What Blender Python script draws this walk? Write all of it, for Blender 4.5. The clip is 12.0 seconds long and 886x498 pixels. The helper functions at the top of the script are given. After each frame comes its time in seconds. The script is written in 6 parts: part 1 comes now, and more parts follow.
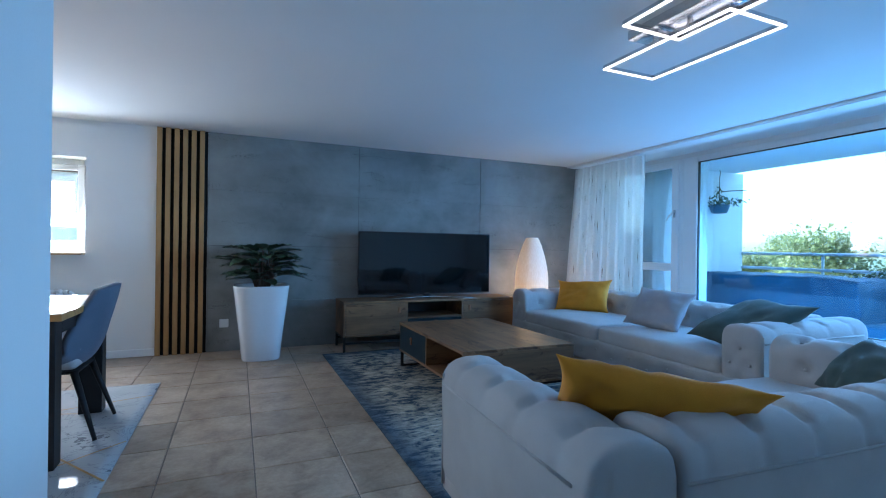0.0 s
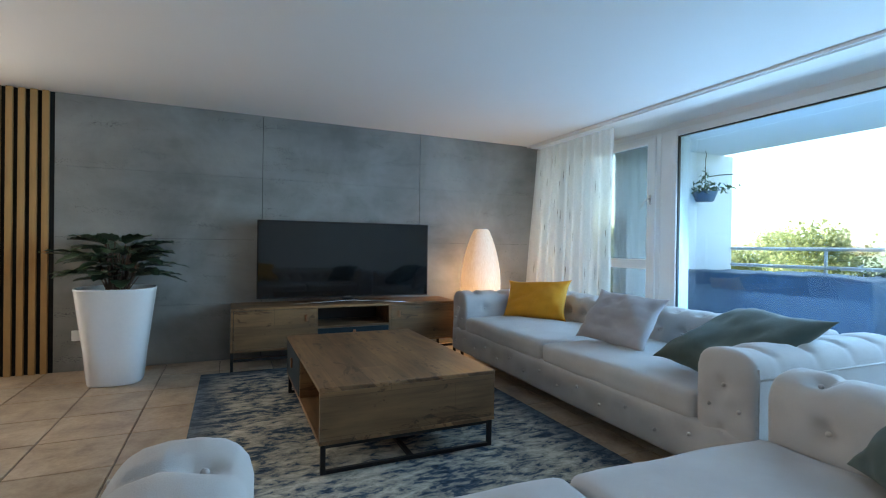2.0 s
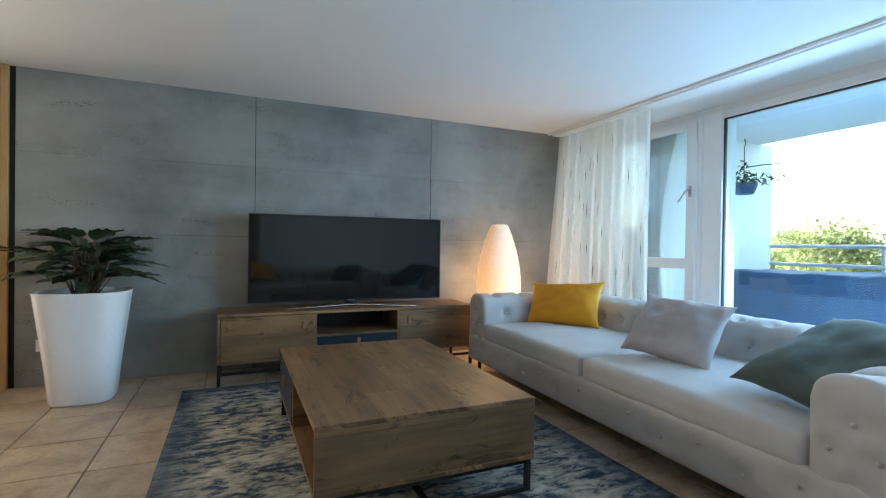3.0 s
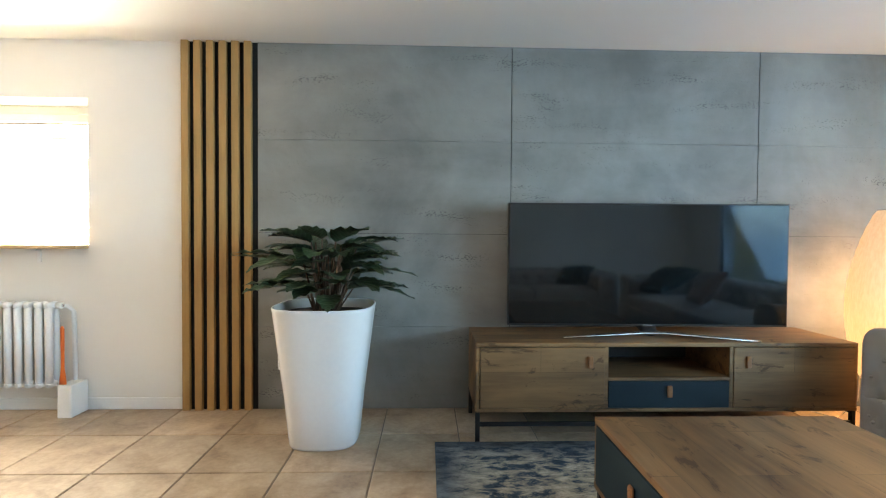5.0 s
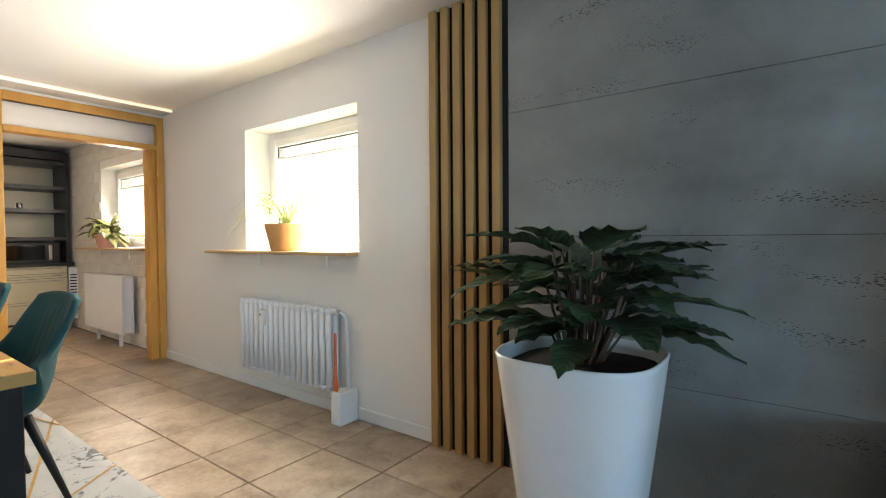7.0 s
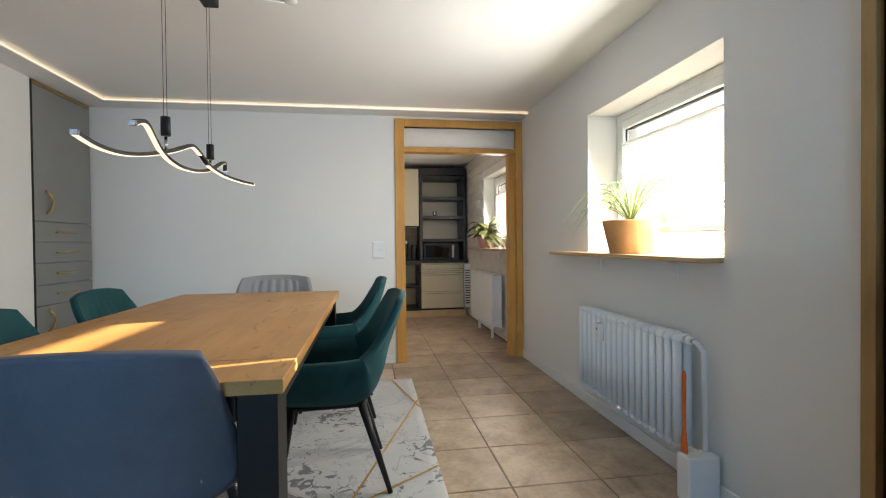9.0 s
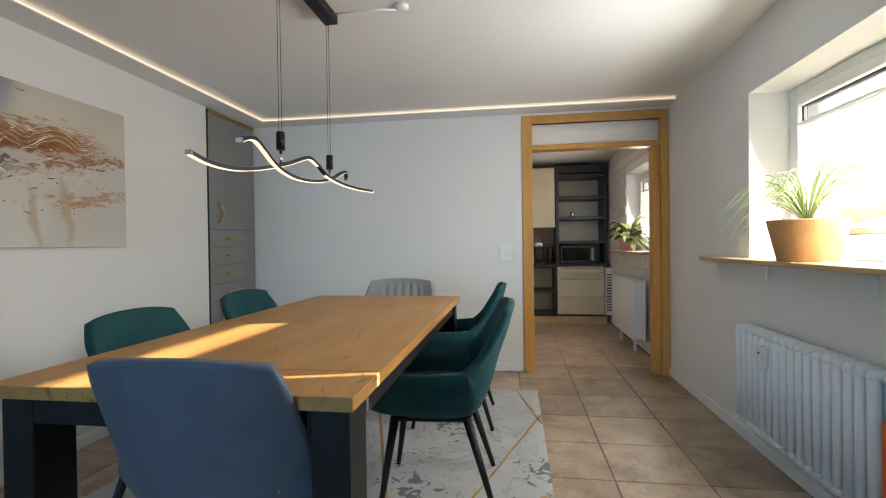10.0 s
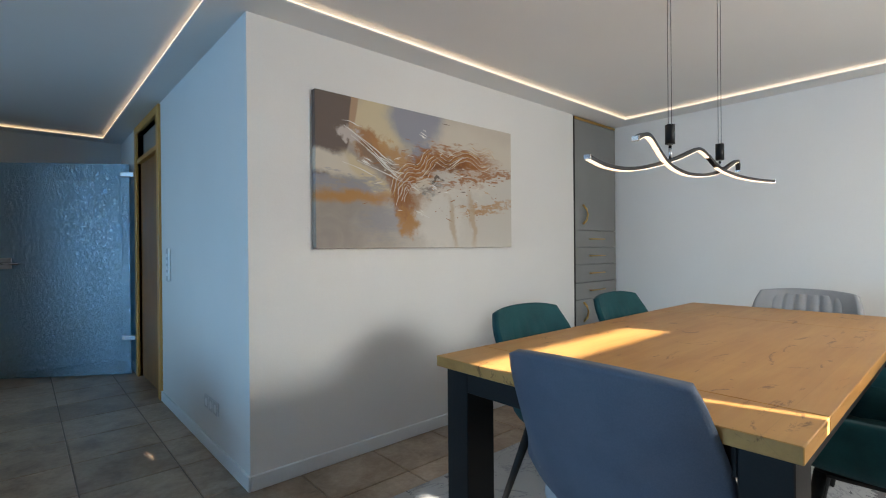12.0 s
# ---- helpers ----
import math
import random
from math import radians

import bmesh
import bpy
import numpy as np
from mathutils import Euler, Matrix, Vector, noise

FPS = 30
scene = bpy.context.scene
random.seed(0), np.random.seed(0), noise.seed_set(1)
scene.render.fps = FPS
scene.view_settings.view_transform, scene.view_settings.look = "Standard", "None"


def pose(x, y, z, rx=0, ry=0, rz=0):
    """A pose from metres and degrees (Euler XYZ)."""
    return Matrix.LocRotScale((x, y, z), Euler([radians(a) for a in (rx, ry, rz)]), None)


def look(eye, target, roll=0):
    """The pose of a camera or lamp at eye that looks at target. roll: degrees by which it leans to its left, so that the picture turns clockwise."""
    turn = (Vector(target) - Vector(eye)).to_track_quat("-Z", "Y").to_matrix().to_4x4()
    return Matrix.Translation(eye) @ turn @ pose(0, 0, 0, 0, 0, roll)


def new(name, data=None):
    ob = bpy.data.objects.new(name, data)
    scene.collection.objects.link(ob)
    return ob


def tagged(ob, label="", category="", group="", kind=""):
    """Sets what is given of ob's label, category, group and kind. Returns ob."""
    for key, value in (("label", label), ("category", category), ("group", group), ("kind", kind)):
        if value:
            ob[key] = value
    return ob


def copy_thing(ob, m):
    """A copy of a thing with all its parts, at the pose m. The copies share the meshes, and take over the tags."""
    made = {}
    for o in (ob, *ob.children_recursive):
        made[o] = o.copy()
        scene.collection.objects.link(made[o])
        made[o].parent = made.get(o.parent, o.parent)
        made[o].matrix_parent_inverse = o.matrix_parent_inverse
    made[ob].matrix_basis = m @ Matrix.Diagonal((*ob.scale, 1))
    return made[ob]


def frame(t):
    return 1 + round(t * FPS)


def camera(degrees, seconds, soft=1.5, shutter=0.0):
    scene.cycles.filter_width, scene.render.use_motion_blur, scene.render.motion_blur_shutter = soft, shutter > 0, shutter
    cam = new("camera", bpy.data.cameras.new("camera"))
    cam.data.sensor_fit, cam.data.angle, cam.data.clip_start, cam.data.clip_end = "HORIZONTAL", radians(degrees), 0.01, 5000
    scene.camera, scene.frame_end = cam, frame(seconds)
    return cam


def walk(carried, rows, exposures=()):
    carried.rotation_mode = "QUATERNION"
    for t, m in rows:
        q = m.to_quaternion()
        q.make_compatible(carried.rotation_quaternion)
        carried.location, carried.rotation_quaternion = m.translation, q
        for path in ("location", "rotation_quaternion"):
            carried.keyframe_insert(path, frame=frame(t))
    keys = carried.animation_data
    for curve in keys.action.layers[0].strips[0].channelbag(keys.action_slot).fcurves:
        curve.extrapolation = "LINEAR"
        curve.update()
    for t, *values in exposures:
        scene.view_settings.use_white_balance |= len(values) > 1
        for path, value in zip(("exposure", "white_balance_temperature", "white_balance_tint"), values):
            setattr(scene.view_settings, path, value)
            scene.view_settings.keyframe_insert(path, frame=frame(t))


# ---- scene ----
cam = camera(86.0, 12.0, soft=1.1)
PATH = [
    (0, (-0.01, 0.417, 1.132), (0.782, 2.254, 1.129), 0.8),
    (0.5, (0.303, 0.573, 1.124), (1.107, 2.404, 1.119), 0.8),
    (1, (0.567, 0.718, 1.083), (1.379, 2.545, 1.076), 0.7),
    (1.5, (0.852, 0.902, 1.083), (1.671, 2.727, 1.073), 0.7),
    (2, (1.025, 1.099, 1.093), (1.841, 2.925, 1.082), 0.8),
    (2.5, (1.138, 1.342, 1.088), (1.953, 3.168, 1.073), 0.8),
    (2.7, (1.156, 1.449, 1.077), (1.97, 3.276, 1.063), 0.8),
    (4.3, (0.898, 2.478, 1.083), (1.368, 4.422, 1.036), 0.6),
    (4.5, (0.848, 2.634, 1.081), (1.205, 4.601, 1.037), 0.6),
    (5, (0.769, 2.943, 1.102), (0.832, 4.942, 1.056), 0.4),
    (5.5, (0.781, 3.196, 1.097), (0.452, 5.168, 1.055), 0.2),
    (6, (0.848, 3.427, 1.118), (0.109, 5.285, 1.073), -0.1),
    (6.5, (0.835, 3.665, 1.109), (-0.123, 5.421, 1.066), -0.0),
    (6.7, (0.826, 3.797, 1.125), (-0.224, 5.499, 1.08), -0.2),
    (8.3, (0.583, 4.379, 1.121), (-1.228, 5.229, 1.092), -0.4),
    (8.5, (0.523, 4.439, 1.103), (-1.358, 5.116, 1.077), -0.5),
    (9, (0.422, 4.534, 1.119), (-1.554, 4.842, 1.091), -0.6),
    (9.5, (0.333, 4.621, 1.125), (-1.667, 4.612, 1.104), -0.7),
    (10, (0.276, 4.702, 1.143), (-1.702, 4.405, 1.125), -0.8),
    (10.5, (0.26, 4.733, 1.151), (-1.633, 4.088, 1.134), -0.7),
    (11, (0.238, 4.66, 1.139), (-1.498, 3.667, 1.126), -0.6),
    (11.5, (0.235, 4.575, 1.142), (-1.36, 3.368, 1.132), -0.5),
    (12, (0.277, 4.533, 1.157), (-1.052, 3.038, 1.152), -0.5),
]
EXPOSURES = [(0.0, 2.8, 5400, 10), (1.0, 2.95, 6700, 12), (1.5, 3.05, 7600, 14), (2.5, 3.2, 8400, 15), (4.5, 3.95, 9400, 15), (5.5, 3.8, 9200, 15), (6.5, 3.35, 8800, 15), (8.5, 2.65, 7700, 13), (10.0, 2.35, 7300, 12), (12.0, 2.6, 7100, 12)]
walk(cam, [(t, look(eye, target, roll)) for t, eye, target, roll in PATH], EXPOSURES)

# ---- world, sun, window light, exposure ----
CEIL = 2.325
SUN_TO = Vector((-0.25, 0.97, 0.37)).normalized()
world = bpy.data.worlds.new("sky")
scene.world = world
world.use_nodes = True
wn = world.node_tree.nodes
sky = wn.new("ShaderNodeTexSky")
sky.sky_type, sky.sun_disc = "NISHITA", False
sky.sun_elevation, sky.sun_rotation = math.asin(SUN_TO.z), math.atan2(SUN_TO.x, SUN_TO.y)
sky.air_density, sky.dust_density = 1.0, 2.0
wn["Background"].inputs["Strength"].default_value = 0.15
world.node_tree.links.new(sky.outputs[0], wn["Background"].inputs["Color"])


def lamp(name, kind, m, energy, color, **more):
    data = bpy.data.lights.new(name, kind)
    data.energy, data.color = energy, color
    if kind == "SUN":
        data.angle = more["angle"]
    elif kind == "AREA":
        data.shape, data.size, data.size_y = "RECTANGLE", more["size"], more["size_y"]
    else:
        data.shadow_soft_size = more["size"]
    ob = new(name, data)
    ob.matrix_world = m
    return ob


lamp("sun", "SUN", look(SUN_TO * 30, (0, 0, 0)), 5.0, (1.0, 0.985, 0.955), angle=radians(0.5))
lamp("sky_light_balcony", "AREA", look((5.3, 2.6, 1.25), (0, 2.6, -1.6)), 25, (0.24, 0.56, 1.0), size=3.2, size_y=1.7)
lamp("sky_light_balcony_door", "AREA", look((5.3, 5.25, 1.15), (0, 5.25, 0.3)), 0.9, (0.55, 0.78, 1.0), size=0.95, size_y=1.8)
lamp("sky_light_dining", "AREA", look((-1.98, 6.13, 1.5), (-1.8, 2.2, 0.0)), 11, (0.84, 0.93, 1.0), size=0.95, size_y=0.65)
lamp("sky_light_kitchen", "AREA", look((-5.2, 6.13, 1.5), (-5.2, 3.2, 0.6)), 4, (0.96, 0.97, 1.0), size=0.95, size_y=0.65)
lamp("paper_lamp_bulb", "POINT", pose(3.53, 5.68, 0.78), 1.2, (1.0, 0.62, 0.28), size=0.05)


# ---- materials ----
def nodes_of(name):
    m = bpy.data.materials.new(name)
    m.use_nodes = True
    return m, m.node_tree.nodes, m.node_tree.links, m.node_tree.nodes["Principled BSDF"]


def ramp(nt, stops):
    r = nt.nodes.new("ShaderNodeValToRGB")
    while len(r.color_ramp.elements) < len(stops):
        r.color_ramp.elements.new(0.5)
    for e, (p, c) in zip(r.color_ramp.elements, stops):
        e.position, e.color = p, (*c, 1)
    return r


def coords(nt, scale=(1, 1, 1), rot=(0, 0, 0)):
    tc, mp = nt.nodes.new("ShaderNodeTexCoord"), nt.nodes.new("ShaderNodeMapping")
    mp.inputs["Scale"].default_value, mp.inputs["Rotation"].default_value = scale, rot
    nt.links.new(tc.outputs["Object"], mp.inputs["Vector"])
    return mp.outputs[0]


def noise_tex(nt, vec, scale, detail=5.0, rough=0.55, dist=0.0):
    n = nt.nodes.new("ShaderNodeTexNoise")
    n.inputs["Scale"].default_value, n.inputs["Detail"].default_value = scale, detail
    n.inputs["Roughness"].default_value, n.inputs["Distortion"].default_value = rough, dist
    nt.links.new(vec, n.inputs["Vector"])
    return n.outputs["Fac"]


def mixer(nt, fac, a, b, mode="MIX"):
    m = nt.nodes.new("ShaderNodeMix")
    m.data_type, m.blend_type = "RGBA", mode
    for sock, v in ((m.inputs[0], fac), (m.inputs[6], a), (m.inputs[7], b)):
        if isinstance(v, (int, float)):
            sock.default_value = v
        elif isinstance(v, tuple):
            sock.default_value = (*v, 1)
        else:
            nt.links.new(v, sock)
    return m.outputs[2]


def bumped(nt, bsdf, height, strength, distance=0.01):
    b = nt.nodes.new("ShaderNodeBump")
    b.inputs["Strength"].default_value, b.inputs["Distance"].default_value = strength, distance
    nt.links.new(height, b.inputs["Height"])
    nt.links.new(b.outputs[0], bsdf.inputs["Normal"])


def surface(name, a, b, rough=0.6, metal=0.0, large=1.5, fine=60.0, bump=0.1, sheen=0.0, stretch=(1, 1, 1), spec=0.5):
    """Two colours mixed by a coarse and a fine noise, with fine relief."""
    m, n, l, p = nodes_of(name)
    nt = m.node_tree
    v = coords(nt, stretch)
    big, small = noise_tex(nt, v, large, 6), noise_tex(nt, v, fine, 3)
    l.new(mixer(nt, 0.35, ramp_out(nt, big, a, b), ramp_out(nt, small, a, b)), p.inputs["Base Color"])
    p.inputs["Roughness"].default_value, p.inputs["Metallic"].default_value = rough, metal
    p.inputs["Sheen Weight"].default_value = sheen
    p.inputs["Specular IOR Level"].default_value = spec
    bumped(nt, p, small, bump, 0.004)
    return m


def ramp_out(nt, fac, a, b, lo=0.35, hi=0.65):
    r = ramp(nt, ((lo, a), (hi, b)))
    nt.links.new(fac, r.inputs[0])
    return r.outputs[0]


def wood(name, dark, mid, light, along=0, rough=0.45, grain=14.0, planks=None):
    """Grain that runs along one axis, with broader planks of tone and a few knots."""
    m, n, l, p = nodes_of(name)
    nt = m.node_tree
    s = [grain, grain, grain]
    s[along] = grain * 0.07
    v = coords(nt, tuple(s))
    g1 = noise_tex(nt, v, 1.0, 8, 0.62, 0.6)
    g2 = noise_tex(nt, v, 6.0, 4, 0.6)
    s2 = [3.0, 3.0, 3.0]
    s2[along] = 1.0
    broad = noise_tex(nt, coords(nt, tuple(s2)), 1.6, 3, 0.5, 0.4)
    r = ramp(nt, ((0.3, dark), (0.5, mid), (0.72, light)))
    l.new(g1, r.inputs[0])
    c = mixer(nt, 0.3, r.outputs[0], ramp_out(nt, g2, dark, light))
    c = mixer(nt, 0.45, c, ramp_out(nt, broad, dark, light, 0.3, 0.7))
    info = nt.nodes.new("ShaderNodeObjectInfo")
    l.new(c, p.inputs["Base Color"])
    p.inputs["Roughness"].default_value = rough
    bumped(nt, p, g2, 0.12, 0.003)
    if planks:
        turn = n.new("ShaderNodeMapping")
        turn.inputs["Rotation"].default_value = (0, 0, radians(90) if along == 1 else 0)
        turn.inputs["Scale"].default_value = (1, 1, 1)
        tc = n.new("ShaderNodeTexCoord")
        swap = n.new("ShaderNodeCombineXYZ")
        sep = n.new("ShaderNodeSeparateXYZ")
        l.new(tc.outputs["Object"], sep.inputs[0])
        l.new(sep.outputs[along], swap.inputs[0])
        add = n.new("ShaderNodeMath")
        l.new(sep.outputs[1 - along], add.inputs[0]), l.new(sep.outputs[2], add.inputs[1])
        l.new(add.outputs[0], swap.inputs[1])
        br = n.new("ShaderNodeTexBrick")
        br.inputs["Color1"].default_value, br.inputs["Color2"].default_value = (planks[2],) * 3 + (1,), (1, 1, 1, 1)
        br.inputs["Mortar"].default_value = (0.5, 0.48, 0.46, 1) if planks[2] < 0.9 else (0.9, 0.9, 0.9, 1)
        br.inputs["Scale"].default_value, br.inputs["Mortar Size"].default_value = 1.0, 0.0012
        br.inputs["Brick Width"].default_value, br.inputs["Row Height"].default_value = planks[:2]
        l.new(swap.outputs[0], br.inputs["Vector"])
        knots = noise_tex(nt, coords(nt, tuple(7.0 if k != along else 2.6 for k in range(3))), 1.5, 6, 0.7, 1.5)
        c = mixer(nt, 1.0, c, br.outputs["Color"], "MULTIPLY")
        c = mixer(nt, 1.0, c, ramp_out(nt, knots, (0.45, 0.38, 0.33), (1, 1, 1), planks[3] - 0.06, planks[3]), "MULTIPLY")
        l.new(c, p.inputs["Base Color"])
    return m


def glowing(name, color, strength, base=(0.8, 0.8, 0.8)):
    m, n, l, p = nodes_of(name)
    p.inputs["Base Color"].default_value = (*base, 1)
    p.inputs["Emission Color"].default_value = (*color, 1)
    p.inputs["Emission Strength"].default_value = strength
    return m


def pane_material(name, tint, gloss=0.08, ripple=0.0, ripple_scale=30.0, veil=0.0):
    """Thin glass: light passes, with a mirror coat, and a milky veil where it is frosted."""
    m, n, l, p = nodes_of(name)
    nt = m.node_tree
    n.remove(p)
    out = n["Material Output"]
    t, g, mx = n.new("ShaderNodeBsdfTransparent"), n.new("ShaderNodeBsdfGlossy"), n.new("ShaderNodeMixShader")
    t.inputs[0].default_value = (*tint, 1)
    g.inputs["Roughness"].default_value = 0.02 + ripple * 0.2
    fr = n.new("ShaderNodeFresnel")
    fr.inputs[0].default_value = 1.5
    mul = n.new("ShaderNodeMath")
    mul.operation = "MULTIPLY_ADD"
    mul.inputs[1].default_value, mul.inputs[2].default_value = 0.8, gloss - 0.04
    l.new(fr.outputs[0], mul.inputs[0])
    l.new(mul.outputs[0], mx.inputs[0])
    first = t.outputs[0]
    if veil:
        d, mv = n.new("ShaderNodeBsdfTranslucent"), n.new("ShaderNodeMixShader")
        df, md = n.new("ShaderNodeBsdfDiffuse"), n.new("ShaderNodeMixShader")
        md.inputs[0].default_value = 0.5
        d.inputs[0].default_value = df.inputs[0].default_value = (*tint, 1)
        l.new(d.outputs[0], md.inputs[1]), l.new(df.outputs[0], md.inputs[2])
        mv.inputs[0].default_value = veil
        l.new(t.outputs[0], mv.inputs[1]), l.new(md.outputs[0], mv.inputs[2])
        first = mv.outputs[0]
    l.new(first, mx.inputs[1]), l.new(g.outputs[0], mx.inputs[2])
    if ripple:
        nz = noise_tex(nt, coords(nt, (1, 1, 0.45)), ripple_scale, 3, 0.6, 0.5)
        b = n.new("ShaderNodeBump")
        b.inputs["Strength"].default_value, b.inputs["Distance"].default_value = ripple, 0.02
        l.new(nz, b.inputs["Height"]), l.new(b.outputs[0], g.inputs["Normal"])
    l.new(mx.outputs[0], out.inputs[0])
    return m


M = {}
M["wall"] = surface("white_paint", (0.74, 0.72, 0.69), (0.8, 0.785, 0.76), 0.85, large=0.6, fine=220, bump=0.12)
M["ceiling"] = surface("ceiling_paint", (0.76, 0.75, 0.73), (0.81, 0.8, 0.785), 0.9, large=0.5, fine=240, bump=0.06)
M["trim_white"] = surface("white_lacquer", (0.76, 0.76, 0.76), (0.82, 0.82, 0.81), 0.35, large=2, fine=80, bump=0.02)
M["plastic_white"] = surface("white_plastic", (0.78, 0.78, 0.78), (0.84, 0.84, 0.83), 0.22, large=3, fine=90, bump=0.01)
M["pot_white"] = surface("glossy_white_planter", (0.78, 0.78, 0.79), (0.83, 0.83, 0.83), 0.18, large=2, fine=40, bump=0.01)
M["grout"] = surface("grout", (0.19, 0.155, 0.13), (0.28, 0.235, 0.2), 0.95, large=3, fine=90, bump=0.3)
M["black_metal"] = surface("black_powder_coat", (0.008, 0.008, 0.009), (0.014, 0.014, 0.015), 0.5, 0.0, 4, 160, 0.05, spec=0.3)
M["black_plastic"] = surface("black_plastic", (0.01, 0.01, 0.011), (0.02, 0.02, 0.021), 0.35, 0, 4, 160, 0.03)
M["black_felt"] = surface("black_felt", (0.008, 0.008, 0.008), (0.016, 0.015, 0.015), 0.95, 0, 6, 300, 0.3)
M["chrome"] = surface("brushed_steel", (0.55, 0.56, 0.58), (0.66, 0.67, 0.69), 0.25, 1.0, 4, 120, 0.02)
M["brass"] = surface("satin_brass", (0.62, 0.38, 0.13), (0.75, 0.48, 0.18), 0.35, 0.9, 5, 120, 0.02)
M["leather"] = surface("tan_leather", (0.22, 0.085, 0.035), (0.33, 0.14, 0.06), 0.5, 0, 20, 140, 0.2)
M["screen"] = surface("tv_screen", (0.002, 0.003, 0.004), (0.003, 0.005, 0.006), 0.05, 0, 3, 30, 0.0, spec=0.5)
M["frame_wood"] = wood("orange_beech", (0.5, 0.22, 0.045), (0.62, 0.3, 0.07), (0.72, 0.38, 0.1), 2, 0.4, 16)
M["door_wood"] = wood("brown_door_veneer", (0.2, 0.075, 0.02), (0.29, 0.115, 0.03), (0.36, 0.155, 0.045), 2, 0.45, 14)
M["slat_wood"] = wood("oak_slat", (0.3, 0.155, 0.052), (0.41, 0.23, 0.082), (0.5, 0.3, 0.12), 2, 0.55, 22)
M["table_wood"] = wood("golden_oak", (0.36, 0.155, 0.035), (0.48, 0.235, 0.062), (0.58, 0.315, 0.1), 0, 0.45, 8, (1.1, 0.35, 0.95, 0.4))
M["walnut_y"] = wood("rustic_walnut_lengthways", (0.06, 0.026, 0.011), (0.2, 0.093, 0.038), (0.42, 0.22, 0.098), 1, 0.5, 7, (0.62, 0.17, 0.7, 0.43))
M["walnut_x"] = wood("rustic_walnut_crossways", (0.06, 0.027, 0.012), (0.2, 0.095, 0.04), (0.42, 0.225, 0.1), 0, 0.5, 7, (0.7, 0.19, 0.7, 0.43))
M["sill_wood"] = wood("beech_sill", (0.48, 0.3, 0.15), (0.58, 0.38, 0.2), (0.66, 0.46, 0.26), 0, 0.5, 14)
M["navy"] = surface("navy_lacquer", (0.006, 0.017, 0.025), (0.011, 0.025, 0.034), 0.5, 0, 3, 120, 0.05, spec=0.25)
M["sofa"] = surface("light_grey_velvet", (0.42, 0.4, 0.39), (0.5, 0.48, 0.465), 0.9, 0, 5, 420, 0.35, sheen=0.12)
M["cushion_yellow"] = surface("mustard_velvet", (0.62, 0.23, 0.006), (0.76, 0.31, 0.01), 0.75, 0, 7, 300, 0.25, sheen=0.12)
M["cushion_grey"] = surface("grey_cotton", (0.34, 0.32, 0.33), (0.42, 0.4, 0.41), 0.9, 0, 7, 350, 0.35, sheen=0.1)
M["cushion_green"] = surface("dark_green_velvet", (0.035, 0.062, 0.055), (0.06, 0.092, 0.08), 0.8, 0, 7, 300, 0.25, sheen=0.1)
M["teal"] = surface("teal_velvet", (0.0008, 0.038, 0.046), (0.003, 0.066, 0.076), 0.75, 0, 8, 350, 0.25, sheen=0.04, spec=0.25)
M["chair_grey"] = surface("blue_grey_leatherette", (0.085, 0.115, 0.165), (0.125, 0.155, 0.21), 0.55, 0, 6, 260, 0.2)
M["seat_grey"] = surface("light_grey_seat_fabric", (0.42, 0.42, 0.43), (0.5, 0.5, 0.5), 0.85, 0, 6, 300, 0.25)
M["chair_lightgrey"] = surface("light_grey_fabric", (0.25, 0.245, 0.25), (0.32, 0.315, 0.32), 0.85, 0, 6, 300, 0.25)
M["cabinet_grey"] = surface("grey_cabinet_lacquer", (0.2, 0.2, 0.195), (0.235, 0.235, 0.228), 0.5, 0, 2, 120, 0.04)
M["cream"] = surface("cream_lacquer", (0.6, 0.53, 0.37), (0.66, 0.59, 0.43), 0.35, 0, 2, 90, 0.02)
M["kitchen_black"] = surface("black_kitchen_laminate", (0.012, 0.012, 0.013), (0.022, 0.021, 0.021), 0.4, 0, 3, 120, 0.05)
M["beige_tile"] = surface("beige_wall_tile", (0.42, 0.33, 0.23), (0.5, 0.4, 0.29), 0.35, 0, 6, 90, 0.05)
M["white_brick"] = surface("whitewashed_brick", (0.62, 0.58, 0.52), (0.74, 0.7, 0.64), 0.8, 0, 5, 120, 0.3)
M["terracotta"] = surface("terracotta", (0.5, 0.24, 0.085), (0.62, 0.33, 0.13), 0.75, 0, 8, 120, 0.2)
M["pink_pot"] = surface("pink_ceramic", (0.55, 0.26, 0.2), (0.64, 0.33, 0.27), 0.5, 0, 8, 100, 0.1)
M["soil"] = surface("potting_soil", (0.015, 0.01, 0.007), (0.04, 0.027, 0.018), 0.95, 0, 20, 140, 0.9)
M["stem"] = surface("reddish_stem", (0.07, 0.035, 0.025), (0.12, 0.07, 0.04), 0.7, 0, 12, 100, 0.2)
M["grass_leaf"] = surface("spider_leaf", (0.16, 0.24, 0.05), (0.3, 0.38, 0.12), 0.5, 0, 10, 80, 0.1)
M["radiator"] = surface("radiator_enamel", (0.74, 0.76, 0.79), (0.8, 0.82, 0.84), 0.3, 0, 3, 80, 0.02)
M["orange"] = surface("orange_plastic", (0.7, 0.12, 0.02), (0.8, 0.17, 0.03), 0.4, 0, 6, 90, 0.03)
M["balcony_blue"] = surface("blue_tarpaulin_cover", (0.018, 0.075, 0.14), (0.032, 0.11, 0.19), 0.5, 0, 3, 80, 0.2)
M["render_white"] = surface("white_render", (0.8, 0.8, 0.81), (0.86, 0.86, 0.86), 0.9, 0, 1.2, 160, 0.3)
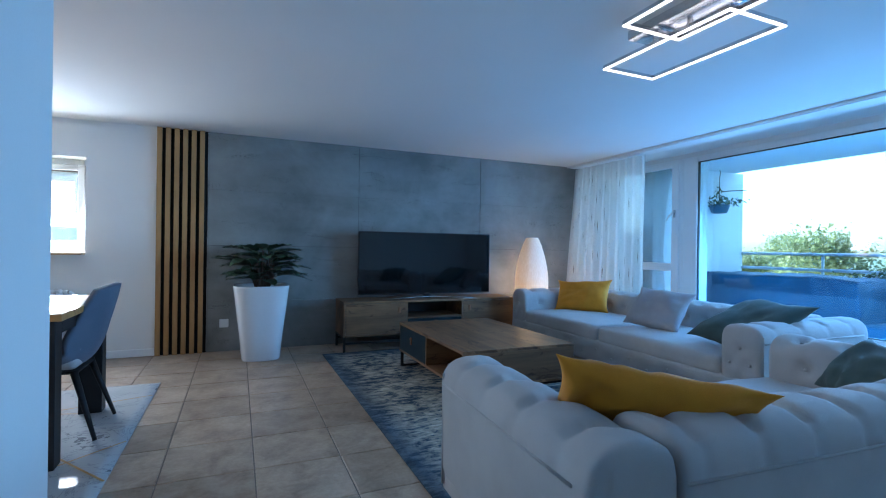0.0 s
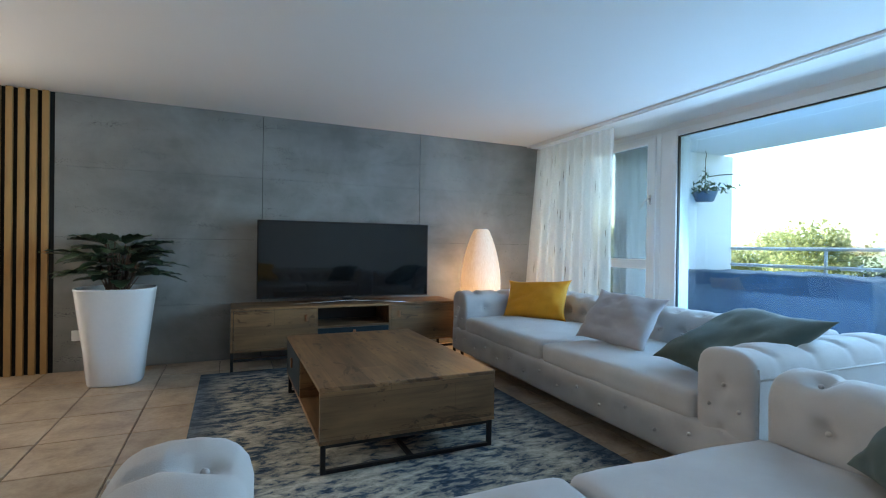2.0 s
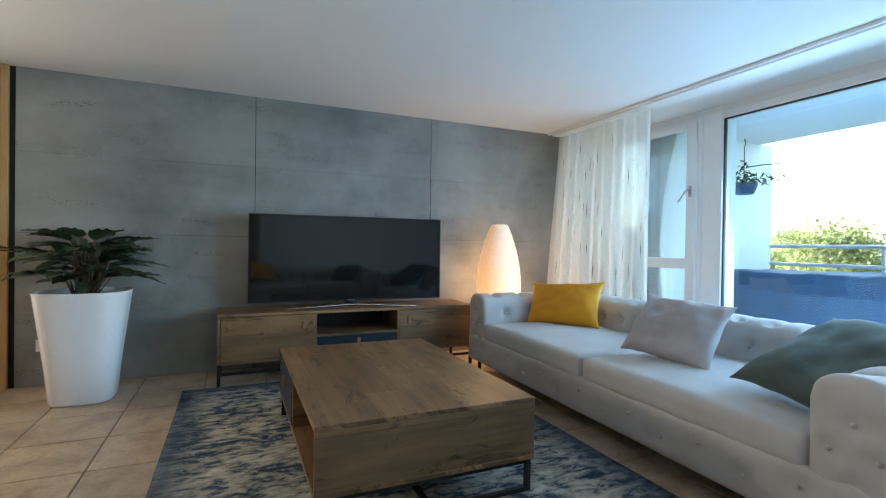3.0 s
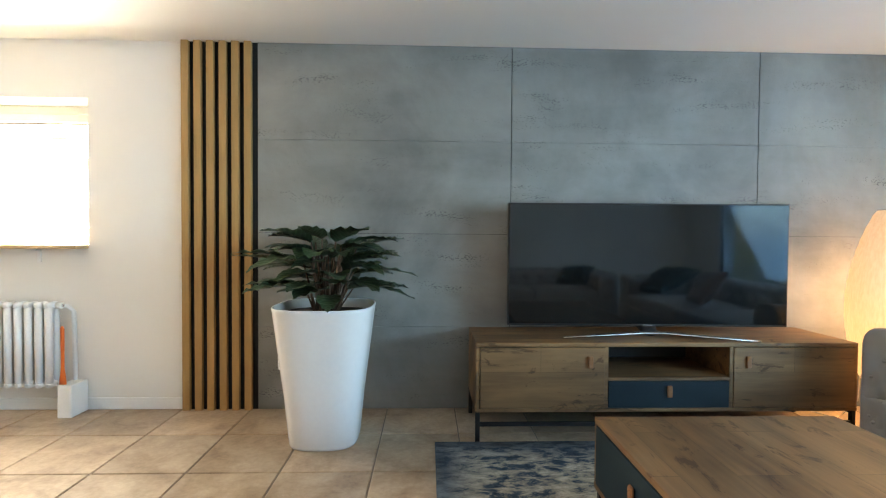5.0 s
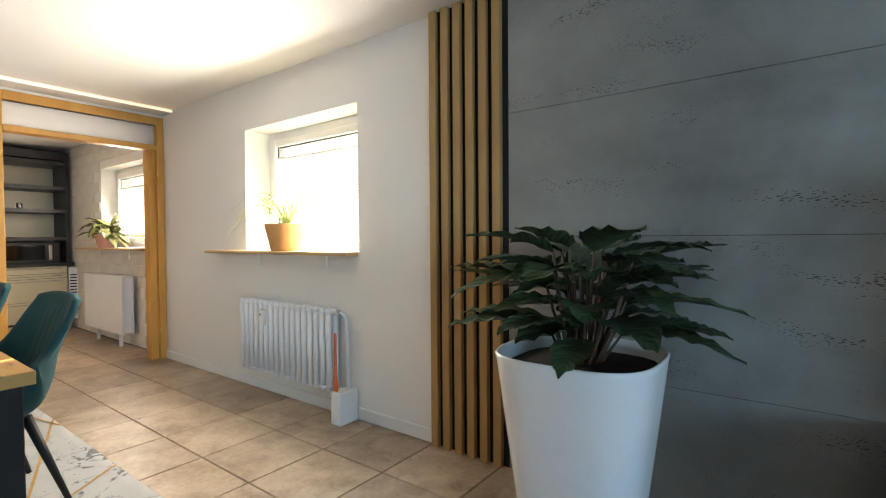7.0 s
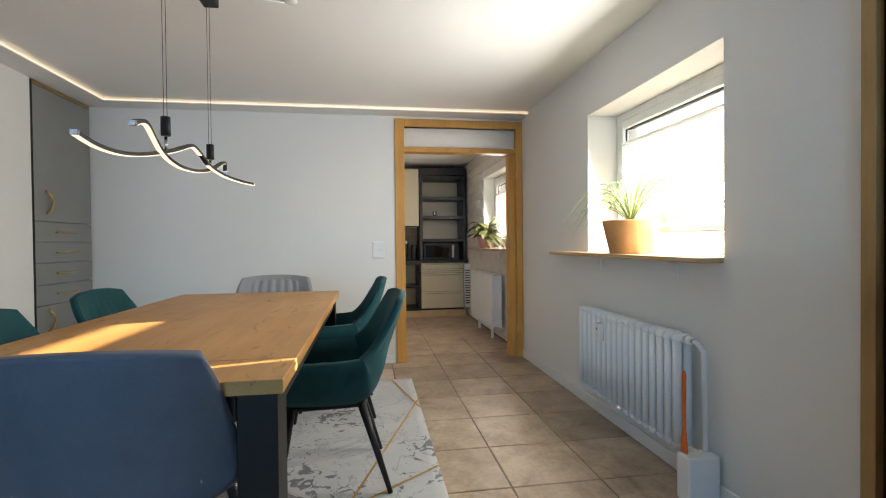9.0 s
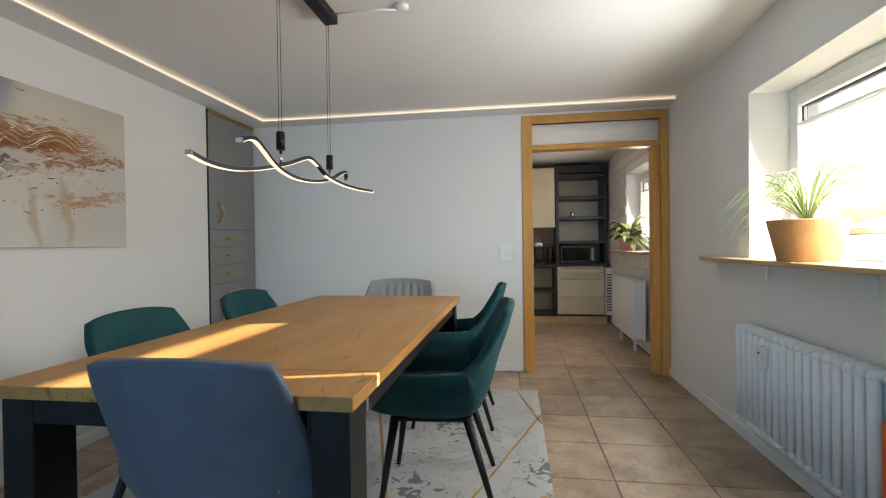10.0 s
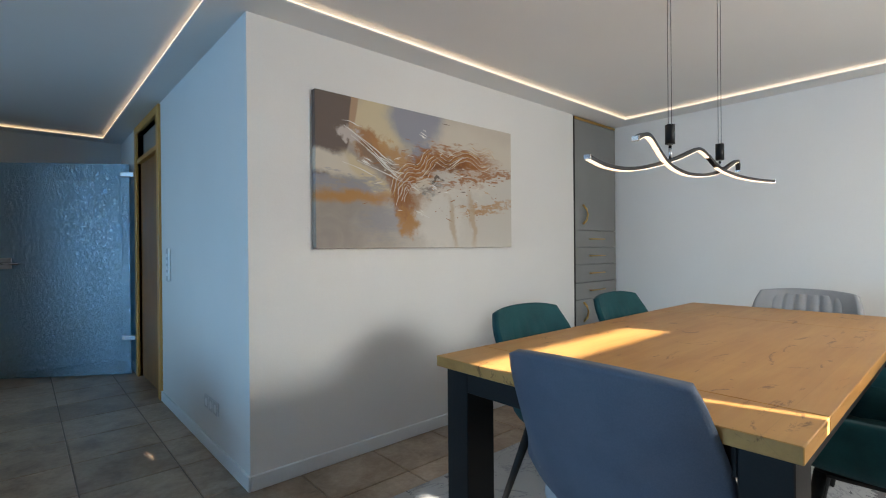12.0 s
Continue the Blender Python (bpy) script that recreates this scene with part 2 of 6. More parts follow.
M["concrete_slab"] = surface("balcony_concrete", (0.32, 0.32, 0.32), (0.42, 0.42, 0.41), 0.9, 0, 1.5, 80, 0.3)
M["rail_metal"] = surface("grey_rail_paint", (0.55, 0.57, 0.6), (0.65, 0.67, 0.7), 0.4, 0.1, 3, 80, 0.03)
M["petal"] = surface("white_petals", (0.7, 0.66, 0.7), (0.8, 0.76, 0.78), 0.7, 0, 20, 90, 0.1)
M["leaf_small"] = surface("balcony_leaf", (0.035, 0.075, 0.025), (0.08, 0.14, 0.045), 0.6, 0, 20, 90, 0.1)
def foliage_material():
    m, n, l, p = nodes_of("sunlit_tree_leaf")
    nt = m.node_tree
    n.remove(p)
    d, t, mx = n.new("ShaderNodeBsdfDiffuse"), n.new("ShaderNodeBsdfTranslucent"), n.new("ShaderNodeMixShader")
    geo = n.new("ShaderNodeNewGeometry")
    c = mixer(nt, geo.outputs["Random Per Island"], (0.12, 0.14, 0.05), (0.3, 0.28, 0.13))
    l.new(c, d.inputs[0]), l.new(c, t.inputs[0])
    mx.inputs[0].default_value = 0.5
    l.new(d.outputs[0], mx.inputs[1]), l.new(t.outputs[0], mx.inputs[2]), l.new(mx.outputs[0], n["Material Output"].inputs[0])
    return m


M["tree_leaf"] = foliage_material()
M["bark"] = surface("bark", (0.06, 0.045, 0.035), (0.13, 0.1, 0.075), 0.9, 0, 3, 40, 0.6)
M["meadow"] = surface("far_ground", (0.06, 0.085, 0.03), (0.14, 0.15, 0.07), 0.95, 0, 0.05, 1.5, 0.1)
M["facade"] = surface("far_facade", (0.5, 0.52, 0.55), (0.6, 0.62, 0.64), 0.85, 0, 0.5, 12, 0.1)
M["facade_blue"] = surface("blue_facade_panel", (0.14, 0.26, 0.4), (0.2, 0.34, 0.5), 0.5, 0, 0.5, 12, 0.05)
M["roof"] = surface("roof_tiles", (0.2, 0.08, 0.05), (0.3, 0.13, 0.08), 0.85, 0, 1, 20, 0.2)
M["glass"] = pane_material("window_glass", (0.97, 0.98, 0.98), 0.05)
# the blue cast of the daylight outside is put into this pane colour
M["balcony_glass"] = pane_material("daylight_blue_pane", (0.72, 0.9, 1.0), 0.06)
M["transom_glass"] = pane_material("ornament_glass", (0.86, 0.84, 0.8), 0.1, 1.0, 26, 0.65)
M["rain_glass"] = pane_material("rain_texture_glass", (0.28, 0.68, 0.86), 0.3, 1.0, 34, 0.32)
M["led"] = glowing("led_strip", (1.0, 0.72, 0.44), 0.32)
M["led_pendant"] = glowing("pendant_led", (1.0, 0.7, 0.46), 0.3)
M["led_ceiling"] = glowing("ceiling_lamp_led", (1.0, 0.84, 0.72), 0.6)


def tile_material():
    m, n, l, p = nodes_of("terracotta_floor_tile")
    nt = m.node_tree
    tc, geo, info = n.new("ShaderNodeTexCoord"), n.new("ShaderNodeNewGeometry"), n.new("ShaderNodeObjectInfo")
    v = geo.outputs["Position"]
    clouds, specks, streak = noise_tex(nt, v, 5.5, 7, 0.62, 0.5), noise_tex(nt, v, 38, 5, 0.65), noise_tex(nt, v, 2.1, 3, 0.5)
    r = ramp(nt, ((0.32, (0.15, 0.09, 0.055)), (0.42, (0.32, 0.215, 0.14)), (0.54, (0.46, 0.34, 0.24)), (0.66, (0.58, 0.46, 0.35))))
    l.new(clouds, r.inputs[0])
    c = mixer(nt, 0.3, r.outputs[0], ramp_out(nt, specks, (0.17, 0.105, 0.065), (0.52, 0.4, 0.29)))
    c = mixer(nt, 0.3, c, ramp_out(nt, streak, (0.22, 0.145, 0.095), (0.5, 0.385, 0.285)))
    hue = n.new("ShaderNodeHueSaturation")
    vary = n.new("ShaderNodeMapRange")
    vary.inputs["To Min"].default_value, vary.inputs["To Max"].default_value = 0.8, 1.15
    l.new(info.outputs["Random"], vary.inputs["Value"]), l.new(vary.outputs[0], hue.inputs["Value"]), l.new(c, hue.inputs["Color"])
    l.new(hue.outputs[0], p.inputs["Base Color"])
    rr = n.new("ShaderNodeMapRange")
    rr.inputs["To Min"].default_value, rr.inputs["To Max"].default_value = 0.26, 0.5
    p.inputs["Specular IOR Level"].default_value = 0.5
    l.new(clouds, rr.inputs["Value"]), l.new(rr.outputs[0], p.inputs["Roughness"])
    bumped(nt, p, specks, 0.18, 0.004)
    return m


def concrete_material():
    m, n, l, p = nodes_of("concrete_panel")
    nt = m.node_tree
    geo, info = n.new("ShaderNodeNewGeometry"), n.new("ShaderNodeObjectInfo")
    mp = n.new("ShaderNodeMapping")
    l.new(geo.outputs["Position"], mp.inputs["Vector"])
    cloud = noise_tex(nt, mp.outputs[0], 1.3, 6, 0.6, 0.3)
    mp2 = n.new("ShaderNodeMapping")
    mp2.inputs["Scale"].default_value = (0.6, 1, 2.6)
    l.new(geo.outputs["Position"], mp2.inputs["Vector"])
    bands, fine = noise_tex(nt, mp2.outputs[0], 1.4, 5, 0.6), noise_tex(nt, geo.outputs["Position"], 90, 4)
    r = ramp(nt, ((0.32, (0.135, 0.134, 0.124)), (0.68, (0.325, 0.322, 0.302))))
    l.new(cloud, r.inputs[0])
    c = mixer(nt, 0.22, r.outputs[0], ramp_out(nt, bands, (0.16, 0.16, 0.155), (0.34, 0.34, 0.33)))
    mp3 = n.new("ShaderNodeMapping")
    mp3.inputs["Scale"].default_value = (10, 10, 42)
    l.new(geo.outputs["Position"], mp3.inputs["Vector"])
    pits = n.new("ShaderNodeTexVoronoi")
    pits.inputs["Randomness"].default_value = 1.0
    l.new(mp3.outputs[0], pits.inputs["Vector"])
    where = noise_tex(nt, mp2.outputs[0], 3.0, 3)
    size = n.new("ShaderNodeMapRange")
    size.inputs["From Min"].default_value, size.inputs["From Max"].default_value = 0.5, 0.7
    size.inputs["To Min"].default_value, size.inputs["To Max"].default_value = 0.0, 0.36
    l.new(where, size.inputs["Value"])
    less = n.new("ShaderNodeMath")
    less.operation = "LESS_THAN"
    l.new(pits.outputs["Distance"], less.inputs[0]), l.new(size.outputs[0], less.inputs[1])
    c = mixer(nt, less.outputs[0], c, (0.045, 0.045, 0.046))
    l.new(c, p.inputs["Base Color"])
    p.inputs["Roughness"].default_value = 0.62
    inv = n.new("ShaderNodeMath")
    inv.operation = "SUBTRACT"
    l.new(fine, inv.inputs[0]), l.new(less.outputs[0], inv.inputs[1])
    bumped(nt, p, inv.outputs[0], 0.3, 0.004)
    return m


def rug_blue_material():
    m, n, l, p = nodes_of("distressed_blue_rug")
    nt = m.node_tree
    v = coords(nt)
    worn = noise_tex(nt, coords(nt, (1, 2.2, 1)), 9, 9, 0.72, 0.4)
    blotch, pile = noise_tex(nt, v, 2.2, 5, 0.6, 0.4), noise_tex(nt, v, 260, 2)
    r = ramp(nt, ((0.4, (0.005, 0.02, 0.042)), (0.455, (0.03, 0.07, 0.115)), (0.495, (0.27, 0.26, 0.22)), (0.6, (0.6, 0.55, 0.45))))
    l.new(mixer(nt, 0.35, worn, blotch), r.inputs[0])
    sep = n.new("ShaderNodeSeparateXYZ")
    l.new(n.new("ShaderNodeTexCoord").outputs["Generated"], sep.inputs[0])
    prev = None
    for axis, wide in ((0, 0.07), (1, 0.045)):
        a = n.new("ShaderNodeMath")
        a.operation = "SUBTRACT"
        a.inputs[1].default_value = 0.5
        l.new(sep.outputs[axis], a.inputs[0])
        ab = n.new("ShaderNodeMath")
        ab.operation = "ABSOLUTE"
        l.new(a.outputs[0], ab.inputs[0])
        mr = n.new("ShaderNodeMapRange")
        mr.inputs["From Min"].default_value, mr.inputs["From Max"].default_value = 0.5 - wide * 1.6, 0.5 - wide * 0.3
        l.new(ab.outputs[0], mr.inputs["Value"])
        if prev is None:
            prev = mr.outputs[0]
        else:
            mxn = n.new("ShaderNodeMath")
            mxn.operation = "MAXIMUM"
            l.new(prev, mxn.inputs[0]), l.new(mr.outputs[0], mxn.inputs[1])
            prev = mxn.outputs[0]
    edge = n.new("ShaderNodeMath")
    edge.operation = "MULTIPLY"
    edge.inputs[1].default_value = 0.92
    l.new(prev, edge.inputs[0])
    c = mixer(nt, edge.outputs[0], r.outputs[0], ramp_out(nt, worn, (0.012, 0.03, 0.055), (0.06, 0.11, 0.16), 0.4, 0.62))
    l.new(mixer(nt, 0.25, c, mixer(nt, 1.0, c, ramp_out(nt, pile, (0.5, 0.5, 0.5), (1, 1, 1)), "MULTIPLY")), p.inputs["Base Color"])
    p.inputs["Roughness"].default_value = 0.95
    bumped(nt, p, pile, 0.6, 0.004)
    return m


def rug_marble_material():
    m, n, l, p = nodes_of("marble_pattern_rug")
    nt = m.node_tree
    v = coords(nt)
    wob = noise_tex(nt, v, 2.6, 6, 0.65, 1.2)
    vein = n.new("ShaderNodeMath")
    vein.operation = "SUBTRACT"
    vein.inputs[1].default_value = 0.5
    l.new(wob, vein.inputs[0])
    ab = n.new("ShaderNodeMath")
    ab.operation = "ABSOLUTE"
    l.new(vein.outputs[0], ab.inputs[0])
    r = ramp(nt, ((0.0, (0.2, 0.2, 0.215)), (0.006, (0.34, 0.34, 0.345)), (0.016, (0.44, 0.435, 0.425))))
    l.new(ab.outputs[0], r.inputs[0])
    blots, pick = noise_tex(nt, coords(nt, (1, 1, 1)), 16, 4, 0.6, 0.8), noise_tex(nt, v, 1.5, 2)
    k = n.new("ShaderNodeMath")
    k.operation = "MULTIPLY"
    l.new(blots, k.inputs[0]), l.new(pick, k.inputs[1])
    gate = n.new("ShaderNodeMapRange")
    gate.inputs["From Min"].default_value, gate.inputs["From Max"].default_value = 0.335, 0.35
    l.new(k.outputs[0], gate.inputs["Value"])
    c = mixer(nt, gate.outputs[0], r.outputs[0], (0.06, 0.06, 0.075))
    l.new(mixer(nt, 0.25, c, ramp_out(nt, noise_tex(nt, v, 5, 4), (0.33, 0.325, 0.32), (0.5, 0.49, 0.48))), p.inputs["Base Color"])
    p.inputs["Roughness"].default_value = 0.9
    bumped(nt, p, noise_tex(nt, v, 300, 2), 0.4, 0.003)
    return m


def leaf_material(name, dark, light, stripe):
    """Leaf with paler feathering on both sides of the midrib."""
    m, n, l, p = nodes_of(name)
    nt = m.node_tree
    uv = n.new("ShaderNodeUVMap")
    sep = n.new("ShaderNodeSeparateXYZ")
    l.new(uv.outputs[0], sep.inputs[0])
    a = n.new("ShaderNodeMath")
    a.operation = "ABSOLUTE"
    l.new(sep.outputs[0], a.inputs[0])
    s = n.new("ShaderNodeMath")
    s.operation = "SUBTRACT"
    l.new(sep.outputs[1], s.inputs[0]), l.new(a.outputs[0], s.inputs[1])
    w = n.new("ShaderNodeMath")
    w.operation = "MULTIPLY"
    w.inputs[1].default_value = 62.0
    l.new(s.outputs[0], w.inputs[0])
    sn = n.new("ShaderNodeMath")
    sn.operation = "SINE"
    l.new(w.outputs[0], sn.inputs[0])
    mr = n.new("ShaderNodeMapRange")
    mr.inputs["From Min"].default_value, mr.inputs["From Max"].default_value = 0.2, 1.0
    l.new(sn.outputs[0], mr.inputs["Value"])
    geo = n.new("ShaderNodeNewGeometry")
    base = mixer(nt, geo.outputs["Random Per Island"], dark, light)
    k = n.new("ShaderNodeMath")
    k.operation = "MULTIPLY"
    k.inputs[1].default_value = 0.45
    l.new(mr.outputs[0], k.inputs[0])
    l.new(mixer(nt, k.outputs[0], base, stripe), p.inputs["Base Color"])
    p.inputs["Roughness"].default_value = 0.38
    bumped(nt, p, sn.outputs[0], 0.25, 0.002)
    return m


def sheer_material():
    m, n, l, p = nodes_of("sheer_curtain")
    nt = m.node_tree
    n.remove(p)
    d, t, tr = n.new("ShaderNodeBsdfDiffuse"), n.new("ShaderNodeBsdfTranslucent"), n.new("ShaderNodeBsdfTransparent")
    m1, m2 = n.new("ShaderNodeMixShader"), n.new("ShaderNodeMixShader")
    d.inputs[0].default_value = t.inputs[0].default_value = (0.86, 0.84, 0.8, 1)
    weave = noise_tex(nt, coords(nt, (1, 1, 0.2)), 180, 2)
    mr = n.new("ShaderNodeMapRange")
    mr.inputs["To Min"].default_value, mr.inputs["To Max"].default_value = 0.1, 0.34
    l.new(weave, mr.inputs["Value"]), l.new(mr.outputs[0], m2.inputs[0])
    m1.inputs[0].default_value = 0.5
    l.new(d.outputs[0], m1.inputs[1]), l.new(t.outputs[0], m1.inputs[2])
    l.new(m1.outputs[0], m2.inputs[1]), l.new(tr.outputs[0], m2.inputs[2])
    l.new(m2.outputs[0], n["Material Output"].inputs[0])
    return m


def paper_material():
    m, n, l, p = nodes_of("rice_paper_shade")
    nt = m.node_tree
    v = coords(nt)
    fibre = noise_tex(nt, coords(nt, (30, 30, 6)), 3, 5)
    l.new(ramp_out(nt, fibre, (0.78, 0.7, 0.58), (0.86, 0.8, 0.7)), p.inputs["Base Color"])
    sep = n.new("ShaderNodeSeparateXYZ")
    l.new(n.new("ShaderNodeTexCoord").outputs["Object"], sep.inputs[0])
    p.inputs["Emission Color"].default_value = (1.0, 0.56, 0.24, 1)
    bell = n.new("ShaderNodeMapRange")
    bell.inputs["From Min"].default_value, bell.inputs["From Max"].default_value = 1.3, 0.55
    bell.inputs["To Min"].default_value, bell.inputs["To Max"].default_value = 0.035, 0.075
    l.new(sep.outputs[2], bell.inputs["Value"]), l.new(bell.outputs[0], p.inputs["Emission Strength"])
    p.inputs["Roughness"].default_value = 0.9
    bumped(nt, p, fibre, 0.2, 0.003)
    return m


def canvas_material(width, height):
    """Abstract painting: soft clouds of colour, rough dry-brush areas over them; u runs from the east end, v up."""
    m, n, l, p = nodes_of("abstract_canvas")
    nt = m.node_tree
    tc = n.new("ShaderNodeTexCoord")
    sep, flat = n.new("ShaderNodeSeparateXYZ"), n.new("ShaderNodeCombineXYZ")
    l.new(tc.outputs["Object"], sep.inputs[0])
    neg = n.new("ShaderNodeMath")
    neg.operation = "MULTIPLY"
    neg.inputs[1].default_value = -1.0
    l.new(sep.outputs[0], neg.inputs[0]), l.new(neg.outputs[0], flat.inputs[0]), l.new(sep.outputs[2], flat.inputs[1])
    g = flat.outputs[0]

    def bent(scale, amount, stretch=(1, 1, 1)):
        mp = n.new("ShaderNodeMapping")
        mp.inputs["Scale"].default_value = stretch
        l.new(g, mp.inputs["Vector"])
        t = n.new("ShaderNodeTexNoise")
        t.inputs["Scale"].default_value, t.inputs["Detail"].default_value, t.inputs["Roughness"].default_value = scale, 8, 0.62
        l.new(mp.outputs[0], t.inputs["Vector"])
        a, b = n.new("ShaderNodeVectorMath"), n.new("ShaderNodeVectorMath")
        a.operation, b.operation = "SUBTRACT", "MULTIPLY_ADD"
        a.inputs[1].default_value = (0.5, 0.5, 0.5)
        b.inputs[1].default_value = (amount, amount, 0)
        l.new(t.outputs["Color"], a.inputs[0]), l.new(a.outputs[0], b.inputs[0]), l.new(g, b.inputs[2])
        return b.outputs[0]

    smooth, rough, dry = bent(5, 0.16), bent(16, 0.2), bent(9, 0.3, (1.5, 5, 1))
    state = [ramp_out(nt, noise_tex(nt, g, 5, 6, 0.6, 0.8), (0.33, 0.285, 0.25), (0.4, 0.345, 0.295))]

    def patch(field, u, v, a, b, turn, soft, color, amount=1.0):
        mp = n.new("ShaderNodeMapping")
        mp.vector_type = "TEXTURE"
        mp.inputs["Location"].default_value = (u * width, v * height, 0)
        mp.inputs["Rotation"].default_value = (0, 0, radians(turn))
        mp.inputs["Scale"].default_value = (a * width, b * height, 1)
        l.new(field, mp.inputs["Vector"])
        ln, mr = n.new("ShaderNodeVectorMath"), n.new("ShaderNodeMapRange")
        ln.operation, mr.interpolation_type = "LENGTH", "SMOOTHSTEP"
        mr.inputs["From Min"].default_value, mr.inputs["From Max"].default_value = 1 + soft, 1 - soft
        mr.inputs["To Max"].default_value = amount
        l.new(mp.outputs[0], ln.inputs[0]), l.new(ln.outputs[1], mr.inputs["Value"])
        state[0] = mixer(nt, mr.outputs[0], state[0], color)

    cream, warm, slate = (0.62, 0.555, 0.46), (0.6, 0.5, 0.33), (0.29, 0.29, 0.33)
    umber, rust, ochre = (0.15, 0.11, 0.092), (0.34, 0.125, 0.032), (0.47, 0.235, 0.075)
    # broad ground
    patch(smooth, 0.85, 0.25, 0.5, 0.55, 0, 0.5, (0.6, 0.56, 0.5))
    patch(smooth, 0.8, 0.9, 0.42, 0.26, 0, 0.5, (0.55, 0.48, 0.4))
    patch(smooth, 0.26, 0.88, 0.14, 0.22, 0, 0.4, warm)
    patch(smooth, 0.43, 0.94, 0.14, 0.19, 0, 0.25, slate)
    patch(smooth, 0.66, 0.84, 0.12, 0.14, 10, 0.6, cream, 0.8)
    patch(smooth, 0.92, 0.78, 0.2, 0.12, 0, 0.7, cream, 0.8)
    patch(g, 0.03, 0.86, 0.112, 0.4, -4, 0.04, umber)
    patch(g, 0.15, 0.95, 0.014, 0.2, -9, 0.25, (0.42, 0.27, 0.17))
    patch(smooth, 0.05, 0.555, 0.15, 0.075, -4, 0.35, cream)
    patch(smooth, 0.22, 0.49, 0.13, 0.055, -34, 0.35, warm)
    patch(dry, 0.1, 0.43, 0.22, 0.05, 0, 0.7, slate, 0.8)
    patch(smooth, 0.14, 0.345, 0.2, 0.04, 1, 0.7, ochre)
    patch(dry, 0.3, 0.2, 0.12, 0.1, 0, 0.7, slate, 0.6)
    # centre
    patch(rough, 0.46, 0.7, 0.055, 0.1, 10, 0.2, slate)
    patch(rough, 0.21, 0.7, 0.07, 0.1, -40, 0.35, rust, 0.85)
    patch(rough, 0.25, 0.6, 0.11, 0.05, -35, 0.4, (0.24, 0.16, 0.11), 0.85)
    patch(rough, 0.33, 0.66, 0.1, 0.05, -20, 0.5, ochre, 0.8)
    patch(dry, 0.45, 0.57, 0.12, 0.1, 40, 0.5, rust)
    patch(rough, 0.36, 0.38, 0.05, 0.19, 15, 0.35, rust, 0.9)
    patch(dry, 0.66, 0.68, 0.2, 0.085, 2, 0.5, rust)
    patch(rough, 0.6, 0.64, 0.1, 0.04, 0, 0.4, (0.2, 0.075, 0.025), 0.8)
    patch(rough, 0.39, 0.18, 0.045, 0.1, 20, 0.4, ochre, 0.9)
    patch(rough, 0.46, 0.33, 0.06, 0.06, 0, 0.3, (0.4, 0.25, 0.15), 0.9)
    patch(rough, 0.5, 0.43, 0.06, 0.035, 10, 0.3, (0.25, 0.235, 0.22))
    patch(rough, 0.53, 0.51, 0.035, 0.025, 5, 0.3, (0.1, 0.08, 0.07), 0.9)
    patch(dry, 0.8, 0.56, 0.26, 0.035, 13, 0.5, rust, 0.9)
    patch(dry, 0.8, 0.31, 0.22, 0.025, 8, 0.7, ochre, 0.8)
    patch(rough, 0.56, 0.2, 0.12, 0.22, 10, 0.3, (0.66, 0.62, 0.56))
    patch(rough, 0.7, 0.46, 0.14, 0.05, 10, 0.5, (0.66, 0.61, 0.54), 0.8)
    patch(smooth, 0.62, 0.2, 0.016, 0.2, 12, 0.5, (0.52, 0.4, 0.27), 0.8)
    patch(smooth, 0.74, 0.24, 0.016, 0.22, 8, 0.5, (0.5, 0.37, 0.24), 0.8)
    patch(dry, 0.45, 0.47, 0.05, 0.05, 30, 0.4, cream, 0.9)
    patch(rough, 0.13, 0.75, 0.05, 0.045, -8, 0.3, (0.5, 0.44, 0.41))
    l.new(state[0], p.inputs["Base Color"])
    p.inputs["Roughness"].default_value = 0.75
    bumped(nt, p, noise_tex(nt, g, 90, 5, 0.7), 0.3, 0.003)
    return m


def blind_material():
    m, n, l, p = nodes_of("translucent_blind")
    nt = m.node_tree
    n.remove(p)
    d, t, mx = n.new("ShaderNodeBsdfDiffuse"), n.new("ShaderNodeBsdfTranslucent"), n.new("ShaderNodeMixShader")
    c = ramp_out(nt, noise_tex(nt, coords(nt), 300, 2), (0.8, 0.8, 0.78), (0.9, 0.9, 0.88))
    l.new(c, d.inputs[0]), l.new(c, t.inputs[0])
    mx.inputs[0].default_value = 0.09
    l.new(d.outputs[0], mx.inputs[1]), l.new(t.outputs[0], mx.inputs[2]), l.new(mx.outputs[0], n["Material Output"].inputs[0])
    return m


M["blind"] = blind_material()
M["tile"], M["concrete"], M["rug_blue"], M["rug_marble"] = tile_material(), concrete_material(), rug_blue_material(), rug_marble_material()
M["leaf_dark"] = leaf_material("striped_dark_leaf", (0.018, 0.04, 0.018), (0.045, 0.085, 0.035), (0.1, 0.19, 0.125))
M["leaf_kitchen"] = leaf_material("variegated_leaf", (0.05, 0.08, 0.02), (0.12, 0.13, 0.035), (0.24, 0.22, 0.07))
M["sheer"], M["paper"], M["canvas"] = sheer_material(), paper_material(), canvas_material(1.556, 0.833)
for key, c in {"paint_rust": (0.36, 0.14, 0.045), "paint_ochre": (0.58, 0.33, 0.12), "paint_cream": (0.76, 0.7, 0.6), "paint_slate": (0.26, 0.27, 0.31),
               "paint_umber": (0.14, 0.09, 0.065), "paint_white": (0.8, 0.78, 0.74)}.items():
    M[key] = surface(key, tuple(v * 0.85 for v in c), c, 0.7, 0, 14, 160, 0.5)


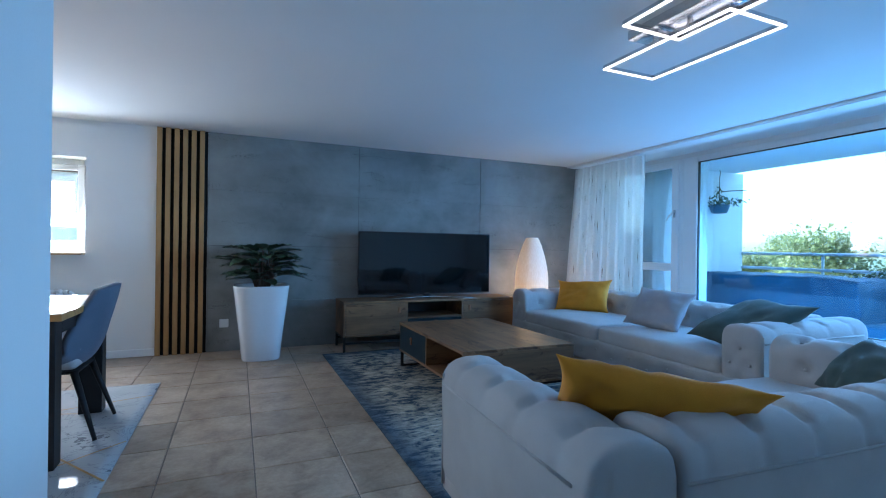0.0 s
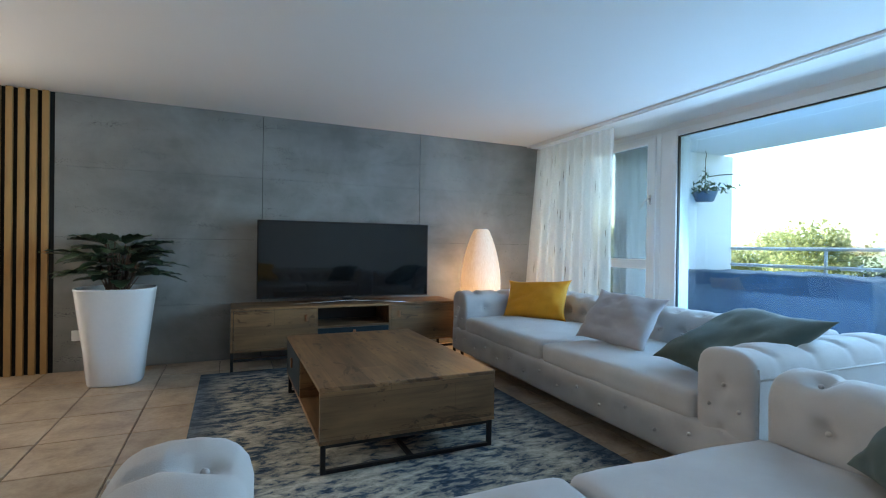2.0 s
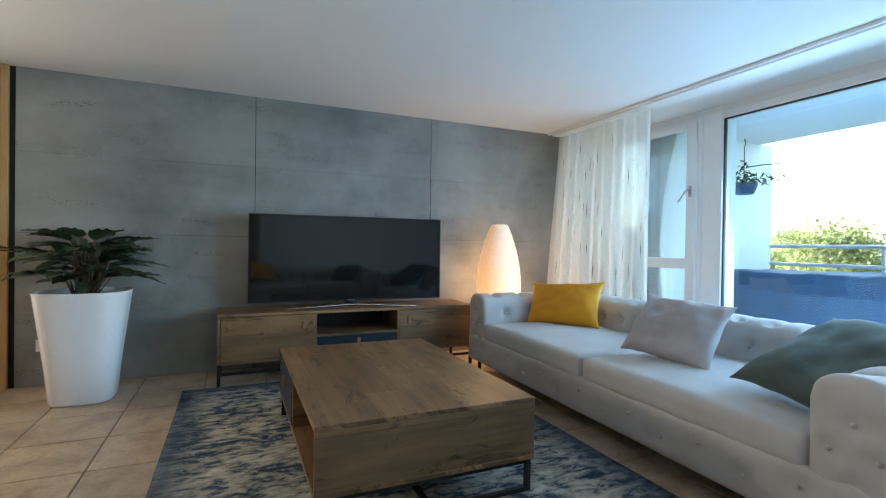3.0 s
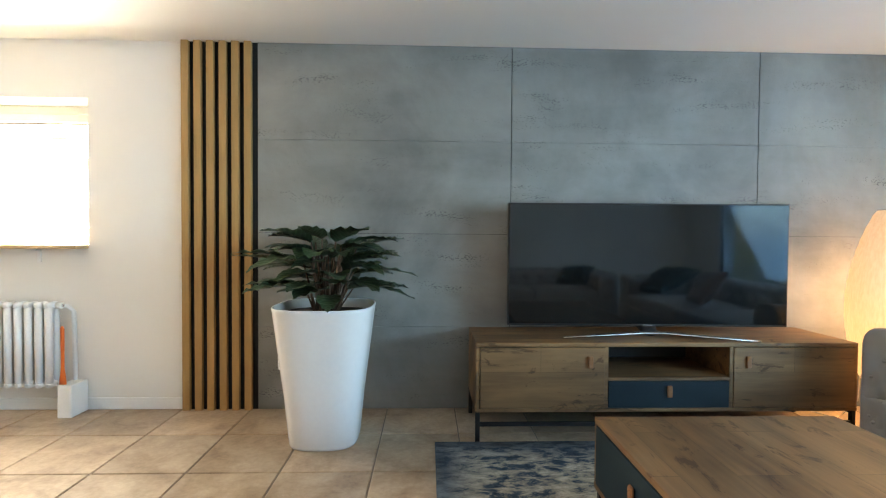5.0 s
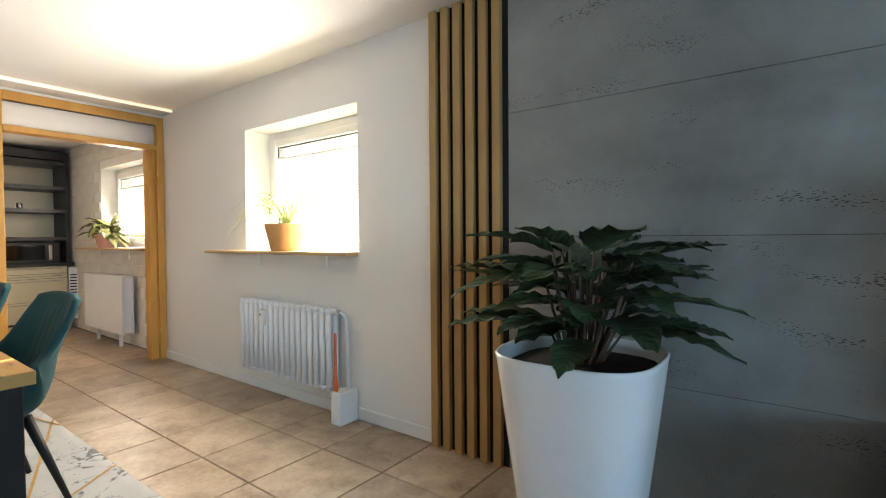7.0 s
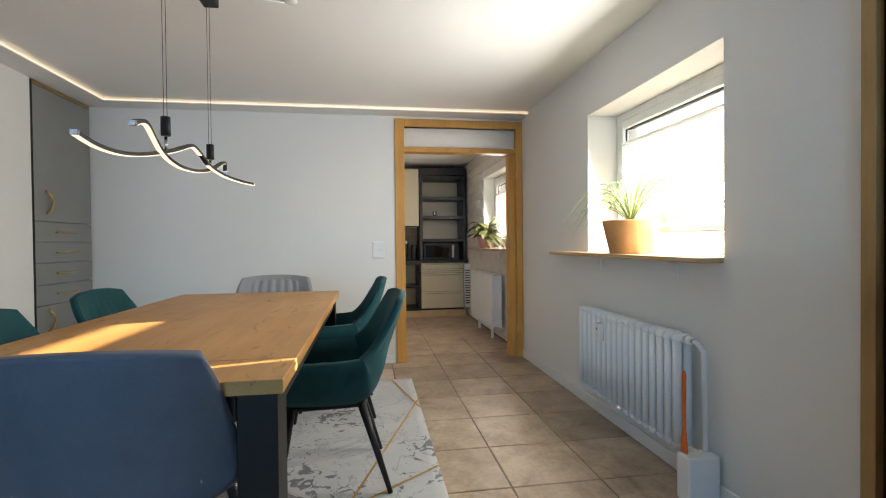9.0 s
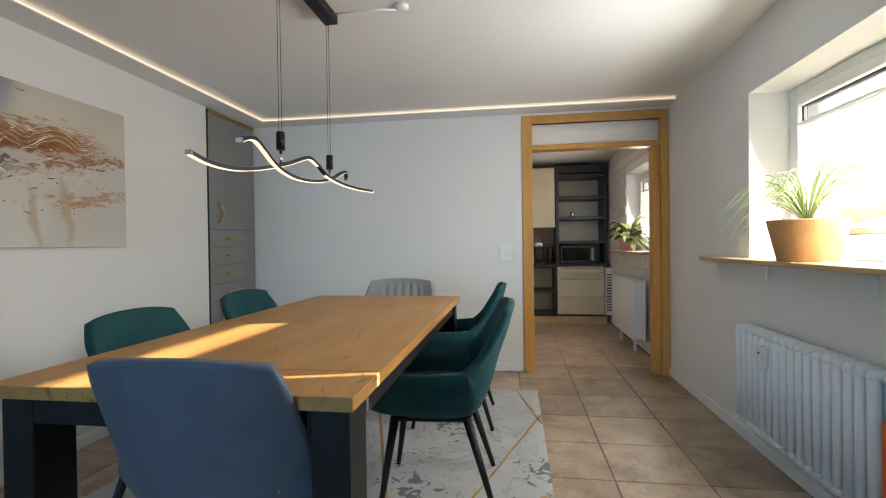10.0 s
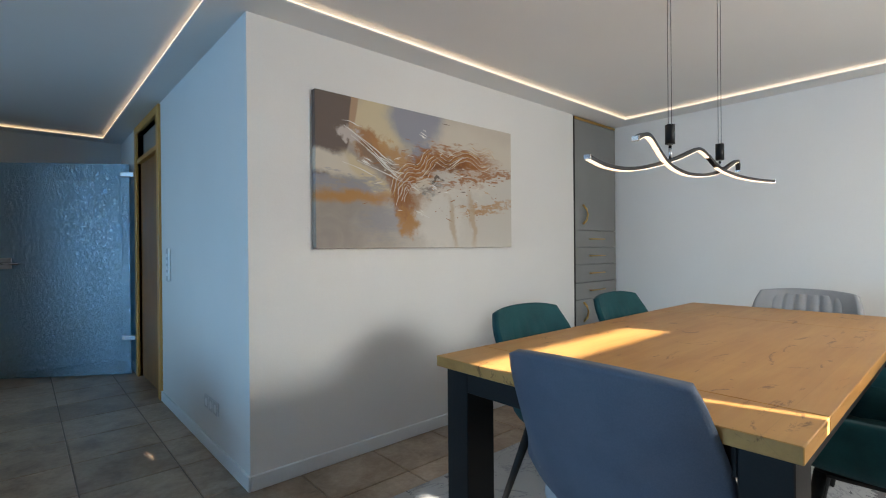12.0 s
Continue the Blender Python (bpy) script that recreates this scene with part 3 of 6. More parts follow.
# ---- mesh helpers ----
def box(bm, x0, x1, y0, y1, z0, z1, bevel=0.0, seg=1):
    vs = [bm.verts.new((x, y, z)) for x in (x0, x1) for y in (y0, y1) for z in (z0, z1)]
    fs = [bm.faces.new([vs[i] for i in q]) for q in ((0, 1, 3, 2), (4, 6, 7, 5), (0, 4, 5, 1), (2, 3, 7, 6), (0, 2, 6, 4), (1, 5, 7, 3))]
    if bevel:
        es = list({e for f in fs for e in f.edges})
        bmesh.ops.bevel(bm, geom=es, offset=bevel, segments=seg, affect="EDGES", profile=0.5)
    return bm


def boxed(x0, x1, y0, y1, z0, z1, bevel=0.0, seg=1):
    return box(bmesh.new(), x0, x1, y0, y1, z0, z1, bevel, seg)


def tube(bm, pts, radius, seg=10, caps=True, squash=1.0):
    """A tube along points; radius may be a list. squash flattens it across its second axis."""
    pts = [Vector(p) for p in pts]
    rad = radius if isinstance(radius, (list, tuple)) else [radius] * len(pts)
    rings, up = [], Vector((0, 0, 1))
    for i, p in enumerate(pts):
        d = (pts[min(i + 1, len(pts) - 1)] - pts[max(i - 1, 0)]).normalized()
        side = d.cross(up)
        side = side.normalized() if side.length > 1e-3 else Vector((1, 0, 0))
        b = side.cross(d).normalized()
        rings.append([bm.verts.new(p + (side * math.cos(a) + b * math.sin(a) * squash) * rad[i]) for a in (2 * math.pi * k / seg for k in range(seg))])
    for r0, r1 in zip(rings, rings[1:]):
        for k in range(seg):
            f = bm.faces.new((r0[k], r0[(k + 1) % seg], r1[(k + 1) % seg], r1[k]))
            f.smooth = True
    if caps:
        bm.faces.new(rings[0][::-1]), bm.faces.new(rings[-1])
    return bm


def lathe(bm, profile, seg=32, centre=(0, 0), power=2.0):
    """Turns (radius, z) pairs round a vertical axis; power above 2 squares the round."""
    rings = []
    for r, z in profile:
        ring = []
        for k in range(seg):
            a = 2 * math.pi * (k + 0.5) / seg
            c, s = math.cos(a), math.sin(a)
            q = r / (abs(c) ** power + abs(s) ** power) ** (1 / power)
            ring.append(bm.verts.new((centre[0] + q * c, centre[1] + q * s, z)))
        rings.append(ring)
    for r0, r1 in zip(rings, rings[1:]):
        for k in range(seg):
            f = bm.faces.new((r0[k], r0[(k + 1) % seg], r1[(k + 1) % seg], r1[k]))
            f.smooth = True
    bm.faces.new(rings[0][::-1]), bm.faces.new(rings[-1])
    return bm


def steps(h, r, n):
    inner = [-h + r + (2 * h - 2 * r) * i / n for i in range(n + 1)]
    left = [-h + r * (1 - math.cos(a)) for a in (0.0, 0.55, 1.05)] if r > 0 else []
    return left + inner + [-v for v in reversed(left)]


def soft_box(centre, size, r, cuts, dents=(), creases=(), puff=0.0, wobble=0.0):
    """A rounded upholstered block: dents are (x, y, z, depth, radius), creases (p, q, depth, width), all in the block's own frame."""
    h = [s / 2 for s in size]
    rr = Vector(r) if isinstance(r, tuple) else Vector((r, r, r))
    axes = [steps(h[i], rr[i], cuts[i]) for i in range(3)]
    bm, table = bmesh.new(), {}
    nx, ny, nz = (len(a) - 1 for a in axes)

    def vert(i, j, k):
        if (i, j, k) in table:
            return table[i, j, k]
        p = Vector((axes[0][i], axes[1][j], axes[2][k]))
        q = Vector([max(-(h[c] - rr[c]), min(h[c] - rr[c], p[c])) for c in range(3)])
        nrm = Vector([(p[c] - q[c]) / rr[c] for c in range(3)]).normalized()
        p = q + nrm * rr
        off = puff * max(0.0, 1 - (p.x / h[0]) ** 2) * max(0.0, 1 - (p.y / h[1]) ** 2) if nrm.z > 0.5 else 0.0
        for x, y, z, depth, rad in dents:
            g = (p.x - x) ** 2 + (p.y - y) ** 2 + (p.z - z) ** 2
            if g < 9 * rad * rad:
                off -= depth * math.exp(-g / (rad * rad))
        for a, b, depth, wide in creases:
            ab = Vector(b) - Vector(a)
            t = max(0.0, min(1.0, (p - Vector(a)).dot(ab) / ab.length_squared))
            g = (p - Vector(a) - ab * t).length
            if g < 3 * wide:
                off -= depth * math.exp(-g * g / (wide * wide))
        if wobble:
            off += wobble * noise.noise(p * 5 + Vector(centre))
        p = p + nrm * off
        table[i, j, k] = bm.verts.new(p + Vector(centre))
        return table[i, j, k]

    def sheet(fn, na, nb, flip):
        for a in range(na):
            for b in range(nb):
                q = [fn(a, b), fn(a + 1, b), fn(a + 1, b + 1), fn(a, b + 1)]
                if flip:
                    q.reverse()
                f = bm.faces.new([vert(*c) for c in q])
                f.smooth = True

    sheet(lambda a, b: (a, b, 0), nx, ny, True), sheet(lambda a, b: (a, b, nz), nx, ny, False)
    sheet(lambda a, b: (a, 0, b), nx, nz, False), sheet(lambda a, b: (a, ny, b), nx, nz, True)
    sheet(lambda a, b: (0, a, b), ny, nz, True), sheet(lambda a, b: (nx, a, b), ny, nz, False)
    return bm


def part(name, bm, material, parent=None, label="", smooth=None):
    me = bpy.data.meshes.new(name)
    if smooth is not None:
        for f in bm.faces:
            f.smooth = smooth
    bmesh.ops.recalc_face_normals(bm, faces=bm.faces)
    bm.to_mesh(me)
    bm.free()
    me.materials.append(material)
    ob = new(name, me)
    if parent:
        ob.parent = parent
    return tagged(ob, label)


def share(name, me, parent, loc, rot=(0, 0, 0)):
    ob = new(name, me)
    ob.parent = parent
    ob.location, ob.rotation_euler = loc, rot
    return ob


def thing(name, m, label, category, group="", kind=""):
    ob = new(name)
    ob.empty_display_size = 0.1
    ob.matrix_world = m
    return tagged(ob, label, category, group, kind)


def setting(name, bm, material, label="", category="structure"):
    return tagged(part(name, bm, material), label, category, kind="structure")


# ---- large structure ----
XW, XE, YN, YP, XH = -4.02, 5.0, 6.01, 2.22, -0.535
setting("floor", boxed(-7.6, 5.25, -1.8, 6.3, -0.2, -0.006), M["grout"], "dark grout bed under the stone-look floor tiles", "floor")
setting("ceiling", boxed(-7.6, 5.25, -1.8, 6.42, CEIL, CEIL + 0.2), M["ceiling"], "smooth white painted ceiling", "ceiling")


def wall_with_holes(name, axis, at, thick, lo, hi, holes, label, mat_key="wall", top=CEIL):
    """A wall across x or y with rectangular openings (a0, a1, z0, z1) in order along it."""
    bm = bmesh.new()

    def slab(a0, a1, z0, z1):
        if a1 - a0 < 1e-4 or z1 - z0 < 1e-4:
            return
        if axis == "y":
            box(bm, a0, a1, at, at + thick, z0, z1)
        else:
            box(bm, at, at + thick, a0, a1, z0, z1)

    a = lo
    for a0, a1, z0, z1 in holes:
        slab(a, a0, -0.1, top), slab(a0, a1, -0.1, z0), slab(a0, a1, z1, top)
        a = a1
    slab(a, hi, -0.1, top)
    return setting(name, bm, M[mat_key], label, "wall")


WIN_D, WIN_K = (-2.62, -1.37, 1.045, 1.966), (-5.78, -4.55, 1.045, 1.966)
wall_north = wall_with_holes("wall_north", "y", YN, 0.36, XW, 5.25, [WIN_D], "white painted outer wall with a recessed window")
wall_with_holes("wall_kitchen_north", "y", YN + 0.05, 0.31, -7.6, XW - 0.0, [WIN_K], "outer kitchen wall clad in pale brick", "wall")
wall_west = wall_with_holes("wall_west", "x", XW - 0.2, 0.2, 1.7, YN, [(4.86, 5.95, -0.1, 2.2)], "white wall with the kitchen doorway")
setting("wall_south_dining", boxed(-3.29, XH, YP - 0.15, YP, -0.1, CEIL), M["wall"], "white wall behind the painting", "wall")
wall_with_holes("wall_hall_west", "x", XH - 0.15, 0.15, -1.75, YP - 0.15, [(-0.58, 0.28, -0.1, 2.22)], "white hall wall with a doorway")
setting("wall_cabinet_back", boxed(XW - 0.2, -3.29, 1.5, 1.6, -0.1, CEIL), M["wall"], "white wall closing the cabinet niche", "wall")
setting("wall_cabinet_side", boxed(-3.29, -3.2, 1.6, YP - 0.15, -0.1, CEIL), M["wall"], "white side wall of the cabinet niche", "wall")
setting("wall_side_room", boxed(-1.6, -1.5, -1.75, YP - 0.2, -0.1, CEIL), M["wall"], "plain white wall closing the side room", "wall")
setting("wall_hall_south", boxed(-1.6, 1.3, -1.75, -1.56, -0.1, CEIL), M["wall"], "white end wall of the hall", "wall")
setting("wall_hall_east", boxed(1.15, 1.3, -1.56, -0.45, -0.1, CEIL), M["wall"], "plain white hall wall", "wall")
setting("wall_living_south", boxed(1.15, 5.25, -0.45, -0.3, -0.1, CEIL), M["wall"], "plain white living room wall", "wall")
setting("wall_kitchen_west", boxed(-7.6, -7.3, 3.4, YN + 0.05, -0.1, CEIL), M["wall"], "kitchen end wall", "wall")
setting("wall_kitchen_south", boxed(-7.6, XW - 0.2, 3.2, 3.4, -0.1, CEIL), M["wall"], "plain white kitchen wall", "wall")
WIN_E = [(0.9, 4.47, 0.32, 2.27), (4.6, 5.85, 0.06, 2.27)]
wall_with_holes("wall_east", "x", XE, 0.25, -0.45, YN, WIN_E, "white window wall towards the balcony")

# dropped edge strips of the ceiling, and the light strips along them
SOFFIT = 2.295
setting("soffit_west", boxed(XW, XW + 0.2, YP + 0.2, YN, SOFFIT, CEIL), M["ceiling"], "white dropped ceiling edge over the kitchen door", "ceiling trim")
setting("soffit_south", boxed(XW, XH + 0.17, YP, YP + 0.2, SOFFIT, CEIL), M["ceiling"], "white dropped ceiling edge above the painting", "ceiling trim")
setting("soffit_hall", boxed(XH, XH + 0.17, -1.38, YP, SOFFIT, CEIL), M["ceiling"], "white dropped ceiling edge along the hall", "ceiling trim")
setting("soffit_hall_end", boxed(XH, 1.15, -1.56, -1.38, SOFFIT, CEIL), M["ceiling"], "white dropped ceiling edge at the hall end", "ceiling trim")


def led_strip(x0, x1, y0, y1, label):
    ob = thing("led_strip", pose(0, 0, 0), label, "light strip", "ceiling light strips")
    part("profile", boxed(x0, x1, y0, y1, SOFFIT + 0.002, SOFFIT + 0.007), M["trim_white"], ob, "white aluminium profile")
    part("diffuser", boxed(x0, x1, y0, y1, SOFFIT + 0.007, SOFFIT + 0.013), M["led"], ob, "glowing warm white diffuser")


led_strip(XW + 0.2, XW + 0.208, YP + 0.208, YN - 0.01, "glowing warm white strip along the ceiling edge over the kitchen door")
led_strip(XW + 0.2, XH + 0.178, YP + 0.2, YP + 0.208, "glowing warm white strip along the ceiling edge above the painting")
led_strip(XH + 0.17, XH + 0.178, -1.372, YP + 0.2, "glowing warm white strip along the hall ceiling edge")
led_strip(XH + 0.17, 1.14, -1.38, -1.372, "glowing warm white strip at the end of the hall")


def baseboard(x0, x1, y0, y1):
    setting("baseboard", boxed(x0, x1, y0, y1, 0.0, 0.075, 0.004), M["trim_white"], "white painted skirting board", "baseboard")


baseboard(XW, -0.775, YN - 0.014, YN), baseboard(XW, XW + 0.014, YP, 4.77), baseboard(-3.28, XH, YP, YP + 0.014), baseboard(XH, XH + 0.014, 0.36, YP + 0.014)
baseboard(XH, XH + 0.014, -1.56, -0.66)

# concrete panels
for x0, x1 in ((-0.312, 1.3), (1.3, 2.92), (2.92, 4.54)):
    for z0, z1 in ((0.0, 0.53), (0.53, 1.128), (1.128, 1.72), (1.72, CEIL)):
        bm = boxed(x0 + 0.0025, x1 - 0.0025, YN - 0.016, YN, z0 + 0.0009, z1 - 0.0009, 0.0008)
        part("concrete_panel", bm, M["concrete"], wall_north)
part("panel_backing", boxed(-0.31, 4.54, YN - 0.004, YN, 0.0, CEIL - 0.001), M["black_felt"], wall_north, "dark joint behind the panels")

# slat panel
slats = thing("slat_panel", pose(-0.775, YN, 0), "oak slat wall panel on black felt backing, floor to ceiling", "wall panel")
part("backing", boxed(0, 0.463, -0.012, 0, 0.0, CEIL - 0.002), M["black_felt"], slats, "black felt backing")
slat_me = part("slat", boxed(0, 0.044, -0.042, -0.012, 0.0, CEIL - 0.002, 0.002), M["slat_wood"], slats).data
for i in range(1, 6):
    share("slat", slat_me, slats, (i * 0.0775, 0, 0))


# ---- windows ----
def casement(name, x0, x1, z0, z1, y, label, handle_left=True, blind=None):
    ob = thing(name, pose(0, 0, 0), label, "window", kind="structure")
    bm = bmesh.new()
    fw = 0.07
    for a, b, c, d in ((x0, x0 + fw, z0, z1), (x1 - fw, x1, z0, z1), (x0 + fw, x1 - fw, z0, z0 + fw), (x0 + fw, x1 - fw, z1 - fw, z1)):
        box(bm, a, b, y, y + 0.07, c, d, 0.004)
    part("window_frame", bm, M["trim_white"], ob, "white plastic frame")
    bm = bmesh.new()
    s, i = 0.06, fw - 0.015
    for a, b, c, d in ((x0 + i, x0 + i + s, z0 + i, z1 - i), (x1 - i - s, x1 - i, z0 + i, z1 - i), (x0 + i + s, x1 - i - s, z0 + i, z0 + i + s), (x0 + i + s, x1 - i - s, z1 - i - s, z1 - i)):
        box(bm, a, b, y - 0.02, y + 0.05, c, d, 0.006)
    sash = part("sash", bm, M["trim_white"], ob, "white plastic sash")
    g = i + s
    p = part("pane", boxed(x0 + g, x1 - g, y + 0.012, y + 0.018, z0 + g, z1 - g), M["glass"], ob)
    p.visible_shadow = False
    bm = bmesh.new()
    for a, b, c, d in ((x0 + g, x0 + g + 0.006, z0 + g, z1 - g), (x1 - g - 0.006, x1 - g, z0 + g, z1 - g), (x0 + g + 0.006, x1 - g - 0.006, z0 + g, z0 + g + 0.006), (x0 + g + 0.006, x1 - g - 0.006, z1 - g - 0.006, z1 - g)):
        box(bm, a, b, y + 0.0, y + 0.012, c, d)
    part("gasket", bm, M["black_plastic"], ob, "black rubber gasket")
    hx = x0 + i + s / 2 if handle_left else x1 - i - s / 2
    zm = (z0 + z1) / 2 - 0.06
    bm = boxed(hx - 0.014, hx + 0.014, y - 0.032, y - 0.02, zm - 0.035, zm + 0.035, 0.004)
    tube(bm, [(hx, y - 0.03, zm), (hx, y - 0.055, zm), (hx, y - 0.06, zm - 0.02), (hx, y - 0.06, zm - 0.12)], [0.009, 0.009, 0.01, 0.007], 8)
    part("window_handle", bm, M["plastic_white"], ob, "white lever handle")
    return ob


casement("window_1", *WIN_D[:2], *WIN_D[2:], 6.22, "white tilt window in a deep recess, its pleated blind half covering the pane")
casement("window_2", *WIN_K[:2], *WIN_K[2:], 6.22, "white kitchen window in a tiled recess with a pleated blind")


def pleated_blind(x0, x1, z0, z1, y):
    ob = thing("pleated_blind", pose(0, 0, 0), "white pleated blind stretched between two rails across a window pane", "blind", "pleated blinds")
    n = 24
    bm = bmesh.new()
    rows = []
    for k in range(2 * n + 1):
        z = z0 + (z1 - z0) * k / (2 * n)
        dy = -0.008 if k % 2 else 0.004
        rows.append([[bm.verts.new((x, y + dy, z)) for x in (x0, x1)]])
    for r0, r1 in zip(rows, rows[1:]):
        bm.faces.new((r0[0][0], r0[0][1], r1[0][1], r1[0][0]))
    part("fabric", bm, M["blind"], ob, smooth=False)
    for z in (z0 - 0.007, z1 + 0.007):
        part("blind_rail", boxed(x0, x1, y - 0.012, y + 0.008, z - 0.007, z + 0.007, 0.003), M["trim_white"], ob, "slim aluminium rail")
    for x in (x0 + 0.05, x1 - 0.05):
        part("cord", tube(bmesh.new(), [(x, y, 1.17), (x, y, z0), (x, y, 1.84)], 0.0008, 5), M["trim_white"], ob)


pleated_blind(-2.49, -1.505, 1.305, 1.742, 6.195)
pleated_blind(-5.64, -4.7, 1.2, 1.72, 6.195)


def sill(name, x0, x1, y0, y1, label):
    ob = thing(name, pose(0, 0, 0), label, "window sill", "window sills")
    part("board", boxed(x0, x1, y0, y1, 1.02, 1.044, 0.004), M["sill_wood"], ob, "pale beech board")
    for x in (x0 + 0.62, x1 - 0.3):
        bm = boxed(x - 0.012, x + 0.012, y0 + 0.06, YN, 1.008, 1.02, 0.002)
        box(bm, x - 0.012, x + 0.012, YN - 0.012, YN, 0.93, 1.008, 0.002)
        part("bracket", bm, M["plastic_white"], ob, "white angle bracket")
    return ob


sill("window_sill_board", -3.06, -1.372, 5.9, 6.2, "pale beech board resting on white brackets under the window")
sill("window_sill_board", -6.3, -4.56, 5.93, 6.2, "pale beech board under the kitchen window")

# balcony side: tall fixed window and narrow door, white frames
glazing = thing("window_3", pose(0, 0, 0), "large fixed balcony window in a white frame", "window", kind="structure")
bm = bmesh.new()
for a, b, c, d in ((0.9, 0.97, 0.32, 2.27), (4.41, 4.47, 0.32, 2.27), (0.97, 4.41, 0.32, 0.4), (0.97, 4.41, 2.205, 2.27)):
    box(bm, XE - 0.012, XE + 0.08, a, b, c, d, 0.005)
part("window_frame", bm, M["trim_white"], glazing, "white plastic frame")
bm = bmesh.new()
for a, b, c, d in ((0.97, 0.98, 0.4, 2.205), (4.398, 4.41, 0.4, 2.205), (0.98, 4.398, 0.4, 0.41), (0.98, 4.398, 2.195, 2.205)):
    box(bm, XE + 0.004, XE + 0.03, a, b, c, d)
part("gasket", bm, M["black_plastic"], glazing, "black rubber gasket")
part("pane", boxed(XE + 0.03, XE + 0.036, 0.97, 4.41, 0.4, 2.205), M["balcony_glass"], glazing).visible_shadow = False
bdoor = thing("door_balcony", pose(0, 0, 0), "narrow white balcony door with a glazed upper and lower field", "door", kind="structure")
bm = bmesh.new()
for a, b, c, d in ((4.6, 4.66, 0.06, 2.27), (5.79, 5.85, 0.06, 2.27), (4.66, 5.79, 2.225, 2.27), (4.66, 5.79, 0.06, 0.1)):
    box(bm, XE - 0.01, XE + 0.08, a, b, c, d, 0.005)
part("door_frame", bm, M["trim_white"], bdoor, "white plastic frame")
bm = bmesh.new()
for a, b, c, d in ((4.65, 4.755, 0.09, 2.235), (5.7, 5.8, 0.09, 2.235), (4.755, 5.7, 2.18, 2.235), (4.755, 5.7, 0.885, 0.985), (4.755, 5.7, 0.09, 0.2)):
    box(bm, XE - 0.03, XE + 0.05, a, b, c, d, 0.006)
leaf = part("door_leaf", bm, M["trim_white"], bdoor, "white plastic door leaf")
for c, d in ((0.985, 2.18), (0.2, 0.885)):
    part("pane", boxed(XE + 0.004, XE + 0.01, 4.755, 5.7, c, d), M["balcony_glass"], bdoor).visible_shadow = False
bm = boxed(XE - 0.042, XE - 0.03, 4.69, 4.72, 1.55, 1.65, 0.004)
tube(bm, [(XE - 0.04, 4.705, 1.61), (XE - 0.07, 4.705, 1.61), (XE - 0.075, 4.725, 1.6), (XE - 0.075, 4.8, 1.51)], [0.009, 0.009, 0.01, 0.007], 8)
part("door_handle", bm, M["chrome"], bdoor, "tilted steel lever handle")
setting("window_post", boxed(XE - 0.006, XE, 4.47, 4.6, 0.0, 2.27, 0.002), M["trim_white"], "white post between balcony door and window", "window post")
setting("window_bench", boxed(XE - 0.14, XE, 0.8, 4.46, 0.29, 0.32, 0.004), M["trim_white"], "white inner sill below the balcony window", "window sill")

# ---- kitchen doorway ----
kd = thing("door_1", pose(0, 0, 0), "orange beech door frame with a rippled glass transom, opening into the kitchen", "door frame", kind="structure")
X0, X1 = XW - 0.21, XW + 0.018
for y0, y1, nm in ((4.78, 4.87, "jamb"), (5.945, 6.008, "jamb")):
    part(nm, boxed(X0, X1, y0, y1, 0.0, 2.272, 0.004), M["frame_wood"], kd)
part("head", boxed(X0, X1, 4.87, 5.945, 2.2, 2.272, 0.004), M["frame_wood"], kd)
part("transom_bar", boxed(XW - 0.1, X1 - 0.004, 4.87, 5.945, 1.965, 2.012, 0.004), M["frame_wood"], kd)
part("jamb_stop", boxed(XW - 0.12, XW - 0.02, 5.88, 5.945, 0.0, 1.965, 0.004), M["frame_wood"], kd)
part("transom_pane", boxed(XW - 0.05, XW - 0.044, 4.87, 5.945, 2.012, 2.2), M["transom_glass"], kd, "rippled ornament glass").visible_shadow = False
for z in (0.24, 1.72):
    bm = tube(bmesh.new(), [(X1 + 0.006, 5.945, z), (X1 + 0.006, 5.945, z + 0.06)], 0.008, 8)
    part("hinge", bm, M["brass"], kd, "brass hinge pin")

sw = thing("light_switch", pose(XW, 4.62, 1.055), "white double light switch on the wall beside the doorway", "light switch")
part("plate", boxed(0, 0.008, -0.055, 0.055, -0.08, 0.08, 0.003), M["plastic_white"], sw)
for z in (-0.038, 0.038):
    part("rocker", boxed(0.008, 0.014, -0.042, 0.042, z - 0.033, z + 0.033, 0.003), M["trim_white"], sw)

# ---- hall: wooden door and glass door ----
hd = thing("door_2", pose(0, 0, 0), "brown veneered hall door in an orange wood frame with a glazed transom", "door", kind="structure")
for y0, y1 in ((-0.66, -0.58), (0.28, 0.36)):
    part("jamb", boxed(XH - 0.16, XH + 0.02, y0, y1, 0.0, 2.285, 0.004), M["frame_wood"], hd)
part("head", boxed(XH - 0.16, XH + 0.02, -0.58, 0.28, 2.22, 2.285, 0.004), M["frame_wood"], hd)
part("transom_bar", boxed(XH - 0.1, XH + 0.012, -0.58, 0.28, 1.95, 1.99, 0.004), M["frame_wood"], hd)
part("transom_pane", boxed(XH - 0.05, XH - 0.044, -0.58, 0.28, 1.99, 2.22), M["transom_glass"], hd, "clouded glass")
part("door_leaf", boxed(XH - 0.06, XH - 0.02, -0.578, 0.278, 0.008, 1.948, 0.003), M["door_wood"], hd, "brown veneered leaf")

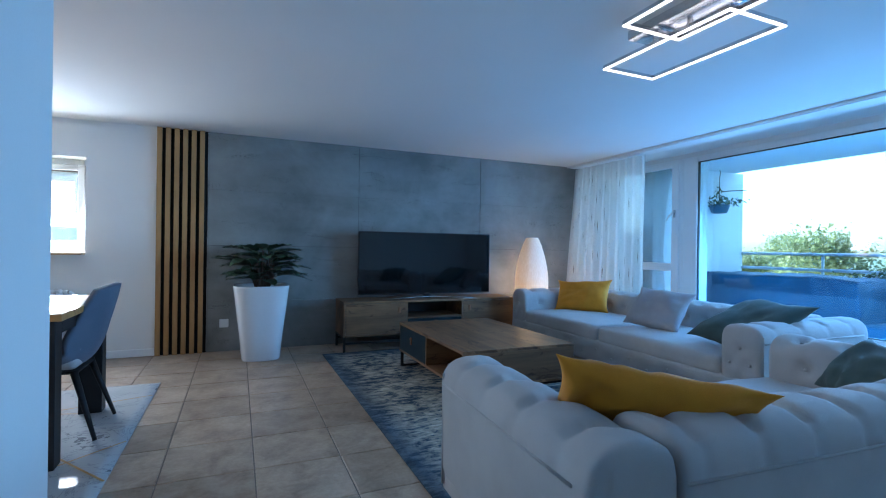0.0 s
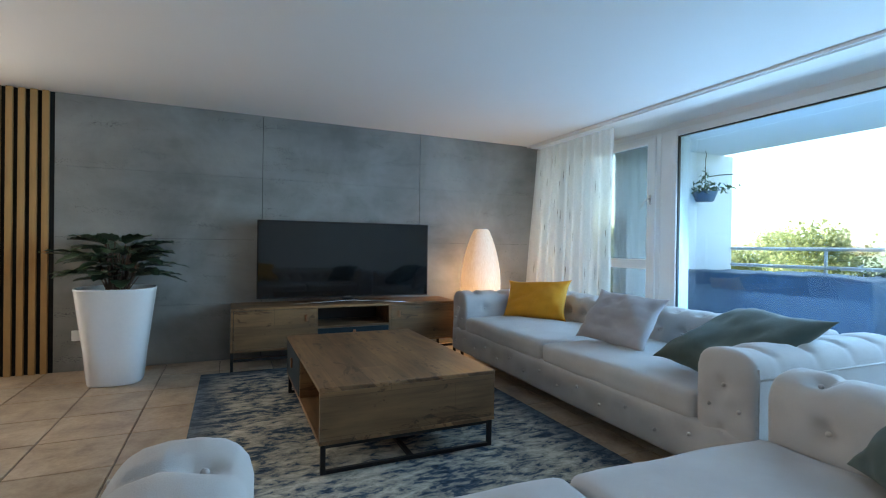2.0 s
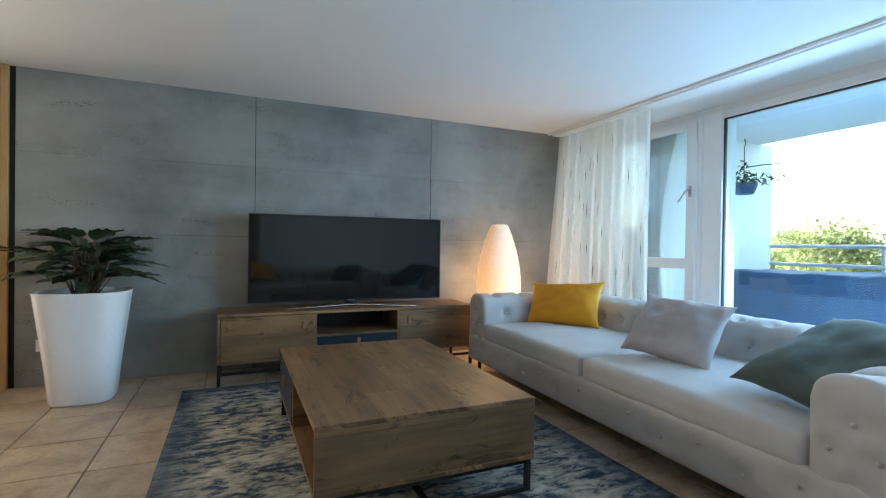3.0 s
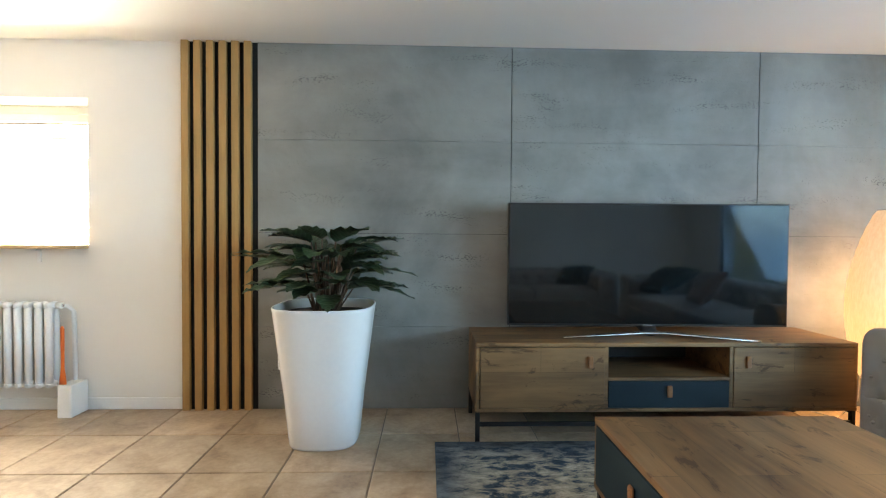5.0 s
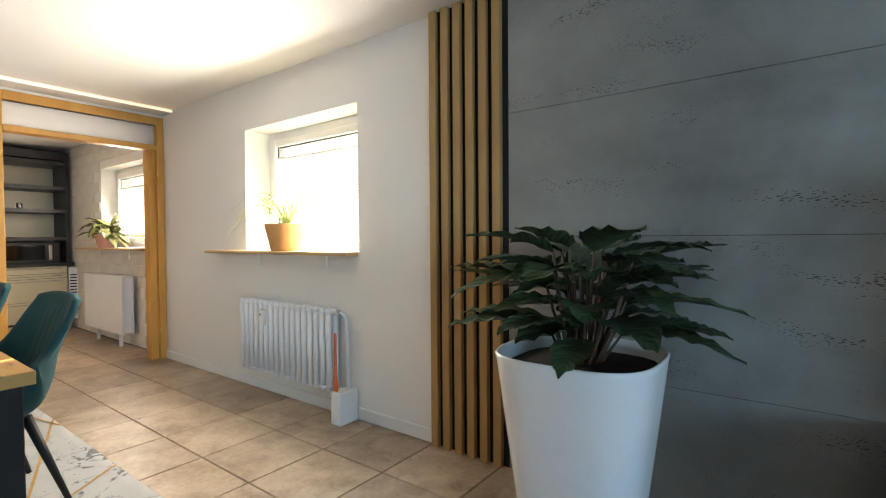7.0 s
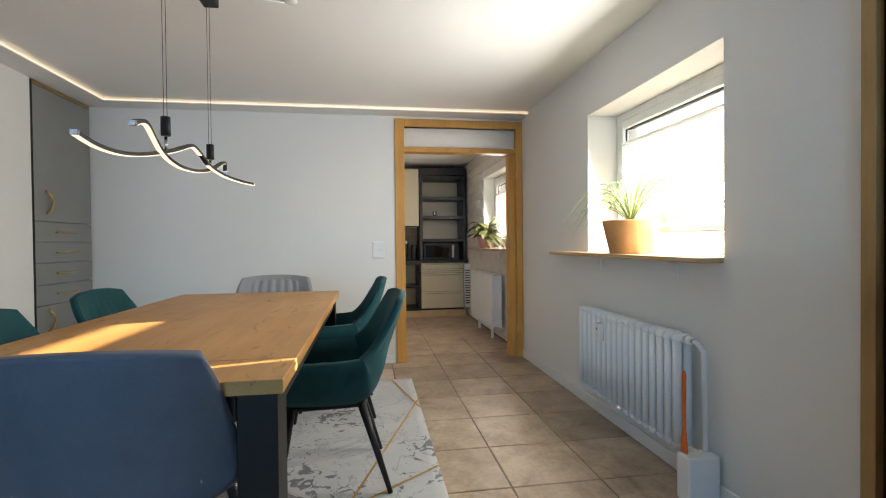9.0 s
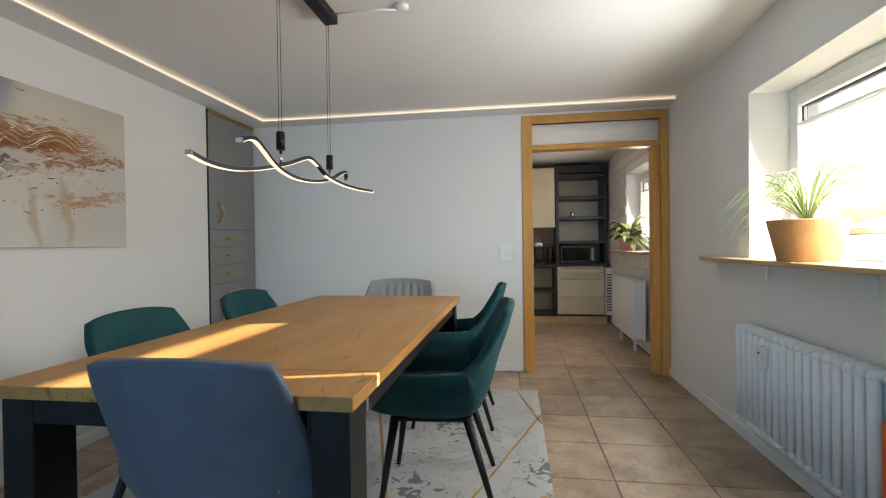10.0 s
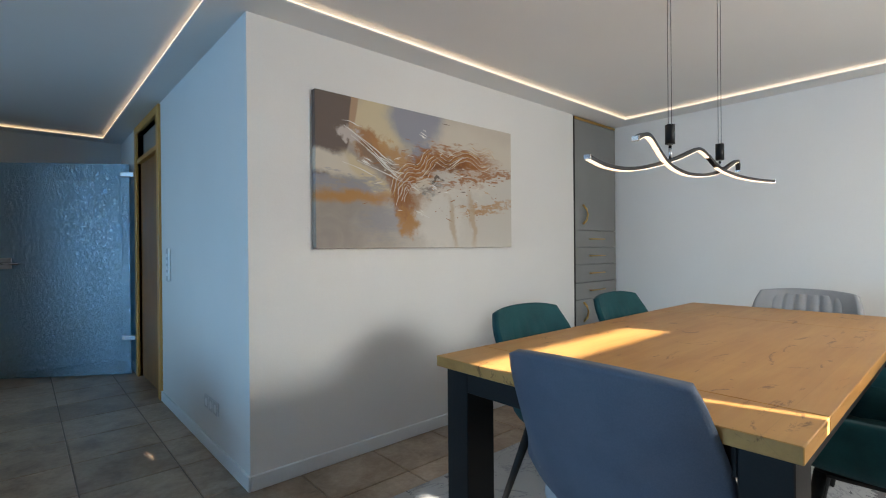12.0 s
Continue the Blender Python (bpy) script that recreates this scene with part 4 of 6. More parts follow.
gd = thing("glass_door", pose(-0.5, -0.69, 0, 0, 0, -34), "frameless rain-textured glass door standing ajar in the hall", "glass door")
part("glass_pane", boxed(0.02, 1.2, -0.005, 0.005, 0.012, 1.96, 0.002), M["rain_glass"], gd, "rain-textured glass")
for z in (0.35, 1.86):
    part("hinge", boxed(-0.03, 0.09, -0.022, 0.022, z - 0.022, z + 0.022, 0.005), M["chrome"], gd, "brushed steel clamp hinge")
bm = tube(bmesh.new(), [(1.06, 0.01, 1.05), (1.06, 0.05, 1.05), (1.0, 0.055, 1.05), (0.92, 0.055, 1.045)], [0.012, 0.012, 0.012, 0.009], 8)
box(bm, 1.0, 1.12, 0.006, 0.018, 1.0, 1.1, 0.004)
part("door_handle", bm, M["chrome"], gd, "steel lever handle")

hs = thing("wall_socket", pose(XH, 1.62, 0.27), "row of white wall sockets above the skirting", "wall socket")
for i in range(3):
    y = (i - 1) * 0.085
    sp = part("socket", boxed(0, 0.009, y - 0.04, y + 0.04, -0.04, 0.04, 0.004), M["plastic_white"], hs)
    part("recess", tube(bmesh.new(), [(0.0092, y, 0), (0.0096, y, 0)], 0.024, 14), M["trim_white"], sp, "round socket well")
ic = thing("wall_intercom", pose(XH, 0.62, 1.05), "white slim intercom panel on the hall wall", "intercom")
part("casing", boxed(0, 0.018, -0.04, 0.04, -0.12, 0.12, 0.006), M["plastic_white"], ic)
for k in range(4):
    part("button", boxed(0.018, 0.021, -0.02, 0.02, -0.08 + k * 0.045, -0.055 + k * 0.045, 0.002), M["trim_white"], ic)
ps = thing("wall_socket", pose(-0.14, YN - 0.016, 0.3), "white wall socket on the concrete panel beside the planter", "wall socket")
part("socket", boxed(-0.045, 0.045, -0.009, 0, -0.045, 0.045, 0.004), M["plastic_white"], ps)

# ---- built-in cabinet ----
cab = thing("built_in_cabinet", pose(-4.02, YP, 0), "grey built-in cabinet with brass handles beside the dining table", "cabinet")
part("body", boxed(0.012, 0.715, -0.5, -0.022, 0.0, 2.28), M["cabinet_grey"], cab)
# solid black strip put in as the shade between cabinet and wall
part("gap_shade_strip", boxed(0.7, 0.728, -0.06, -0.004, 0.0, 2.29), M["black_felt"], cab, "black strip standing in for the shade of the side gap")
part("top_rail", boxed(0.012, 0.7, -0.018, -0.002, 2.272, 2.29), M["brass"], cab, "brass top rail")


def cabinet_front(nm, z0, z1, handle):
    d = part(nm, boxed(0.014, 0.7, -0.022, -0.002, z0 + 0.003, z1 - 0.003, 0.002), M["cabinet_grey"], cab)
    if handle == "bar":
        zc = (z0 + z1) / 2
        bm = tube(bmesh.new(), [(0.25, 0, zc), (0.25, 0.022, zc), (0.48, 0.022, zc), (0.48, 0, zc)], 0.005, 8)
    else:
        zc = handle
        bm = tube(bmesh.new(), [(0.58, 0, zc - 0.085), (0.57, 0.028, zc - 0.05), (0.56, 0.034, zc), (0.57, 0.028, zc + 0.05), (0.58, 0, zc + 0.085)], 0.009, 8)
    part("handle", bm, M["brass"], d, "brass handle")


cabinet_front("door", 1.3, 2.27, 1.44)
for z0, z1 in ((1.15, 1.3), (0.998, 1.15), (0.84, 0.998), (0.69, 0.84)):
    cabinet_front("drawer", z0, z1, "bar")
cabinet_front("door", 0.06, 0.69, 0.58)

rng = random.Random(5)


def spline(pts, per=5):
    """Catmull-Rom through tuples."""
    out = []
    q = [pts[0]] + list(pts) + [pts[-1]]
    for i in range(1, len(q) - 2):
        for k in range(per):
            t = k / per
            out.append(tuple(0.5 * (2 * b + (c - a) * t + (2 * a - 5 * b + 4 * c - d) * t * t + (3 * b - a - 3 * c + d) * t ** 3) for a, b, c, d in zip(q[i - 1], q[i], q[i + 1], q[i + 2])))
    out.append(tuple(pts[-1]))
    return out


# ---- painting ----
pic = thing("painting", pose(-0.866, YP, 1.157), "wide abstract canvas in rust, ochre, grey and cream", "painting")
W, H = 1.556, 0.833
part("canvas", boxed(-W, 0, 0, 0.038, 0, H, 0.003), M["canvas"], pic)


def stroke(pts, widths, key, depth):
    """A flat brush stroke on the canvas; u runs along the picture from its east end, v up."""
    bm = bmesh.new()
    widths = list(widths) if isinstance(widths, (list, tuple)) else [widths] * len(pts)
    peak = max(widths)
    strands = max(1, round(peak / 0.007))
    fine = spline(pts, 6) if strands > 1 else pts
    wide = [w[0] for w in spline([(w,) for w in widths], 6)] if strands > 1 else widths
    n = len(fine)
    for k in range(strands):
        a0, a1 = (rng.uniform(0, 0.1), rng.uniform(0.86, 1.0)) if strands > 1 else (0.0, 1.0)
        lane = ((k + 0.5) / strands * 2 - 1 + rng.uniform(-0.04, 0.04)) if strands > 1 else 0.0
        thick = rng.uniform(1.0, 2.3) if strands > 1 else 1.0
        ph, rows = rng.uniform(0, 6), []
        for i in range(int(a0 * (n - 1)), max(int(a0 * (n - 1)) + 2, int(a1 * (n - 1)) + 1)):
            u, v = fine[i]
            a, b = fine[max(i - 1, 0)], fine[min(i + 1, n - 1)]
            dx, dz = b[0] - a[0], b[1] - a[1]
            q = math.hypot(dx, dz) or 1.0
            mid, half = lane * wide[i] / 2 + 0.003 * math.sin(i * 0.9 + ph), wide[i] / (2 * strands) * thick
            ends = []
            for e in (-1, 1):
                w = mid + e * half
                uu, vv = u - w * dz / q, v + w * dx / q
                ends.append(bm.verts.new((-min(0.998, max(0.002, uu)) * W, 0.038 + depth + k * 4e-6, min(0.997, max(0.003, vv)) * H)))
            rows.append(ends)
        for r0, r1 in zip(rows, rows[1:]):
            bm.faces.new((r0[0], r0[1], r1[1], r1[0]))
    part("brush_stroke", bm, M[key], pic)


def wavy(u0, v0, u1, v1, amp, freq, n=18, phase=0.0):
    return [(u0 + (u1 - u0) * i / n, v0 + (v1 - v0) * i / n + amp * math.sin(freq * i / n + phase)) for i in range(n + 1)]


def combed(path, count, gap, keys, width):
    """Parallel combed lines along a bent path."""
    fine = spline(path, 7)
    for k in range(count):
        pts, cut = [], rng.randint(0, 4)
        for i in range(cut, len(fine) - rng.randint(0, 5)):
            a, b = fine[max(i - 1, 0)], fine[min(i + 1, len(fine) - 1)]
            dx, dz = (b[0] - a[0]) * W, (b[1] - a[1]) * H
            q = math.hypot(dx, dz) or 1.0
            o = (k - count / 2) * gap
            pts.append((fine[i][0] - o * dz / q / W + rng.gauss(0, 0.0006), fine[i][1] + o * dx / q / H + rng.gauss(0, 0.001)))
        stroke(pts, [width * rng.uniform(0.5, 1.2) for q in pts], keys[k % len(keys)], 0.0012 + k * 1e-5)


combed([(0.33, 0.36), (0.345, 0.47), (0.39, 0.55), (0.45, 0.56), (0.49, 0.66), (0.53, 0.72)], 13, 0.0085, ("paint_cream", "paint_rust", "paint_ochre"), 0.0035)
combed([(0.35, 0.3), (0.36, 0.4), (0.38, 0.45), (0.4, 0.4)], 8, 0.009, ("paint_rust", "paint_cream"), 0.004)
combed([(0.53, 0.7), (0.6, 0.66), (0.66, 0.72), (0.73, 0.74), (0.8, 0.68), (0.86, 0.73)], 11, 0.0085, ("paint_rust", "paint_cream", "paint_ochre"), 0.0032)
combed([(0.72, 0.8), (0.78, 0.76), (0.84, 0.8), (0.88, 0.74)], 8, 0.008, ("paint_cream", "paint_ochre"), 0.003)
for a, b, c, d in ((0.11, 0.8, 0.36, 0.5), (0.14, 0.74, 0.36, 0.49), (0.13, 0.78, 0.3, 0.62), (0.16, 0.58, 0.37, 0.48), (0.1, 0.83, 0.18, 0.825), (0.1, 0.56, 0.24, 0.5), (0.2, 0.66, 0.33, 0.52), (0.58, 0.6, 0.7, 0.72)):
    stroke(wavy(a, b, c, d, 0.008, 4, 8, a * 9), [0.002, 0.003, 0.003, 0.004, 0.005, 0.007, 0.005, 0.003, 0.002], "paint_white", 0.0018)
for u, v in ((0.27, 0.62), (0.29, 0.615), (0.32, 0.53), (0.2, 0.585), (0.42, 0.44), (0.45, 0.25), (0.46, 0.82), (0.52, 0.46)):
    for k in range(4):
        q = rng.uniform(0.006, 0.02)
        uu, vv = u + rng.gauss(0, 0.012), v + rng.gauss(0, 0.014)
        stroke([(uu - q, vv + q * 0.7), (uu, vv), (uu + q, vv - q * 0.9)], [0.002, rng.uniform(0.004, 0.01), 0.002], "paint_white", 0.0019 + k * 1e-5)
for k in range(70):
    u, v, ang = rng.gauss(0.46, 0.15), rng.gauss(0.54, 0.11), rng.uniform(-0.7, 0.8)
    ln, key = rng.uniform(0.01, 0.045), rng.choice(("paint_rust", "paint_ochre", "paint_cream", "paint_white", "paint_umber", "paint_rust"))
    stroke([(u, v), (u + ln * 0.5 * math.cos(ang), v + ln * 0.6 * math.sin(ang)), (u + ln * math.cos(ang), v + ln * 1.1 * math.sin(ang))], [0.002, rng.uniform(0.003, 0.009), 0.002], key, 0.0013 + k * 1e-5)
for k in range(40):
    u, v = rng.uniform(0.5, 0.95), rng.uniform(0.22, 0.55)
    q = rng.uniform(0.0012, 0.004)
    stroke([(u - q, v), (u + q, v)], q * 2, "paint_rust", 0.0015)


# ---- living room ----
def tv():
    ob = thing("television", pose(2.074, 5.722, 0.541, 0, 0, -2.1), "large black flat television on a curved silver foot", "television")
    part("cabinet", boxed(-0.831, 0.831, -0.004, 0.045, 0.045, 0.775, 0.006, 2), M["black_plastic"], ob, "slim black housing")
    part("screen", boxed(-0.822, 0.822, -0.008, -0.004, 0.058, 0.766, 0.001), M["screen"], ob, "dark glossy screen")
    bm = tube(bmesh.new(), [(0, 0.02, 0.045), (0, -0.03, 0.02), (0, -0.06, 0.012)], [0.06, 0.05, 0.04], 10, squash=0.35)
    part("neck", bm, M["black_plastic"], ob)
    pts = [(-0.54, -0.17, 0.009), (-0.3, -0.12, 0.013), (-0.06, -0.07, 0.018), (0.06, -0.07, 0.018), (0.3, -0.16, 0.013), (0.52, -0.24, 0.009)]
    bm = tube(bmesh.new(), pts, [0.012, 0.018, 0.022, 0.022, 0.018, 0.012], 10, squash=0.45)
    part("foot", bm, M["chrome"], ob, "curved silver foot")
    part("badge", boxed(-0.028, 0.028, -0.0095, -0.008, 0.049, 0.056), M["chrome"], ob)


tv()


def leather_pull(parent, x, y, z, face="y"):
    bm = bmesh.new()
    if face == "y":
        box(bm, x - 0.014, x + 0.014, y - 0.014, y - 0.002, z - 0.055, z + 0.01, 0.004)
        tube(bm, [(x, y - 0.018, z), (x, y, z)], 0.006, 8)
    else:
        box(bm, x - 0.014, x - 0.002, y - 0.014, y + 0.014, z - 0.055, z + 0.01, 0.004)
        tube(bm, [(x - 0.018, y, z), (x, y, z)], 0.006, 8)
    part("leather_pull", bm, M["leather"], parent, "tan leather tab with a brass stud")


def sideboard():
    ob = thing("tv_sideboard", pose(1.03, 5.47, 0), "rustic walnut low sideboard with a navy drawer on a black frame", "sideboard")
    L, D, z0, z1 = 2.11, 0.46, 0.165, 0.541
    part("top_board", boxed(0, L, 0, D, z1 - 0.022, z1, 0.003), M["walnut_x"], ob)
    part("bottom_board", boxed(0, L, 0, D, z0, z0 + 0.02, 0.002), M["walnut_x"], ob)
    part("back_panel", boxed(0.02, L - 0.02, D - 0.012, D, z0 + 0.02, z1 - 0.022), M["black_plastic"], ob)
    for x in (0.0, 0.7, 1.39, L - 0.02):
        part("side_panel", boxed(x, x + 0.02, 0.002, D - 0.012, z0 + 0.02, z1 - 0.022, 0.001), M["walnut_x"], ob)
    d = part("door", boxed(0.024, 0.7, -0.002, 0.016, z0 + 0.022, z1 - 0.026, 0.002), M["walnut_x"], ob)
    leather_pull(d, 0.62, -0.002, 0.46)
    d = part("door", boxed(1.412, L - 0.022, -0.002, 0.016, z0 + 0.022, z1 - 0.026, 0.002), M["walnut_x"], ob)
    leather_pull(d, 1.49, -0.002, 0.46)
    part("shelf", boxed(0.72, 1.39, 0.002, D - 0.014, 0.335, 0.352, 0.001), M["walnut_x"], ob)
    d = part("drawer", boxed(0.722, 1.388, -0.002, 0.3, z0 + 0.022, 0.332, 0.002), M["navy"], ob, "navy drawer front")
    leather_pull(d, 1.055, -0.002, 0.3)
    for x in (0.0, L - 0.024):
        for y in (0.006, D - 0.03):
            part("leg", boxed(x, x + 0.024, y, y + 0.024, 0.0, z0, 0.002), M["black_metal"], ob)
        part("frame_rail", boxed(x + 0.002, x + 0.022, 0.03, D - 0.03, z0 - 0.02, z0, 0.001), M["black_metal"], ob)
    for y in (0.008, D - 0.028):
        part("frame_rail", boxed(0.024, L - 0.024, y, y + 0.02, 0.085, 0.105, 0.001), M["black_metal"], ob)
    return ob


sideboard()


def coffee_table():
    ob = thing("coffee_table", pose(1.408, 3.337, 0), "rustic walnut coffee table with navy drawer on a black frame", "coffee table")
    L, D, z0, z1 = 0.938, 1.385, 0.155, 0.424
    part("tabletop", boxed(0, L, 0, D, z1 - 0.022, z1, 0.003), M["walnut_y"], ob)
    part("bottom_board", boxed(0, L, 0, D, z0, z0 + 0.02, 0.002), M["walnut_y"], ob)
    for y in (0.0, 0.69, D - 0.02):
        part("end_panel", boxed(0.002, L - 0.002, y + 0.001, y + 0.019, z0 + 0.02, z1 - 0.022, 0.001), M["walnut_x"], ob)
    part("inner_panel", boxed(L / 2 - 0.008, L / 2 + 0.008, 0.02, D - 0.02, z0 + 0.02, z1 - 0.022), M["walnut_y"], ob)
    for x0, x1, y0, y1 in ((-0.001, 0.3, 0.712, D - 0.022), (L - 0.3, L + 0.001, 0.022, 0.688)):
        d = part("drawer", boxed(x0, x1, y0, y1, z0 + 0.022, z1 - 0.025, 0.002), M["navy"], ob, "navy drawer")
        if x0 < 0:
            leather_pull(d, 0.0, (y0 + y1) / 2, 0.33, "x")
    for x in (0.01, L - 0.034):
        for y in (0.01, D - 0.034):
            part("leg", boxed(x, x + 0.024, y, y + 0.024, 0.012, z0, 0.002), M["black_metal"], ob)
    for y in (0.012, D - 0.032):
        part("frame_rail", boxed(0.034, L - 0.034, y, y + 0.02, 0.012, 0.03, 0.001), M["black_metal"], ob)
        part("frame_rail", boxed(0.034, L - 0.034, y, y + 0.02, z0 - 0.02, z0, 0.001), M["black_metal"], ob)
    part("frame_rail", boxed(L / 2 - 0.012, L / 2 + 0.012, 0.032, D - 0.032, 0.012, 0.03, 0.001), M["black_metal"], ob)
    return ob


coffee_table()


def rug(name, x0, x1, y0, y1, mat, label):
    bm = bmesh.new()
    nx, ny, r = 40, 40, random.Random(3)
    g = [[bm.verts.new((x0 + (x1 - x0) * i / nx, y0 + (y1 - y0) * j / ny, 0.009 + 0.0012 * noise.noise(Vector((i * 0.4, j * 0.4, 1.5))))) for j in range(ny + 1)] for i in range(nx + 1)]
    for i in range(nx):
        for j in range(ny):
            bm.faces.new((g[i][j], g[i + 1][j], g[i + 1][j + 1], g[i][j + 1])).smooth = True
    ring = [g[i][0] for i in range(nx + 1)] + [g[nx][j] for j in range(1, ny + 1)] + [g[i][ny] for i in range(nx - 1, -1, -1)] + [g[0][j] for j in range(ny - 1, 0, -1)]
    low = [bm.verts.new((v.co.x, v.co.y, 0.0005)) for v in ring]
    for k in range(len(ring)):
        bm.faces.new((ring[k], low[k], low[(k + 1) % len(ring)], ring[(k + 1) % len(ring)]))
    return tagged(part(name, bm, mat), label, "rug")


rug("living_rug", 0.812, 2.9, 1.95, 5.465, M["rug_blue"], "distressed blue and beige vintage rug under the coffee table")
drug = thing("dining_rug", pose(0, 0, 0), "white marble-patterned rug with gold lines under the dining table", "rug")
rp = rug("carpet", -3.45, -0.575, 2.735, 4.865, M["rug_marble"], "")
rp.parent = drug
del rp["category"]


def gold_line(ax, ay, bx, by):
    bm = bmesh.new()
    n = 24
    d = Vector((bx - ax, by - ay, 0))
    s = Vector((-d.y, d.x, 0)).normalized() * 0.006
    rows = [[bm.verts.new(Vector((ax, ay, 0.0125)) + d * (i / n) + k * s) for k in (-1, 1)] for i in range(n + 1)]
    for r0, r1 in zip(rows, rows[1:]):
        bm.faces.new((r0[0], r0[1], r1[1], r1[0]))
    part("gold_line", bm, M["gold"], drug, "thin gold pattern line")


M["gold"] = surface("gold_thread", (0.42, 0.22, 0.05), (0.55, 0.31, 0.09), 0.5, 0.3, 20, 200, 0.2)
for seg in ((-3.44, 3.6, -0.58, 4.5), (-2.9, 4.86, -0.9, 4.2), (-0.58, 3.1, -1.9, 4.86), (-3.44, 4.7, -2.75, 4.86), (-1.5, 2.74, -0.58, 3.6), (-3.44, 3.2, -2.0, 2.74)):
    gold_line(*seg)


def sofa(m, L, D, label):
    """Tufted box sofa; x along it, front at y = 0, back at y = D."""
    ob = thing("sofa", m, label, "sofa", "grey tufted sofas")
    aw, h, sz = 0.28, 0.665, 0.42
    btn = None

    def buttons(parent, places):
        nonlocal btn
        for p in places:
            if btn is None:
                bm = bmesh.new()
                bmesh.ops.create_uvsphere(bm, u_segments=8, v_segments=6, radius=0.0095)
                b = part("button", bm, M["sofa"], parent, smooth=True)
                btn, b.location = b.data, p
            else:
                share("button", btn, parent, p)

    # base with tufted front rail
    dn, places = [], []
    n = max(4, round(L / 0.2))
    for i in range(n):
        x = -L / 2 + L * (i + 0.5) / n
        z = 0.03 if i % 2 else -0.02
        dn.append((x, -D / 2, z, 0.024, 0.036))
        places.append((x, 0.012, 0.2 + z))
    base = part("base", soft_box((0, D / 2, 0.2), (L - 0.02, D - 0.02, 0.22), 0.03, (60, 6, 6), dn), M["sofa"], ob)
    buttons(base, places)
    # arms
    for sgn in (-1, 1):
        dn, cr, places = [], [], []
        ay = D - 0.02
        for i in range(4):
            y = -ay / 2 + ay * (i + 0.6) / 4.4
            dn.append((-sgn * 0.05, y, 0.275, 0.034, 0.045))
            cr.append(((-sgn * 0.05, y, 0.28), (sgn * 0.08, y + 0.02, 0.28), 0.018, 0.022))
            cr.append(((sgn * 0.08, y + 0.02, 0.28), (sgn * 0.14, y + 0.03, 0.2), 0.008, 0.024))
            cr.append(((-sgn * 0.05, y, 0.28), (-sgn * aw / 2, y + 0.06, 0.13), 0.014, 0.028))
            dn.append((-sgn * aw / 2, y + 0.07, 0.12, 0.025, 0.042))
            places += [(sgn * (L / 2 - aw / 2) - sgn * 0.05, D / 2 + y, 0.632), (sgn * (L / 2 - aw) + sgn * 0.012, D / 2 + y + 0.07, 0.505)]
        for x, z in ((0.0, 0.12), (-0.07, 0.02), (0.07, 0.02), (0.0, -0.09), (-0.07, -0.18), (0.07, -0.18)):
            dn.append((x, -ay / 2, z, 0.022, 0.04))
            places.append((sgn * (L / 2 - aw / 2) + x, 0.022, 0.385 + z))
        arm = part("arm", soft_box((sgn * (L / 2 - aw / 2), D / 2, 0.385), (aw, ay, 0.56), (0.11, 0.03, 0.1), (12, 60, 18), dn, cr, wobble=0.004), M["sofa"], ob)
        buttons(arm, places)
        bm = tube(bmesh.new(), [(sgn * (L / 2 - 0.003), 0.05, z) for z in (0.13, 0.3, 0.45, 0.6)], 0.006, 6)
        part("piping", bm, M["sofa"], arm)
        xo = sgn * (L / 2 + 0.001)
        part("piping", tube(bmesh.new(), [(xo, y, 0.555) for y in (0.05, D * 0.35, D * 0.65, D - 0.09)], 0.005, 6), M["sofa"], arm)
    # back
    bl, bt = L - 2 * aw, 0.3
    dn, cr, places = [], [], []
    n = round(bl / 0.21)
    for i in range(n):
        x = -bl / 2 + bl * (i + 0.5) / n
        dn.append((x, -0.06, 0.275, 0.03, 0.036))
        cr.append(((x, -0.06, 0.28), (x + 0.02, 0.08, 0.28), 0.018, 0.022))
        cr.append(((x + 0.02, 0.08, 0.28), (x + 0.03, 0.15, 0.18), 0.014, 0.022))
        places.append((x, D - bt / 2 - 0.065, 0.63))
        for dx in (-0.5, 0.5):
            q = x + dx * bl / n
            if abs(q) < bl / 2:
                cr.append(((x, -0.06, 0.28), (q, -bt / 2, 0.13), 0.014, 0.028))
                dn.append((q, -bt / 2, 0.12, 0.017, 0.042))
                if dx > 0:
                    places.append((q, D - bt + 0.012, 0.505))
    back = part("backrest", soft_box((0, D - bt / 2 - 0.005, 0.385), (bl + 0.02, bt, 0.56), (0.02, 0.11, 0.1), (110, 12, 16), dn, cr, wobble=0.004), M["sofa"], ob)
    buttons(back, places)
    yo = D - 0.004
    part("piping", tube(bmesh.new(), [(x, yo, 0.555) for x in (-bl / 2, -bl / 6, bl / 6, bl / 2)], 0.005, 6), M["sofa"], back)
    # seat cushions
    for sgn in (-1, 1):
        w = bl / 2 - 0.004
        bm = soft_box((sgn * w / 2 + sgn * 0.002, (D - bt) / 2 + 0.005, 0.355), (w, D - bt - 0.02, 0.15), 0.045, (22, 18, 4), (), (), 0.02, 0.006)
        part("seat_cushion", bm, M["sofa"], ob)
    for x in (-L / 2 + 0.09, L / 2 - 0.09):
        for y in (0.09, D - 0.09):
            bm = tube(bmesh.new(), [(x, y, 0.0), (x, y, 0.1)], [0.014, 0.02], 8)
            part("leg", bm, M["black_metal"], ob, "short black leg")
    return ob


# the back's x axis runs along each sofa, both turned a few degrees
sofa(pose(3.0, 3.86, 0, 0, 0, -90 - 1.0), 3.02, 1.2, "light grey tufted velvet sofa standing below the balcony window")
